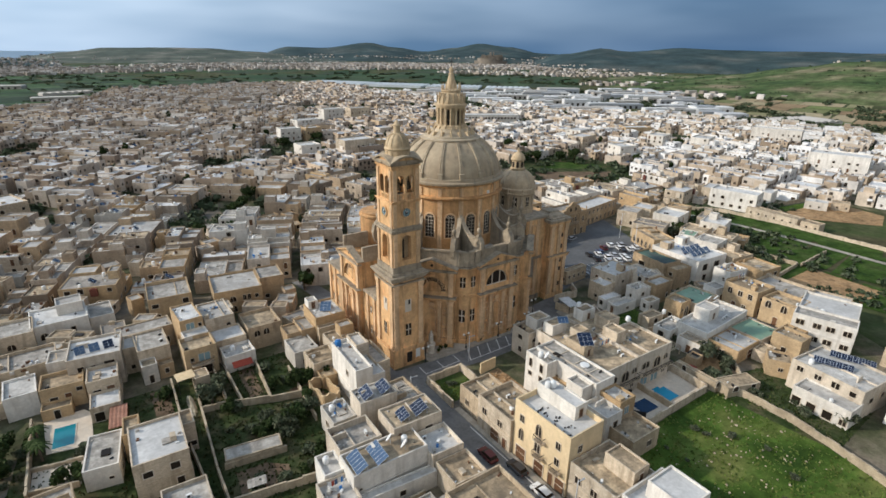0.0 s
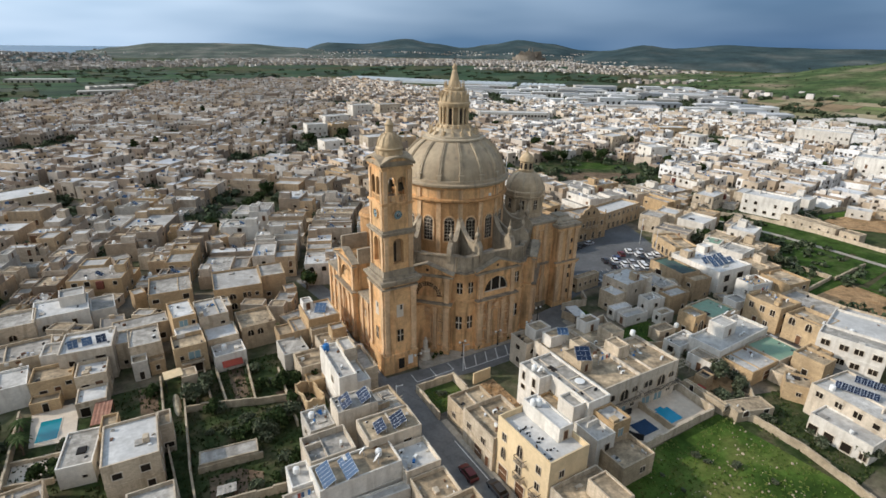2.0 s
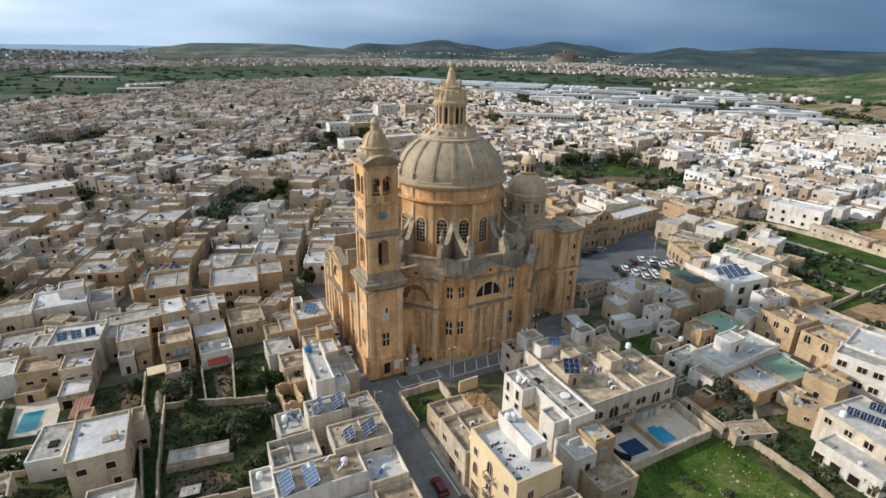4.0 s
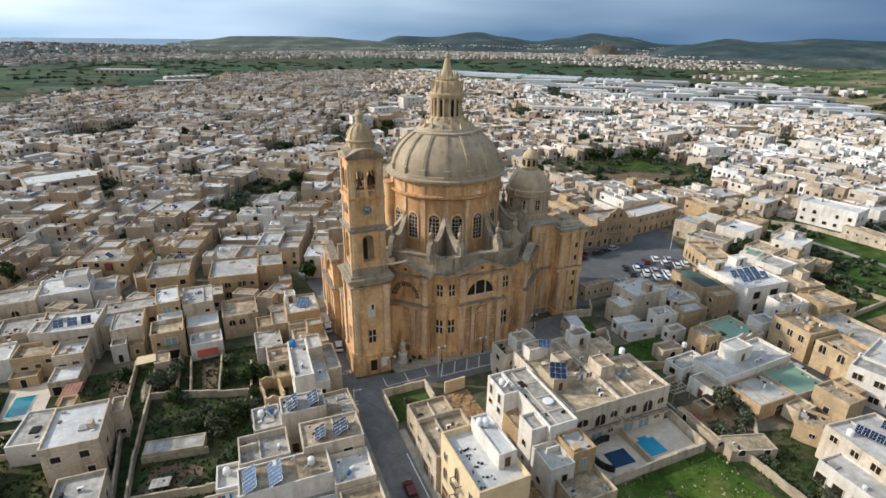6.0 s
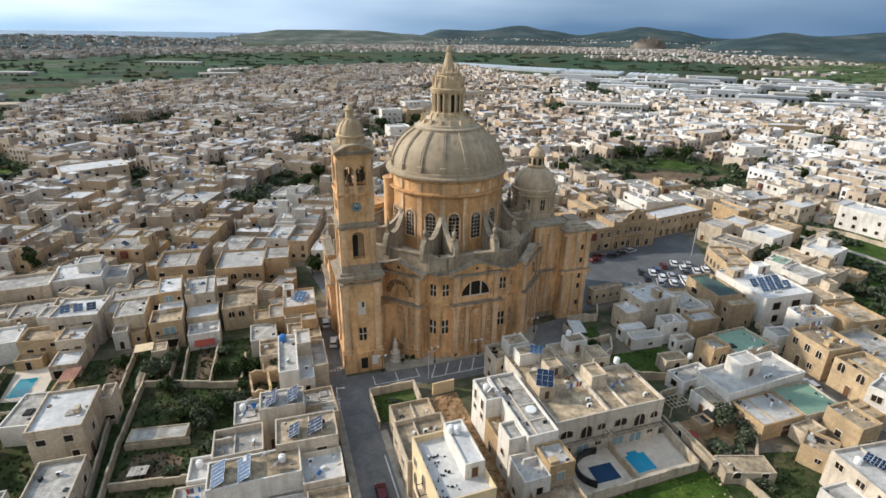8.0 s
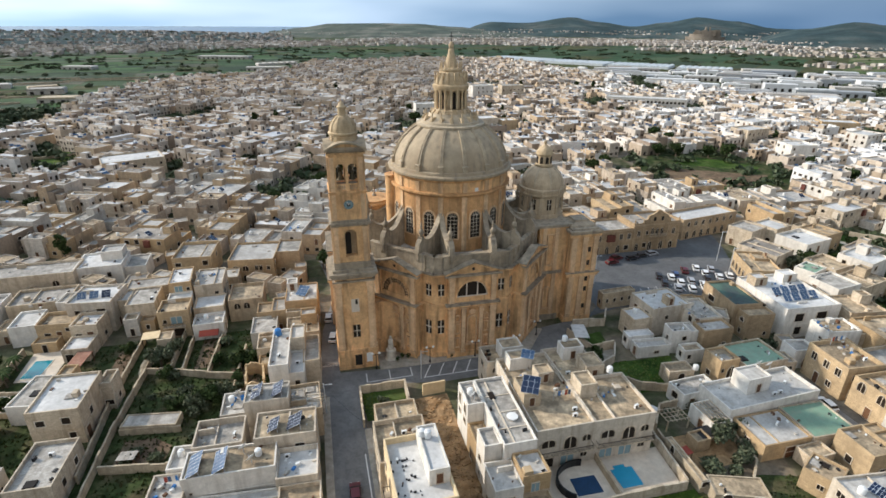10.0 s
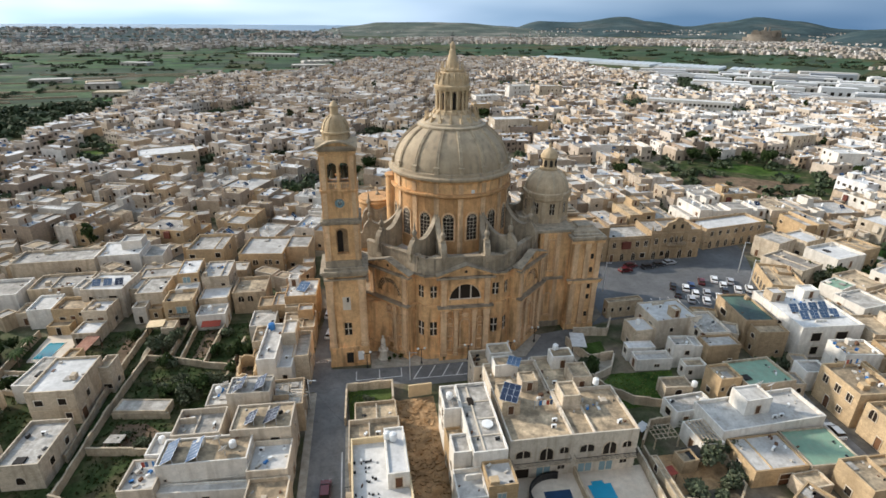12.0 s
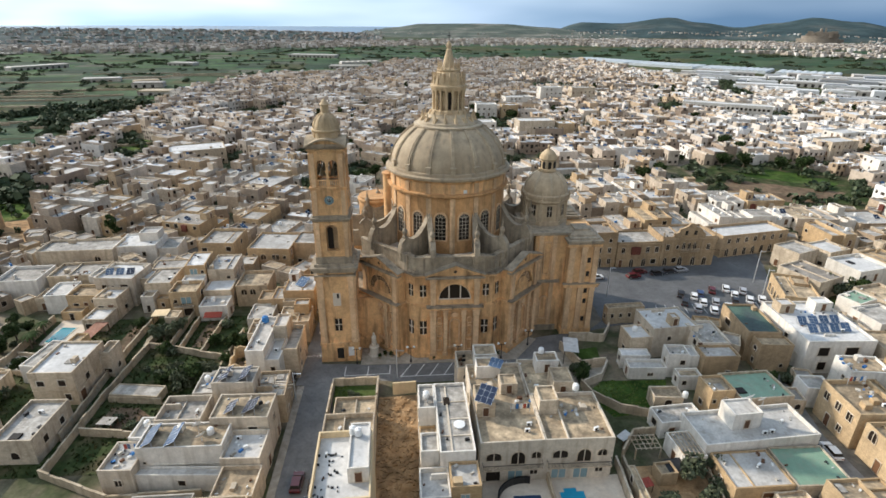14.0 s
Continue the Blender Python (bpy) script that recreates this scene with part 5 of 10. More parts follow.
for k, f in enumerate(tower_faces()):
    for s in (-1, 1):
        g = Geo()
        g.m = f
        g.box(s * 2.7 - 0.4, s * 2.7 + 0.4, -3.42, -3.2, 33.5, 38.6)
        part("pilaster", g, CHURCH_PALE, tower)
    cl = Geo()
    cl.m = f @ pose(0, -3.3, 36.6, 90, 0, 0)
    cl.lathe([(0.92, -0.05), (0.92, 0.12)], 28)
    clock = part("clock", cl, BLUEGLASS, tower, "round blue-white clock face" if k < 2 else "")
    rim = Geo()
    rim.m = f
    rim.ring(arc(0, 36.6, 1.15, 1.15, 0, 345, 23), arc(0, 36.6, 0.92, 0.92, 0, 345, 23), -3.52, -3.25)
    part("rim", rim, CHURCH, clock)
    num = Geo()
    num.m = f
    for h in range(12):
        a = radians(30 * h)
        c0, s0 = math.cos(a), math.sin(a)
        num.slab([(0.6 * c0 - 0.05 * s0, 36.6 + 0.6 * s0 + 0.05 * c0), (0.6 * c0 + 0.05 * s0, 36.6 + 0.6 * s0 - 0.05 * c0), (0.84 * c0 + 0.05 * s0, 36.6 + 0.84 * s0 - 0.05 * c0), (0.84 * c0 - 0.05 * s0, 36.6 + 0.84 * s0 + 0.05 * c0)], -3.46, -3.43)
    num.slab(arc(0, 36.6, 0.36, 0.36, 0, 345, 23), -3.46, -3.425)
    part("hour_mark", num, DARK, clock)
    pt = Geo()
    pt.m = f
    pt.slab([(-0.04, 36.5), (0.04, 36.5), (0.45, 37.0), (0.4, 37.05)], -3.5, -3.47)
    pt.slab([(-0.04, 36.55), (0.04, 36.65), (-0.3, 37.2), (-0.36, 37.17)], -3.51, -3.48)
    part("pointer", pt, TANK, clock)
# open belfry: piers, twin arches with a central column, balustrades
for k, f in enumerate(tower_faces()):
    g = Geo()
    g.m = f
    hw = 3.2
    end = hw if k % 2 == 0 else hw - 0.75
    for a, b in ((-end, -1.95), (-0.22, 0.22), (1.95, end)):
        g.box(a, b, -hw, -hw + 0.75, 39.2, 45.3)
    for c0 in (-1.085, 1.085):
        op = arc(c0, 43.5, 0.865, 0.865, 0, 180, 10)
        g.ring([(x, 45.3) for x, z in op], op, -hw, -hw + 0.75, closed=False)
    g.box(-end, end, -hw, -hw + 0.75, 45.3, 46.4)
    part("belfry_wall", g, CHURCH, tower)
    for s in (-1, 1):
        g = Geo()
        g.m = f
        g.box(s * 2.65 - 0.4, s * 2.65 + 0.4, -3.4, -3.2, 39.2, 45.6)
        part("pilaster", g, CHURCH_PALE, tower)
    g = Geo()
    g.m = f
    g.box(-1.95, 1.95, -3.25, -2.95, 40.35, 40.6)
    g.box(-1.95, 1.95, -3.25, -2.95, 39.2, 39.4)
    for j in range(11):
        x = -1.75 + j * 0.35
        g.box(x - 0.08, x + 0.08, -3.18, -3.02, 39.4, 40.35)
    part("balustrade", g, CHURCH, tower)
    # curved pediment
    g = Geo()
    g.m = f
    curve = [(x, 46.4 + 1.75 * math.cos(x / 3.3 * 1.35) ** 1.0) for x in [-3.3 + 0.33 * j for j in range(21)]]
    g.slab([(-3.3, 46.4), (3.3, 46.4)] + curve[::-1], -3.25, -2.6)
    part("pediment", g, CHURCH, tower)
    g = Geo()
    g.m = f
    crv = [(x * 1.15, z) for x, z in curve]
    g.ring([(x, z + 0.32) for x, z in crv], [(x, z - 0.02) for x, z in crv], -3.8, -0.05, closed=False)
    part("pediment_roof", g, DOME, tower, "grey curved stone coping")
    g = Geo()
    g.m = f
    g.box(-3.45, 3.45, -3.5, -2.6, 46.15, 46.45)
    part_pieces("cornice", g, CHURCH, tower)
g = Geo()
g.box(-2.9, 2.9, -2.9, 2.9, 39.0, 39.3)
part("belfry_floor", g, CHURCH_GREY, tower)
g = Geo()
g.box(-3.3, 3.3, -3.3, 3.3, 46.4, 46.9)
part("belfry_roof", g, DOME, tower)
for f in tower_faces():
    for s in (-1, 1):
        b = Geo()
        b.m = f @ pose(s * 1.05, -1.9, 41.2)
        b.lathe([(0.7, 0), (0.62, 0.15), (0.45, 0.6), (0.38, 1.1), (0.3, 1.35), (0.02, 1.5)], 14)
        b.box(-0.06, 0.06, -0.06, 0.06, 1.4, 4.0)
        part("bell", b, BRONZE, tower, "dark bronze bell")
    g = Geo()
    g.m = f
    g.box(-2.2, 2.2, -2.0, -1.8, 44.0, 44.25)
    part("bell_beam", g, TIMBER, tower)
cu = Geo()
cu.lathe([(2.75, 46.8), (2.75, 47.3), (2.45, 47.4), (2.45, 49.2), (2.7, 49.4), (2.75, 49.65), (2.5, 49.75)] + [(2.45 * math.cos(radians(q)), 49.75 + 2.9 * math.sin(radians(q))) for q in range(6, 72, 6)] + [(0.75, 52.6), (0.72, 53.9), (0.9, 54.0), (0.9, 54.2), (0.62, 54.4), (0.5, 54.75), (0.2, 55.0), (0.05, 55.1)], 32)
cup = part("cupola", cu, LANTERN, tower, "ribbed stone cupola with small lantern")
for k in range(12):
    r = Geo()
    r.m = pose(0, 0, 0, 0, 0, 30 * k)
    r.box(-0.2, 0.2, -2.6, -2.3, 47.4, 49.2)
    for q in range(4, 66, 8):
        c0, s0, c1, s1 = math.cos(radians(q)), math.sin(radians(q)), math.cos(radians(q + 8)), math.sin(radians(q + 8))
        r.add([(-0.13, -2.58 * c0, 49.75 + 3.03 * s0), (0.13, -2.58 * c0, 49.75 + 3.03 * s0), (0.1, -2.58 * c1, 49.75 + 3.03 * s1), (-0.1, -2.58 * c1, 49.75 + 3.03 * s1),
               (-0.13, -2.38 * c0, 49.75 + 2.8 * s0), (0.13, -2.38 * c0, 49.75 + 2.8 * s0), (0.1, -2.38 * c1, 49.75 + 2.8 * s1), (-0.1, -2.38 * c1, 49.75 + 2.8 * s1)],
              [(0, 1, 2, 3), (4, 0, 3, 7), (1, 5, 6, 2)])
    part("rib", r, LANTERN, cup)
g = Geo()
g.box(-0.72, 0.72, -4.1, -3.95, 0.1, 3.5)
g.slot = 1
g.ring([(-1.0, 0.1), (1.0, 0.1), (1.0, 3.8), (-1.0, 3.8)], [(-0.72, 0.1), (0.72, 0.1), (0.72, 3.5), (-0.72, 3.5)], -4.2, -4.0)
part("door", g, (DARK, CHURCH), tower, "dark timber door in a stone frame")
g = Geo()
g.box(1.7, 2.9, -4.1, -4.0, 1.4, 3.6)
part("notice_board", g, TANK, tower, "white notice board")
# link between tower and octagon
g = Geo()
g.box(2.5, 12, 0.5, 9, 0, 12.9)
part("link_wall", g, CHURCH, tower)


# ---- houses ----
def plain_opening(kind):
    """The same opening as one shell: a frame with its pane or leaf set back inside."""
    g = Geo()
    if kind == "arch_window":
        o, i = arched(0, 0, 1.0, 1.0, 6), arched(0, 0.03, 0.84, 0.92, 6)
    else:
        o, i = [(-0.5, 0), (0.5, 0), (0.5, 1), (-0.5, 1)], [(-0.42, 0.06), (0.42, 0.06), (0.42, 0.93), (-0.42, 0.93)]
    n = len(o)
    v = [(x, 0.04, z) for x, z in o] + [(x, -0.07, z) for x, z in o] + [(x, -0.07, z) for x, z in i] + [(x, -0.005, z) for x, z in i]
    g.slot = 1
    for k in range(n):
        j = (k + 1) % n
        g.f += [[k, j, n + j, n + k], [n + k, n + j, 2 * n + j, 2 * n + k], [2 * n + k, 2 * n + j, 3 * n + j, 3 * n + k]]
    g.f.append([3 * n + k for k in range(n)])
    g.v, g.mi, g.sm = v, [1] * (3 * n) + [0], [False] * (3 * n + 1)
    return g.mesh("door" if kind == "door" else "window", TIMBER if kind == "door" else GLASS, FRAME)


def closed_balcony(mat):
    """A glazed timber balcony on stone brackets, one shell, facing -y."""
    g = Geo()
    g.slab([(-0.9, 0.1), (0.9, 0.1), (0.9, 2.2), (0.98, 2.25), (0.0, 2.42), (-0.98, 2.25), (-0.9, 2.2)], -0.75, 0.05)
    return g.mesh("closed_balcony", mat)


def pane_and_frame(kind):
    """Pane or leaf, and the frame round it, as two meshes."""
    a, b = Geo(), Geo()
    if kind == "arch_window":
        i = arched(0, 0.03, 0.84, 0.92, 8)
        a.slab(i, -0.02, 0.05)
        b.ring(arched(0, 0, 1.0, 1.0, 8), i, -0.08, 0.04)
    else:
        lo = 0.0 if kind in ("door", "garage") else 0.05
        i = [(-0.44, lo), (0.44, lo), (0.44, 0.95), (-0.44, 0.95)]
        a.slab(i, -0.02, 0.05)
        b.ring([(-0.5, 0), (0.5, 0), (0.5, 1), (-0.5, 1)], i, -0.08, 0.04)
    c = Geo()
    if kind in ("window", "glass_door", "arch_window"):
        c.box(-0.03, 0.03, -0.06, 0.0, 0.04, 0.93)
    elif kind == "garage":
        c.box(-0.44, 0.44, -0.05, 0.0, 0.46, 0.49)
    else:
        c = None
    mat = {"door": TIMBER, "garage": TIMBER, "glass_door": BLUEGLASS}.get(kind, GLASS)
    return a.mesh("pane", mat), b.mesh("frame", CREAM if kind == "arch_window" else FRAME), c and c.mesh("bar", FRAME)


PLAIN = {k: plain_opening(k) for k in ("window", "dark_window", "arch_window", "door")}
PANES = {k: pane_and_frame(k) for k in ("window", "dark_window", "arch_window", "door", "garage", "glass_door")}
BALCONIES = [closed_balcony(m) for m in (TIMBER, DARKRED, CREAM, FRAME)]



def side(hw, hd, face):
    """Frame of one face of a box of those half sizes: x along the face, -y outwards."""
    turn, out = {"S": (0, hd), "E": (90, hw), "N": (180, hd), "W": (270, hw)}[face]
    return pose(0, 0, 0, 0, 0, turn) @ pose(0, -out, 0)


FOOT = []
ROOFS = []


def shell_mesh(w, d, h, lip, base=0.0):
    hw, hd, t = w / 2, d / 2, 0.24
    g = Geo()
    g.box(-hw, hw, -hd, hd, base, h, bottom=False, top=False)
    o = [(-hw, -hd, h), (hw, -hd, h), (hw, hd, h), (-hw, hd, h)]
    n = [(-hw + t, -hd + t, h), (hw - t, -hd + t, h), (hw - t, hd - t, h), (-hw + t, hd - t, h)]
    b = [(x, y, h - lip) for x, y, _ in n]
    g.add(o + n + b, [(0, 1, 5, 4), (1, 2, 6, 5), (2, 3, 7, 6), (3, 0, 4, 7), (5, 9, 8, 4), (6, 10, 9, 5), (7, 11, 10, 6), (4, 8, 11, 7)])
    return g


def massing(w, d, h, r):
    """Stepped blocks (x, y, w, d, h) that tile a house plot: a main block, lower wings, at times a yard left open."""
    form = r.random()
    if min(w, d) < 5.2 or form < 0.12:
        return [(0, 0, w, d, h)]
    low = max(2.9, h - r.choice((0.5, 0.8, 1.2, 1.6, 2.8, 3.2)))
    k = r.uniform(0.42, 0.68)
    sx, sy = r.choice((-1, 1)), r.choice((-1, 1))
    if form < 0.42:
        # main block and one wing beside it
        a, b = w * k, w * (1 - k)
        return [(sx * b / 2, 0, a, d, h), (-sx * a / 2, 0, b - 0.06, d * r.uniform(0.88, 1.0), r.choice((low, h - 0.6, h - 1.1, low)))]
    if form < 0.72:
        # main block in front, two wings behind
        a, b = d * k, d * (1 - k)
        q = w * r.uniform(0.4, 0.62)
        out = [(0, sy * b / 2, w, a, h), (sx * (w - q) / 2, -sy * a / 2, q, b - 0.06, r.choice((low, h - 0.8)))]
        if r.random() < 0.7:
            out.append((-sx * q / 2, -sy * (a / 2 + 0.4), w - q - 0.06, b - 0.9, max(2.6, low - r.uniform(0.2, 1.4))))
        return out
    # an angle of two blocks round a corner terrace
    a, b = w * k, d * r.uniform(0.42, 0.62)
    out = [(sx * (w - a) / 2, 0, a, d, h), (-sx * a / 2, sy * (d - b) / 2, w - a - 0.06, b, r.choice((low, h - 0.5, h + 0.6)))]
    if r.random() < 0.75:
        out.append((-sx * a / 2, -sy * b / 2, w - a - 0.06, d - b - 0.06, r.choice((2.7, 3.2, low))))
    return out


def house(x, y, w, d, h, wall=None, roof=None, turn=0.0, lip=0.85, openings=(), rooms=(), auto="", label="", category="house", group="", seed=0, name="house", base=0.0, wings=()):
    """A flat-roofed house: walls with a parapet, a sunk roof, openings (face, kind, along, sill, width, height) and roof rooms (x, y, w, d, h, wall)."""
    rng = random.Random(seed or int(x * 13 + y * 7 + w * 3))
    wall = wall or TOWN_WALL
    roof = roof or ROOF
    FOOT.append((x, y, w, d, turn))
    for ax, ay, aw, ad, *_ in wings:
        foot = pose(x, y, 0, 0, 0, turn) @ Vector((ax, ay, 0))
        FOOT.append((foot.x, foot.y, aw, ad, turn))
    if not group and base == 0 and min(w, d) > 3.4:
        ROOFS.append((x, y, w, d, turn, h - lip))
    ob = thing(name, label or "flat-roofed limestone town house with a parapet", category, pose(x, y, base, 0, 0, turn), group)
    part("wall", shell_mesh(w, d, h, lip), wall, ob)
    r = Geo()
    r.box(-w / 2 + 0.2, w / 2 - 0.2, -d / 2 + 0.2, d / 2 - 0.2, h - lip - 0.25, h - lip)
    part("roof", r, roof, ob)
    for face, kind, along, sill, ow, oh in openings:
        pane, surround, bar = PANES[kind]
        hole = part("door" if kind in ("door", "garage") else "window", pane, None, ob, at=side(w / 2, d / 2, face) @ place(along, 0, sill, 0, ow, 1.6, oh))
        part("frame", surround, None, hole)
        if bar:
            part("glazing_bar", bar, None, hole)
    floors = max(1, int((h - lip) / 3.1))
    if floors > 1 and rng.random() < 0.4:
        g = Geo()
        z = 3.3 + rng.uniform(0, 0.4)
        for a, b, c, e in ((-w / 2 - 0.07, w / 2 + 0.07, -d / 2 - 0.07, -d / 2 + 0.02), (-w / 2 - 0.07, w / 2 + 0.07, d / 2 - 0.02, d / 2 + 0.07), (-w / 2 - 0.07, -w / 2 + 0.02, -d / 2, d / 2), (w / 2 - 0.02, w / 2 + 0.07, -d / 2, d / 2)):
            g.box(a, b, c, e, z, z + 0.18)
        part("string_course", g, wall, ob)
    if not openings and not auto and h > 4.2:
        auto = "S"
    if base == 0 and not group and category == "house":
        used = {q[0] for q in openings}
        auto += "".join(f for f in ("SE" if x < 47 else "SW") if f not in used and f not in auto)
    if w > 6.5 and d > 6 and rng.random() < 0.5 and roof not in (ROOF_GREEN, ROOF_WHITE):
        g = Geo()
        a = rng.uniform(-0.2, 0.2) * w
        g.box(a - 0.11, a + 0.11, -d / 2 + 0.2, d / 2 - 0.2, h - lip, h - lip + rng.uniform(0.15, min(lip, 0.45)))
        part("partition_wall", g, wall, ob)
    for face in auto:
        run = w if face in "SN" else d
        count = max(1, int(run / 3.4))
        for fl in range(floors):
            for i in range(count):
                if rng.random() < 0.32:
                    continue
                along = (i + 0.5) * run / count - run / 2 + rng.uniform(-0.3, 0.3)
                kind = rng.choice(("window", "dark_window", "dark_window", "door", "arch_window"))
                if kind == "door":
                    part("door", PLAIN["door"], None, ob, at=side(w / 2, d / 2, face) @ place(along, 0, fl * 3.3 + 0.1, 0, 1.3, 1.5, 2.4))
                else:
                    part("window", PLAIN[kind], None, ob, at=side(w / 2, d / 2, face) @ place(along, 0, fl * 3.3 + 1.2, 0, rng.uniform(1.1, 1.8), 1.5, rng.uniform(1.2, 1.7)))
                    if fl and group and rng.random() < 0.16:
                        part("closed_balcony", rng.choice(BALCONIES), None, ob, at=side(w / 2, d / 2, face) @ pose(along, 0, fl * 3.3 + 0.4))
    # masonry stubs, skylights and low walls fixed to the roof
    if base == 0 and min(w, d) > 4 and category != "shed":
        for _ in range(rng.choice((0, 1, 1, 2))):
            g = Geo()
            a, b = rng.uniform(-0.42, 0.42) * w, rng.uniform(-0.42, 0.42) * d
            if any(abs(a - q[0]) < q[2] / 2 + 0.8 and abs(b - q[1]) < q[3] / 2 + 0.8 for q in rooms):
                continue
            form = rng.random()
            ex, ey, ez = (rng.uniform(0.3, 0.7), rng.uniform(0.3, 0.7), rng.uniform(0.3, 1.1)) if form < 0.5 else (rng.uniform(0.8, 1.6), 0.12, rng.uniform(0.5, 1.2)) if form < 0.75 else (rng.uniform(0.5, 0.9), rng.uniform(0.6, 1.2), 0.25)
            a, b = max(-w / 2 + 0.3 + ex, min(w / 2 - 0.3 - ex, a)), max(-d / 2 + 0.3 + ey, min(d / 2 - 0.3 - ey, b))
            g.slab([(-ex, h - lip - 0.02), (ex, h - lip - 0.02), (ex, h - lip + ez - 0.05), (ex - 0.05, h - lip + ez), (-ex + 0.05, h - lip + ez), (-ex, h - lip + ez - 0.05)], -ey, ey)
            g.v = [(p[0] + a, p[1] + b, p[2]) for p in g.v]
            part("roof_stub" if form < 0.75 else "skylight", g, wall if form < 0.75 else GLASS if rng.random() < 0.3 else ROOF_GREY, ob)
    # lower or higher blocks joined to the main one, each with its own sunk roof
    for wx, wy, ww, wd, wh, wwall, wroof in wings:
        g = shell_mesh(ww, wd, wh, 0.45)
        g.slot = 1
        g.add([(-ww / 2 + 0.2, -wd / 2 + 0.2, wh - 0.45), (ww / 2 - 0.2, -wd / 2 + 0.2, wh - 0.45), (ww / 2 - 0.2, wd / 2 - 0.2, wh - 0.45), (-ww / 2 + 0.2, wd / 2 - 0.2, wh - 0.45)], [(0, 1, 2, 3)])
        wing = part("wing", g, (wwall or wall, wroof or roof), ob, at=pose(wx, wy, 0))
        for face, run in (("S", ww), ("W", wd)):
            for fl in range(max(1, int((wh - 0.4) / 3.0))):
                for along in [(i + 0.5) * run / max(1, int(run / 3.0)) - run / 2 for i in range(max(1, int(run / 3.0)))]:
                    if rng.random() < 0.62:
                        tall = rng.random() < 0.35
                        part("door" if tall else "window", PLAIN[rng.choice(("door", "dark_window")) if tall else rng.choice(("dark_window", "window", "arch_window"))], None, wing, at=side(ww / 2, wd / 2, face) @ place(along, 0, fl * 3.1 + (0.1 if tall else 1.1), 0, rng.uniform(0.9, 1.5), 1.5, 2.2 if tall else rng.uniform(1.1, 1.5)))
    for rx, ry, rw, rd, rh, rwall in rooms:
        g = shell_mesh(rw, rd, rh, 0.3)
        g.m = None
        rm = part("roof_room", g, rwall or wall, ob, at=pose(rx, ry, h - lip))
        q = Geo()
        q.box(-rw / 2 + 0.2, rw / 2 - 0.2, -rd / 2 + 0.2, rd / 2 - 0.2, rh - 0.5, rh - 0.3)
        part("roof", q, roof, rm)
        part("door", PLAIN["door"], None, rm, at=side(rw / 2, rd / 2, rng.choice("SSE")) @ place(0, 0, 0.05, 0, 1.1, 1.4, 2.0))
    return ob


# east side of the south street
house(59.0, 50.0, 8.0, 12.6, 11.9, YELLOW, ROOF_WHITE, 1, 1.1, label="three-storey yellow corner house with a white roof terrace",
      openings=[("W", "garage", -4.2, 0.1, 2.6, 2.8), ("W", "garage", 0.2, 0.1, 2.4, 2.8), ("W", "door", 3.0, 0.1, 1.2, 2.6), ("W", "garage", 5.0, 0.1, 2.2, 2.8),
                ("W", "arch_window", -4.4, 4.3, 1.3, 2.5), ("W", "arch_window", -0.4, 4.3, 1.5, 2.6), ("W", "window", 4.0, 4.8, 1.1, 1.6),
                ("W", "window", -4.4, 8.0, 1.1, 1.6), ("W", "arch_window", -0.4, 7.6, 1.5, 2.6), ("W", "window", 4.0, 8.0, 1.1, 1.6), ("S", "window", -1.5, 8.0, 1.1, 1.5)],
      rooms=[(2.3, 1.6, 2.9, 8.8, 2.7, WHITE)])
house(58.4, 61.0, 8.4, 9.4, 7.2, CREAM, ROOF_TAN, 0, 0.9, label="two-storey cream house with a stained roof", openings=[("W", "window", -2.6, 3.9, 1.4, 1.5), ("W", "window", 1.8, 3.9, 1.4, 1.5), ("W", "garage", 0.5, 0.1, 2.6, 2.6), ("W", "door", 3.2, 0.1, 1.2, 2.4)])
house(58.8, 69.2, 7.4, 7.0, 5.0, CREAM, ROOF_TAN, 0, 0.7, label="low cream outbuilding with a flat stained roof", openings=[("W", "window", -1.0, 1.4, 1.3, 1.4)])
house(60.2, 39.0, 9.4, 9.0, 7.4, CREAM, ROOF_TAN, 0, 0.9, label="two-storey cream house with a small roof room", rooms=[(1.6, -1.2, 3.6, 5.6, 2.8, CREAM)],
      openings=[("W", "window", -2.6, 4.2, 1.4, 1.5), ("W", "window", 0.6, 4.2, 1.4, 1.5), ("W", "garage", 2.2, 0.1, 2.6, 2.6), ("W", "door", -1.4, 0.1, 1.2, 2.4)])
house(61.0, 29.4, 9.6, 9.6, 8.2, WHITE, ROOF_WHITE, 0, 0.9, label="white house with a boxy white roof room", rooms=[(1.4, 0, 5.6, 6.4, 2.9, WHITE)], auto="W")
house(60.6, 19.0, 9.0, 10.0, 7.4, CREAM, ROOF_TAN, 0, 0.9, label="cream flat-roofed street house", auto="W")

house(75.6, 61.6, 5.4, 16.4, 9.4, WHITE, ROOF_GREY, 0, 0.5, label="long white party-walled house with a grey panelled roof", openings=[("S", "window", 1.4, 6.0, 1.5, 1.5)],
      wings=[(-4.15, 5.0, 2.8, 6.2, 9.4, WHITE, ROOF_GREY), (-4.15, -0.75, 2.8, 5.2, 5.6, OCHRE, ROOF_TAN), (-4.15, -5.4, 2.8, 4.0, 9.0, WHITE, ROOF_GREY)])
house(71.9, 50.6, 4.4, 5.6, 6.6, WHITE, ROOF_PALE, 0, 0.8, label="white stepped rear house wing", openings=[("E", "arch_window", 0.5, 3.6, 1.2, 2.0), ("S", "dark_window", 0.4, 3.4, 1.2, 1.6)])
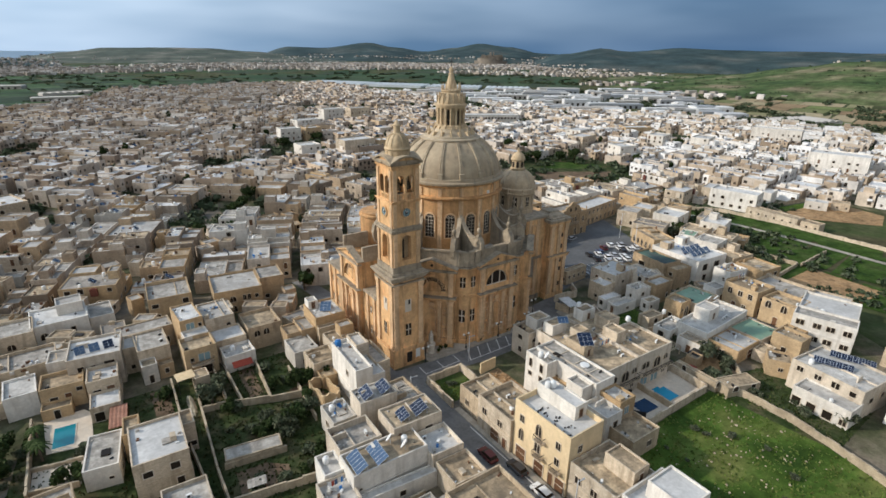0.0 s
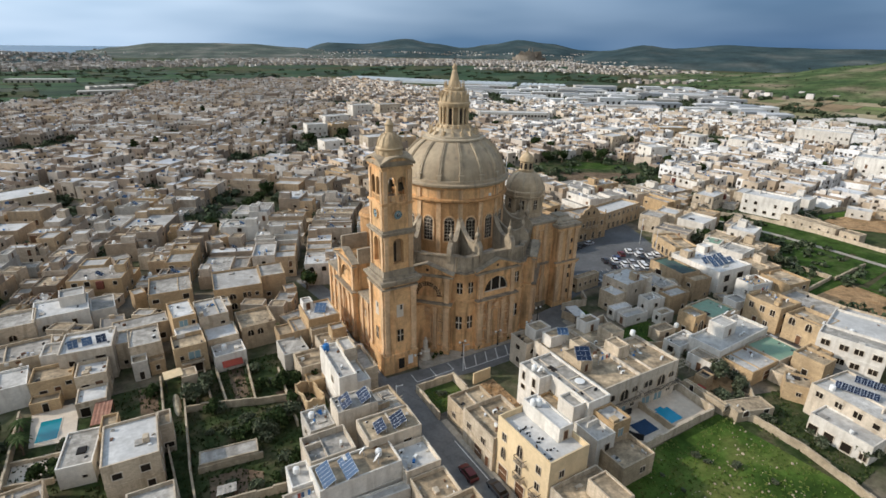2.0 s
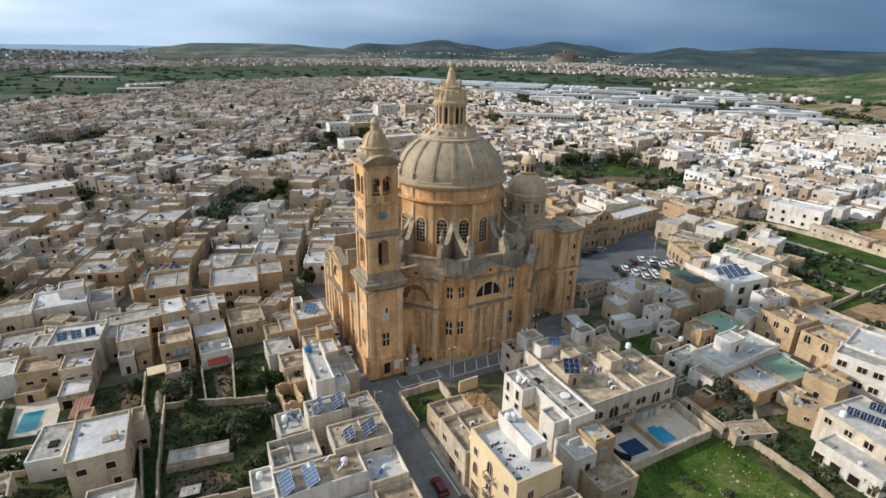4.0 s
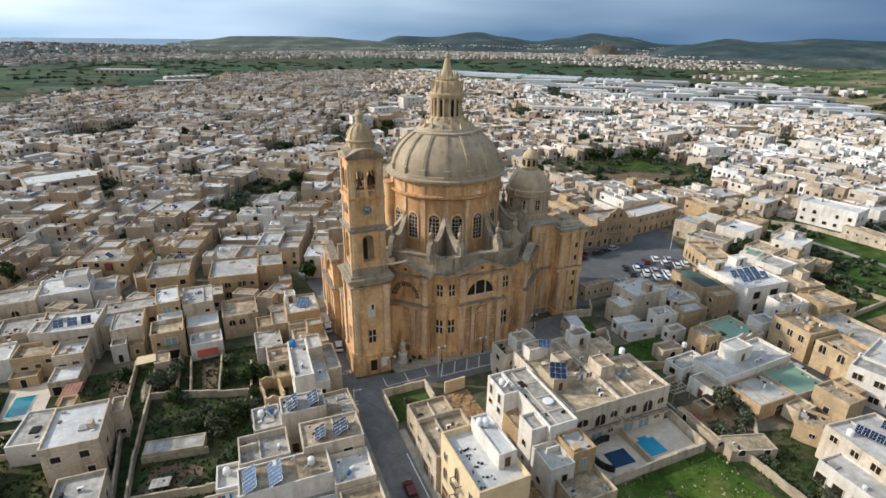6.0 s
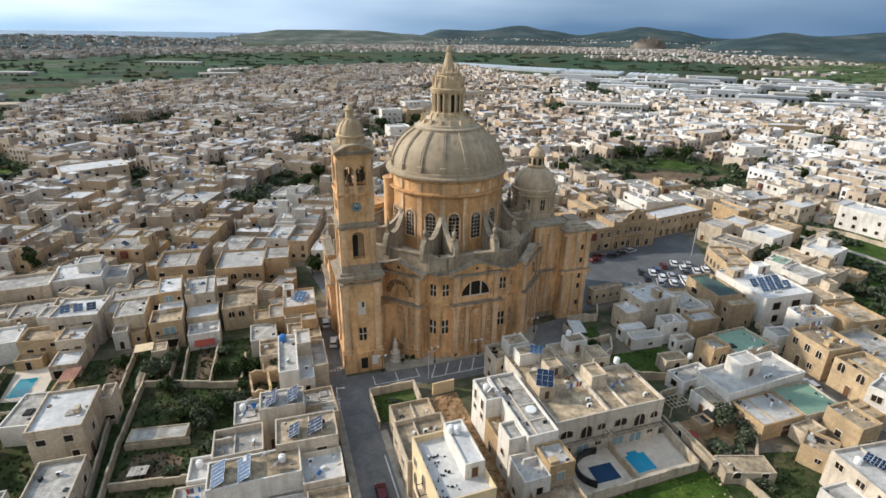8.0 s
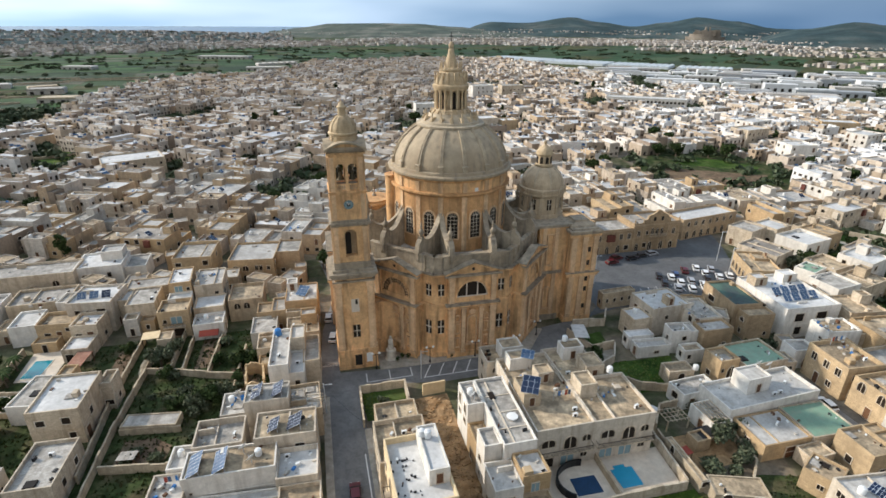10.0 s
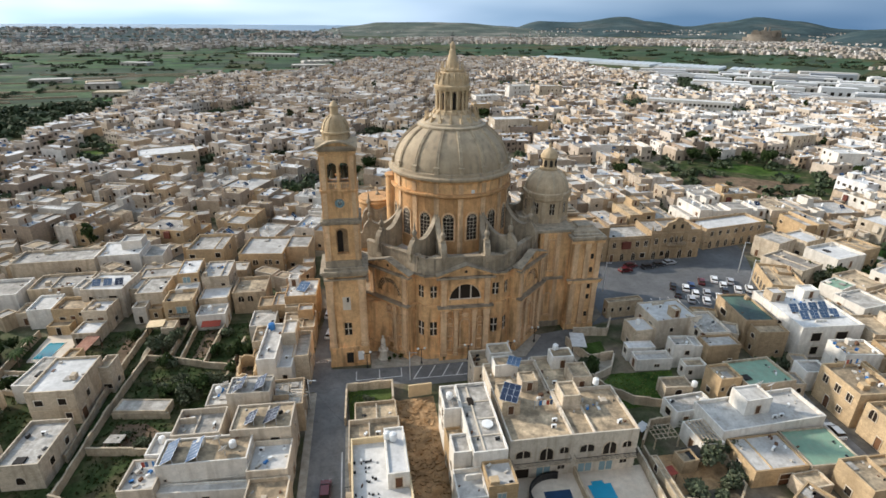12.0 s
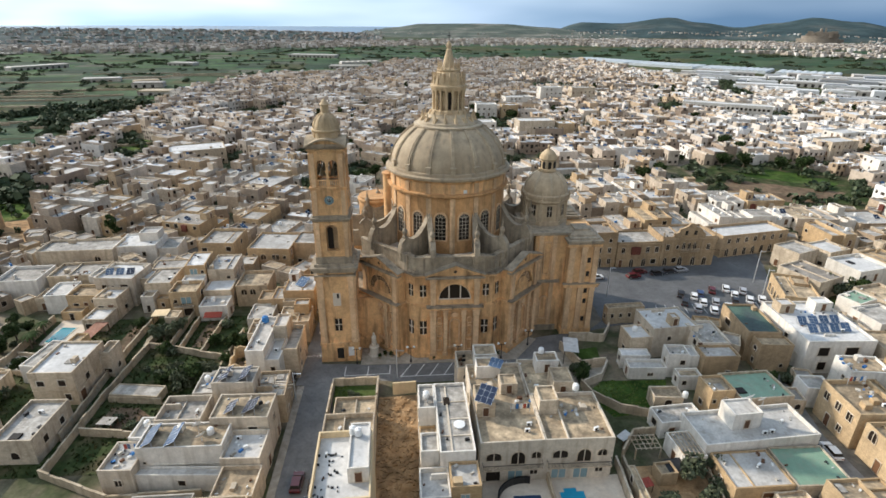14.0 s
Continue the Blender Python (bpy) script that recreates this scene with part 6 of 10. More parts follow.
house(76.4, 50.9, 4.4, 4.8, 7.6, OCHRE, ROOF_PALE, 0, 0.5, label="ochre stone terrace block", openings=[("S", "glass_door", -0.2, 3.8, 1.4, 2.4), ("S", "garage", 1.4, 0.3, 1.6, 2.0)])
house(74.6, 45.6, 7.6, 6.0, 4.4, CREAM, ROOF_TAN, 0, 0.9, label="low cream walled terrace", openings=[("S", "window", 1.0, 1.4, 1.4, 1.4)])

villa = [("S", "arch_window", -3.0, 4.6, 2.8, 1.7), ("S", "arch_window", 0.9, 3.7, 2.6, 2.7), ("S", "arch_window", 3.8, 4.8, 1.7, 1.4),
         ("S", "dark_window", -3.0, 0.3, 2.6, 2.4), ("S", "glass_door", 0.6, 0.2, 2.6, 2.5), ("S", "window", 3.6, 1.4, 1.4, 1.2)]
house(84.6, 66.2, 10.4, 20.6, 8.4, PALE_CREAM, ROOF_TAN, 0, 0.7, label="cream villa with arched windows and a broad roof terrace", openings=villa,
      rooms=[(-3.4, -1.2, 3.1, 5.0, 2.9, CREAM), (1.6, 3.4, 3.0, 3.0, 2.2, CREAM), (-1.4, 8.2, 4.4, 3.0, 2.6, WHITE)])
house(95.4, 61.5, 11.2, 11.4, 8.4, PALE_CREAM, ROOF_TAN, -1, 0.7, label="cream villa with arched windows and glass doors", openings=[(f, k if k != "dark_window" else "glass_door", a, s, ow, oh) for f, k, a, s, ow, oh in villa],
      rooms=[(-3.6, 2.9, 3.2, 4.0, 2.9, CREAM)])
house(93.6, 72.6, 8.6, 10.6, 8.0, PALE_CREAM, ROOF_TAN, -2, 0.7, label="cream rear wing with small roof rooms", rooms=[(1.0, 3.2, 4.2, 3.0, 2.8, WHITE), (2.4, -2.6, 3.6, 4.4, 2.9, CREAM)], auto="E")
house(82.0, 80.0, 8.0, 5.6, 7.2, PALE_CREAM, ROOF_TAN, 0, 0.9, label="cream house end facing the square", rooms=[(1.6, 0.2, 4.4, 3.6, 2.8, WHITE)], auto="N")

# west side of the south street
house(32.2, 62.7, 13.4, 5.6, 6.9, WHITE, ROOF_TAN, -1, 0.35, label="white house with solar collectors on its roof", openings=[("S", "dark_window", -5.6, 3.7, 0.5, 0.5), ("E", "window", 0.5, 3.6, 1.2, 1.5)], rooms=[])
house(42.0, 61.2, 6.2, 6.4, 5.8, PALE_CREAM, ROOF_WHITE, -2, 0.95, label="low cream block with a walled roof terrace", openings=[("S", "window", 0, 1.4, 1.3, 1.4), ("E", "door", 1, 0.1, 1.2, 2.3)])
house(40.3, 67.9, 9.6, 6.2, 8.0, PALE_CREAM, ROOF_TAN, -2, 0.4, label="cream house with tilted solar panels on the roof", openings=[("E", "window", 0, 4.8, 1.2, 1.5), ("E", "door", 1.4, 0.1, 1.2, 2.3)])
house(29.8, 69.2, 7.6, 6.4, 7.1, PALE_CREAM, ROOF_GREY, -1, 1.25, label="cream block with a high-walled roof terrace")
house(23.2, 60.8, 5.2, 6.2, 4.9, PALE_CREAM, ROOF_PALE, -3, 0.8, label="low cream wing with a terrace roof", openings=[("S", "window", 0.2, 1.6, 1.2, 1.4)])
house(29.8, 58.7, 18.6, 1.8, 3.4, WHITE, ROOF_PALE, -4, 0.25, label="low white front range with a flat roof", openings=[("S", "dark_window", -6.0, 0.6, 1.2, 2.0), ("S", "dark_window", 3.0, 1.2, 1.2, 1.2)])
house(24.2, 66.6, 3.4, 5.0, 5.4, WHITE, ROOF_PALE, -3, 0.7, label="small cream rear house block", openings=[("S", "glass_door", 0.3, 2.9, 1.2, 1.7)])
house(42.2, 54.8, 6.2, 6.0, 4.6, CREAM, ROOF_TAN, -2, 0.7, label="cream street house with a brown stained roof", auto="E")
house(40.4, 44.6, 10.4, 9.6, 7.4, CREAM, ROOF_TAN, 0, 0.9, label="cream flat-roofed street house", auto="ES")
house(40.0, 33.0, 11.0, 11.0, 7.6, WHITE, ROOF, 0, 0.9, label="white flat-roofed street house", auto="ES")
house(40.0, 20.0, 11.0, 12.0, 7.0, CREAM, ROOF, 0, 0.9, label="cream flat-roofed street house", auto="ES")
house(31.4, 51.4, 9.0, 6.0, 3.0, GREYW, ROOF_GREY, 0, 0.4, label="low grey yard building")
house(37.0, 75.6, 7.4, 4.8, 8.8, PALE_CREAM, ROOF_GREY, -2, 0.3, label="cream block with a slatted roof of solar panels", openings=[("E", "door", 0.4, 5.6, 1.0, 2.0)])
house(43.2, 76.0, 5.6, 7.6, 6.3, CREAM, ROOF_GREY, 2, 0.7, label="low cream block with a criss-cross roof", auto="E")
house(31.0, 78.4, 4.6, 6.2, 5.2, GREYW, ROOF_GREY, 0, 0.6, label="small grey rear house block", openings=[("W", "window", 0, 2.4, 1.2, 1.4)])
house(38.8, 89.0, 3.6, 13.0, 9.2, WHITE, ROOF_PALE, -2, 0.6, label="tall white house with a stepped terrace", openings=[("W", "window", 2.0, 5.6, 1.1, 1.4)], wings=[(3.2, 3.9, 2.8, 5.2, 9.9, CREAM, ROOF_PALE), (3.2, -2.6, 2.8, 7.6, 7.0, WHITE, ROOF_WHITE)])
house(44.6, 90.4, 3.2, 9.4, 7.2, CREAM, ROOF_GREY, -1, 0.9, label="cream street front with a small terrace", auto="E")
house(36.2, 99.4, 6.0, 6.4, 4.6, CREAM, ROOF_TAN, 0, 0.6, label="cream house with an outside stair", auto="S", wings=[(-0.8, -5.0, 3.6, 3.2, 3.0, OCHRE, ROOF_TAN)])
house(42.8, 102.6, 7.0, 7.2, 5.6, CREAM, ROOF_TAN, 0, 0.5, label="cream house beside the church lane", auto="SE", wings=[(1.4, 1.8, 3.4, 3.0, 7.8, OCHRE, ROOF_PALE)])
house(34.2, 106.6, 5.6, 7.0, 4.4, GREYW, ROOF_GREY, 0, 0.4, label="low grey house with a grey roof", auto="S", wings=[(0.4, 6.2, 4.6, 5.0, 5.4, BROWNSTONE, ROOF_TAN)])
house(42.8, 113.2, 7.4, 9.0, 8.4, OCHRE, ROOF_PALE, -2, 0.4, label="ochre limestone house with a pale roof", auto="SE", rooms=[(-2.2, 2.6, 2.4, 2.8, 2.2, WHITE)], wings=[(-5.4, -0.4, 3.4, 6.6, 5.8, BROWNSTONE, ROOF_GREY), (-0.6, -5.3, 6.0, 1.6, 6.4, CREAM, ROOF_PALE)])

# garden-side houses to the west
house(1.8, 85.4, 8.2, 10.8, 7.6, CREAM, ROOF_WHITE, -2, 0.5, label="plain limestone block with a bright white roof", openings=[("E", "dark_window", 3.6, 3.4, 1.3, 1.6), ("E", "dark_window", -1.6, 3.4, 1.3, 1.6), ("E", "door", -4.0, 0.1, 1.8, 2.8)])
house(-6.1, 91.8, 5.2, 9.4, 4.3, WHITE, ROOF_GREY, -8, 0.3, label="low white annex with a grey roof", openings=[("S", "dark_window", 1.2, 1.6, 0.8, 0.6)])
house(-1.5, 93.9, 2.6, 5.4, 6.0, OCHRE, ROOF_TAN, -5, 0.5, label="narrow ochre stair block beside the white roof", openings=[("S", "door", 0.2, 0.1, 1.1, 2.1), ("W", "dark_window", 0.4, 4.4, 0.8, 0.7)])
house(7.0, 90.6, 2.2, 4.4, 6.2, CREAM, ROOF_TAN, -2, 0.6, label="narrow limestone stair block")
house(3.6, 70.2, 6.6, 10.4, 5.2, CREAM, ROOF, -2, 0.7, label="low limestone block with a grey roof", openings=[("E", "dark_window", 2.2, 2.2, 1.3, 1.5), ("E", "dark_window", -2.2, 2.2, 1.3, 1.5)])
house(-5.4, 67.0, 6.0, 9.0, 4.6, GREYW, ROOF, 0, 0.5, label="low yard building with a cluttered roof")
house(-15.4, 83.4, 9.6, 7.0, 3.6, CREAM, ROOF, 4, 0.6, label="low limestone terrace block", auto="S")
house(-16, 74, 10.0, 9.0, 6.0, CREAM, ROOF, 0, 0.8, label="limestone house among gardens", auto="SE")
house(-5.0, 124.0, 9.8, 9.4, 7.9, PALE_CREAM, ROOF_WHITE, -6, 0.6, label="cream house with solar heaters on its roof", openings=[("S", "dark_window", -2.6, 4.7, 1.3, 1.3), ("S", "dark_window", -0.4, 5.0, 0.8, 0.8), ("S", "dark_window", 2.6, 4.4, 2.2, 1.9)], wings=[(-6.9, 1.4, 3.8, 5.4, 6.6, WHITE, ROOF_GREY), (6.4, 1.4, 2.8, 6.0, 6.4, CREAM, ROOF_PALE)])
house(-4.5, 115.6, 5.6, 6.2, 5.8, CREAM, ROOF_WHITE, -4, 0.8, label="cream lower storey with a terrace roof", openings=[("S", "dark_window", -1.2, 2.4, 1.6, 1.4), ("S", "door", 1.2, 2.0, 1.5, 2.2)])
house(-11.4, 118.2, 7.4, 6.2, 5.4, OCHRE, ROOF_TAN, -3, 0.8, label="ochre stone house with a small terrace", wings=[(-1.2, -4.7, 5.0, 3.0, 2.6, OCHRE, ROOF_TAN)], openings=[("S", "dark_window", 2.8, 3.4, 1.2, 1.0), ("S", "door", 0.8, 1.4, 1.2, 2.2), ("S", "dark_window", -1.6, 2.2, 1.5, 1.1)])
house(-4.8, 109.5, 5.2, 5.6, 3.4, CREAM, ROOF_WHITE, -3, 0.5, label="low cream pool room with a white terrace roof", openings=[("S", "dark_window", -1.2, 0.1, 1.8, 2.2), ("W", "dark_window", 0.6, 0.2, 2.2, 2.1)])
house(5.0, 132.6, 11.6, 5.6, 5.6, CREAM, ROOF_GREY, 3, 0.3, label="long low limestone house with a grey roof")
house(-18.4, 119.8, 5.4, 7.6, 5.2, WHITE, ROOF_PALE, 3, 0.5, label="white two-storey house with a terrace", wings=[(-4.4, 1.0, 3.6, 5.6, 3.6, CREAM, ROOF_TAN)])
house(-18.6, 129.4, 13.0, 8.6, 6.2, CREAM, ROOF, 3, 0.7, label="long limestone house with a panelled roof", auto="S")
house(-31.5, 127.0, 10.4, 9.4, 6.4, WHITE, ROOF, 2, 0.8, label="white house with a cluttered roof", auto="S")
house(5.4, 123.0, 6.4, 9.0, 6.6, CREAM, ROOF_GREY, 1, 0.4, wings=[(-1.6, -6.2, 3.0, 3.4, 4.6, GREYW, ROOF_TAN), (1.6, -5.8, 3.0, 2.6, 3.4, BROWNSTONE, ROOF_TAN)], label="tall narrow limestone house with a grey roof", auto="S")
house(13.8, 126.2, 5.0, 9.0, 9.8, OCHRE, ROOF_WHITE, 4, 0.4, label="ochre house with a white upper terrace", openings=[("S", "glass_door", -0.4, 7.2, 1.9, 1.7), ("S", "dark_window", 1.7, 7.4, 0.8, 1.0)], wings=[(0, -6.1, 5.2, 3.2, 7.2, WHITE, ROOF_WHITE)])
house(13.8, 115.6, 6.6, 6.2, 7.0, OCHRE, ROOF_TAN, 1, 0.8, label="ochre house front with a blue balcony door", openings=[("S", "glass_door", 0.6, 3.6, 2.6, 2.0), ("S", "dark_window", -1.9, 3.9, 0.9, 1.1), ("S", "dark_window", 0.8, 0.3, 2.6, 2.2)])
house(20.2, 127.0, 6.6, 9.6, 8.3, CREAM, ROOF_PALE, 1, 0.4, label="pale limestone house with a grey roof", openings=[("S", "dark_window", 1.8, 5.2, 1.1, 1.2)], wings=[(0.6, -8.2, 6.8, 6.6, 5.6, CREAM, ROOF_WHITE)])
house(21.4, 112.6, 6.6, 5.2, 4.2, WHITE, ROOF_PALE, 1, 0.6, label="low pale terrace block with a red awning", openings=[("S", "dark_window", 1.0, 1.2, 1.4, 1.3)])
house(29.2, 121.4, 8.0, 9.0, 6.0, CREAM, ROOF_TAN, 0, 0.8, label="limestone house with arched loggia", openings=[("S", "arch_window", -2.0, 3.4, 1.6, 1.7), ("S", "arch_window", 0.2, 3.4, 1.6, 1.7)])
house(29.4, 145.0, 12.4, 13.0, 6.9, OCHRE, ROOF_PALE, -6, 0.6, label="broad ochre house with arched openings", openings=[("S", "arch_window", -4.2, 3.2, 1.9, 2.0), ("S", "arch_window", -1.6, 3.2, 1.9, 2.0), ("S", "window", 1.4, 3.2, 0.9, 1.9), ("S", "window", 2.6, 3.2, 0.9, 1.9), ("S", "dark_window", 4.6, 3.6, 1.0, 1.2), ("S", "arch_window", -4.2, 0.4, 1.9, 2.0), ("S", "arch_window", -1.6, 0.4, 1.9, 2.0)], wings=[(9.6, 1.6, 6.6, 9.0, 7.4, BROWNSTONE, ROOF_GREY)])
house(-11.6, 149.2, 11.6, 10.4, 6.4, WHITE, ROOF_WHITE, 3, 0.5, label="white house with arched windows and a pale roof", openings=[("S", "arch_window", -3.4, 2.6, 1.8, 1.8), ("S", "arch_window", -1.2, 2.6, 1.8, 1.8), ("S", "dark_window", 2.4, 3.0, 1.1, 1.5)], wings=[(8.6, 0.6, 5.4, 8.6, 4.8, WHITE, ROOF_GREY), (2.6, 2.2, 5.4, 5.2, 8.6, WHITE, ROOF_PALE)])
house(-27.0, 145.6, 21.0, 9.0, 6.6, CREAM, ROOF_GREY, 2, 0.7, label="long limestone block with a grey sectioned roof", openings=[("S", "arch_window", 6.0, 3.0, 1.8, 1.6)])
house(13.0, 149.0, 10.4, 12.0, 7.2, OCHRE, ROOF_GREY, -4, 0.9, label="ochre limestone house with a grey roof")

# east of the villas
house(127.0, 60.8, 20.6, 8.0, 5.2, WHITE, ROOF_PALE, 3, 0.7, label="long white workshop with a pale roof", rooms=[(-1.0, 1.4, 5.2, 4.0, 3.3, WHITE)], openings=[("S", "dark_window", -9.0, 1.2, 1.2, 1.4), ("W", "window", 0, 2.4, 1.2, 1.3)])
house(122.6, 52.6, 9.6, 7.4, 3.6, OCHRE, ROOF_PALE, 0, 0.3, label="low store with a white sheeted roof", openings=[("S", "garage", 1, 0.1, 2.6, 2.4), ("W", "window", 0, 1.2, 1.2, 1.2)])
house(132.4, 52.6, 9.2, 8.2, 3.6, CREAM, ROOF_GREEN, -2, 0.3, label="low store with a green ribbed roof", openings=[("S", "dark_window", 0, 1.0, 1.6, 1.4)])
house(134.6, 71.0, 10.4, 8.0, 5.2, CREAM, ROOF_GREEN, 2, 0.5, label="cream house with a green painted roof", auto="S")
house(126.6, 70.6, 4.6, 4.8, 6.2, OCHRE, ROOF_TAN, 2, 0.5, label="ochre arched garden pavilion", openings=[("S", "arch_window", 0.6, 0.6, 2.4, 4.2), ("S", "dark_window", -1.6, 3.4, 0.8, 1.0)])
house(117.0, 66.0, 8.4, 4.4, 3.6, WHITE, ROOF, 4, 0.5, label="white garden room with a flat roof", auto="S")
house(114.8, 58.4, 4.0, 6.0, 3.6, WHITE, ROOF_GREY, 4, 0.4, label="white garden house under a lattice pergola", auto="SW")
house(126.8, 92.4, 10.4, 8.6, 7.5, PALE_CREAM, ROOF_WHITE, 3, 0.35, label="white flat-roofed house near the car park", openings=[("S", "dark_window", -1.2, 4.2, 1.0, 1.2)], rooms=[(0.2, -2.2, 1.8, 2.2, 2.2, CREAM)], wings=[(-7.6, -1.8, 5.0, 5.4, 5.6, CREAM, ROOF_WHITE)])
house(133.6, 87.4, 6.4, 9.0, 6.7, PALE_CREAM, ROOF, -3, 0.5, label="pale house with a grey roof terrace", openings=[("S", "dark_window", -1.6, 4.0, 0.9, 1.0)])
house(132.6, 80.8, 7.4, 4.2, 6.2, BROWNSTONE, ROOF_PALE, -2, 0.5, label="stone house with a plain brown side wall", openings=[("W", "arch_window", 0.2, 2.6, 0.9, 1.9)])
house(124.6, 82.4, 4.2, 3.6, 5.8, WHITE, ROOF, -6, 0.5, label="white house block with small dark windows", openings=[("S", "dark_window", 0.9, 3.2, 1.1, 1.2), ("W", "dark_window", 0.2, 2.8, 0.9, 1.1)], wings=[(3.2, 0.4, 2.1, 4.0, 5.3, WHITE, ROOF_PALE)])
house(118.2, 82.0, 7.8, 3.2, 2.9, WHITE, ROOF_PALE, -4, 0.7, label="low white walled terrace above a lawn", openings=[("S", "window", 0.6, 0.9, 1.2, 0.8)])
house(117.2, 85.6, 6.2, 2.6, 3.3, WHITE, ROOF_WHITE, -4, 0.2, label="low white garage with a flat roof", openings=[("S", "garage", 0.4, 0.1, 3.0, 2.2)])
house(125.2, 77.8, 4.6, 2.8, 3.4, WHITE, ROOF_TAN, -3, 0.5, label="small white garden outhouse", openings=[("W", "dark_window", 0, 1.2, 1.0, 1.4), ("S", "dark_window", -1.2, 1.3, 0.9, 1.1)])
house(146.2, 91.2, 7.2, 12.4, 7.5, BROWNSTONE, ROOF_TEAL, -6, 0.5, label="stone house with a dark blue-green roof", openings=[("S", "arch_window", 1.0, 3.4, 1.6, 2.4), ("S", "dark_window", -2.0, 3.6, 1.2, 1.4), ("W", "dark_window", -2.4, 4.0, 2.6, 1.6), ("W", "dark_window", 2.6, 1.0, 1.2, 1.4)], wings=[(0.8, -8.1, 6.8, 3.6, 6.7, BROWNSTONE, ROOF_TAN)])
house(159.4, 88.4, 14.6, 17.2, 8.0, WHITE, ROOF_WHITE, -3, 0.5, label="tall white house with rows of solar heaters", openings=[("S", "dark_window", -3.6, 4.3, 2.6, 2.3), ("S", "dark_window", 2.4, 4.3, 3.0, 2.3), ("S", "dark_window", -3.2, 0.8, 2.0, 2.2), ("W", "dark_window", 2.0, 4.6, 1.2, 1.3)], rooms=[(-4.4, 5.2, 3.4, 3.0, 2.3, CREAM), (4.6, 6.0, 4.0, 3.0, 2.2, WHITE)], wings=[(9.4, 2.0, 4.2, 10.0, 6.2, CREAM, ROOF_PALE)])
house(158.8, 73.8, 7.8, 5.6, 6.7, WHITE, ROOF_TAN, -8, 0.5, label="small white house with a tan roof", openings=[("W", "dark_window", 1.0, 3.4, 0.9, 1.1), ("S", "dark_window", -2.2, 2.6, 0.9, 2.0), ("S", "dark_window", 1.0, 3.4, 1.2, 1.2)], wings=[(6.8, 0.6, 5.4, 6.2, 5.6, CREAM, ROOF_GREY), (-2.4, -5.0, 6.0, 4.2, 5.2, OCHRE, ROOF_TAN)])
house(149.6, 63.4, 8.4, 9.6, 7.6, OCHRE, ROOF_TAN, -4, 0.9, label="ochre street house with framed windows", openings=[("W", "window", -2.8, 4.6, 1.4, 1.8), ("W", "window", 0.2, 4.6, 1.4, 1.8), ("W", "window", 3.0, 4.6, 1.4, 1.8), ("W", "door", -1.2, 0.1, 1.3, 2.6), ("W", "window", 1.8, 1.2, 1.3, 1.5)])
house(149.4, 53.4, 8.0, 8.6, 6.9, OCHRE, ROOF_TAN, -2, 0.9, label="ochre street house with arched openings", openings=[("W", "arch_window", -2.4, 4.4, 1.8, 2.2), ("W", "arch_window", 1.6, 4.4, 1.8, 2.2), ("W", "door", 0, 0.1, 1.3, 2.5)])
house(159.0, 58.6, 10.0, 13.0, 6.6, CREAM, ROOF, 0, 0.8, label="limestone house with a grey roof", auto="S")
house(145.7, 42.6, 5.6, 13.2, 7.6, WHITE, ROOF_GREY, 15, 0.5, label="white terrace house with rows of framed windows", openings=[("W", k, a, z, 1.9, 1.5) for z in (1.2, 4.8) for k, a in (("window", -4.8), ("window", -1.2), ("window", 1.6), ("window", 5.0))] + [("S", "window", 0, 4.8, 1.5, 1.4)])
house(154.6, 45.0, 11.6, 12.6, 7.4, WHITE, ROOF_WHITE, 15, 0.6, label="white terrace house with a pale roof", auto="SE", wings=[(9.0, 1.0, 6.0, 10.0, 6.2, CREAM, ROOF_PALE)])
house(122.9, 42.3, 5.0, 5.0, 4.2, OCHRE, ROOF_TAN, 28, 0.4, label="low ochre stone house behind a villa", openings=[("W", "window", 0.4, 1.6, 1.0, 1.0)])
house(124.2, 31.0, 11.6, 14.0, 7.0, PALE_CREAM, ROOF_PALE, -6, 0.5, label="cream villa with long rows of solar panels", openings=[("W", "window", -5.0, 4.8, 1.5, 1.3), ("W", "window", -1.4, 4.8, 1.5, 1.3), ("W", "window", 2.0, 4.8, 1.7, 1.5), ("W", "dark_window", 5.2, 4.8, 1.3, 1.2), ("S", "dark_window", -2.0, 3.2, 1.6, 1.4), ("S", "dark_window", 2.4, 3.2, 1.6, 1.4)], wings=[(7.4, 1.0, 3.4, 8.0, 4.2, CREAM, ROOF_TAN)])
house(115.9, 29.8, 5.2, 10.6, 4.3, WHITE, ROOF_PALE, -2, 0.35, label="low white verandah wing with dark openings", openings=[("W", "dark_window", -4.2, 0.3, 1.9, 2.0), ("W", "dark_window", -1.4, 0.3, 1.9, 2.0), ("W", "dark_window", 1.6, 0.3, 1.9, 2.0), ("W", "window", 4.4, 0.6, 1.4, 1.4)])
house(133.4, 44.6, 5.0, 6.6, 5.6, OCHRE, ROOF_TAN, 0, 0.7, label="ochre stone back building", auto="W")
house(108.4, 43.8, 8.4, 4.0, 2.4, RUBBLE_WALL, ROOF_TAN, -18, 0.2, label="small rubble-stone field store")
house(153, 24, 13, 12, 7.0, CREAM, ROOF, 0, 0.8, label="cream flat-roofed street house", auto="SW")
house(128, 16, 12, 11, 6.8, WHITE, ROOF, 0, 0.8, label="white flat-roofed house beside the field", auto="W")
house(104.0, 50.6, 1.2, 9.8, 2.6, RUBBLE_WALL, ROOF_TAN, -2, 0.2, label="narrow rubble-stone garden lean-to")

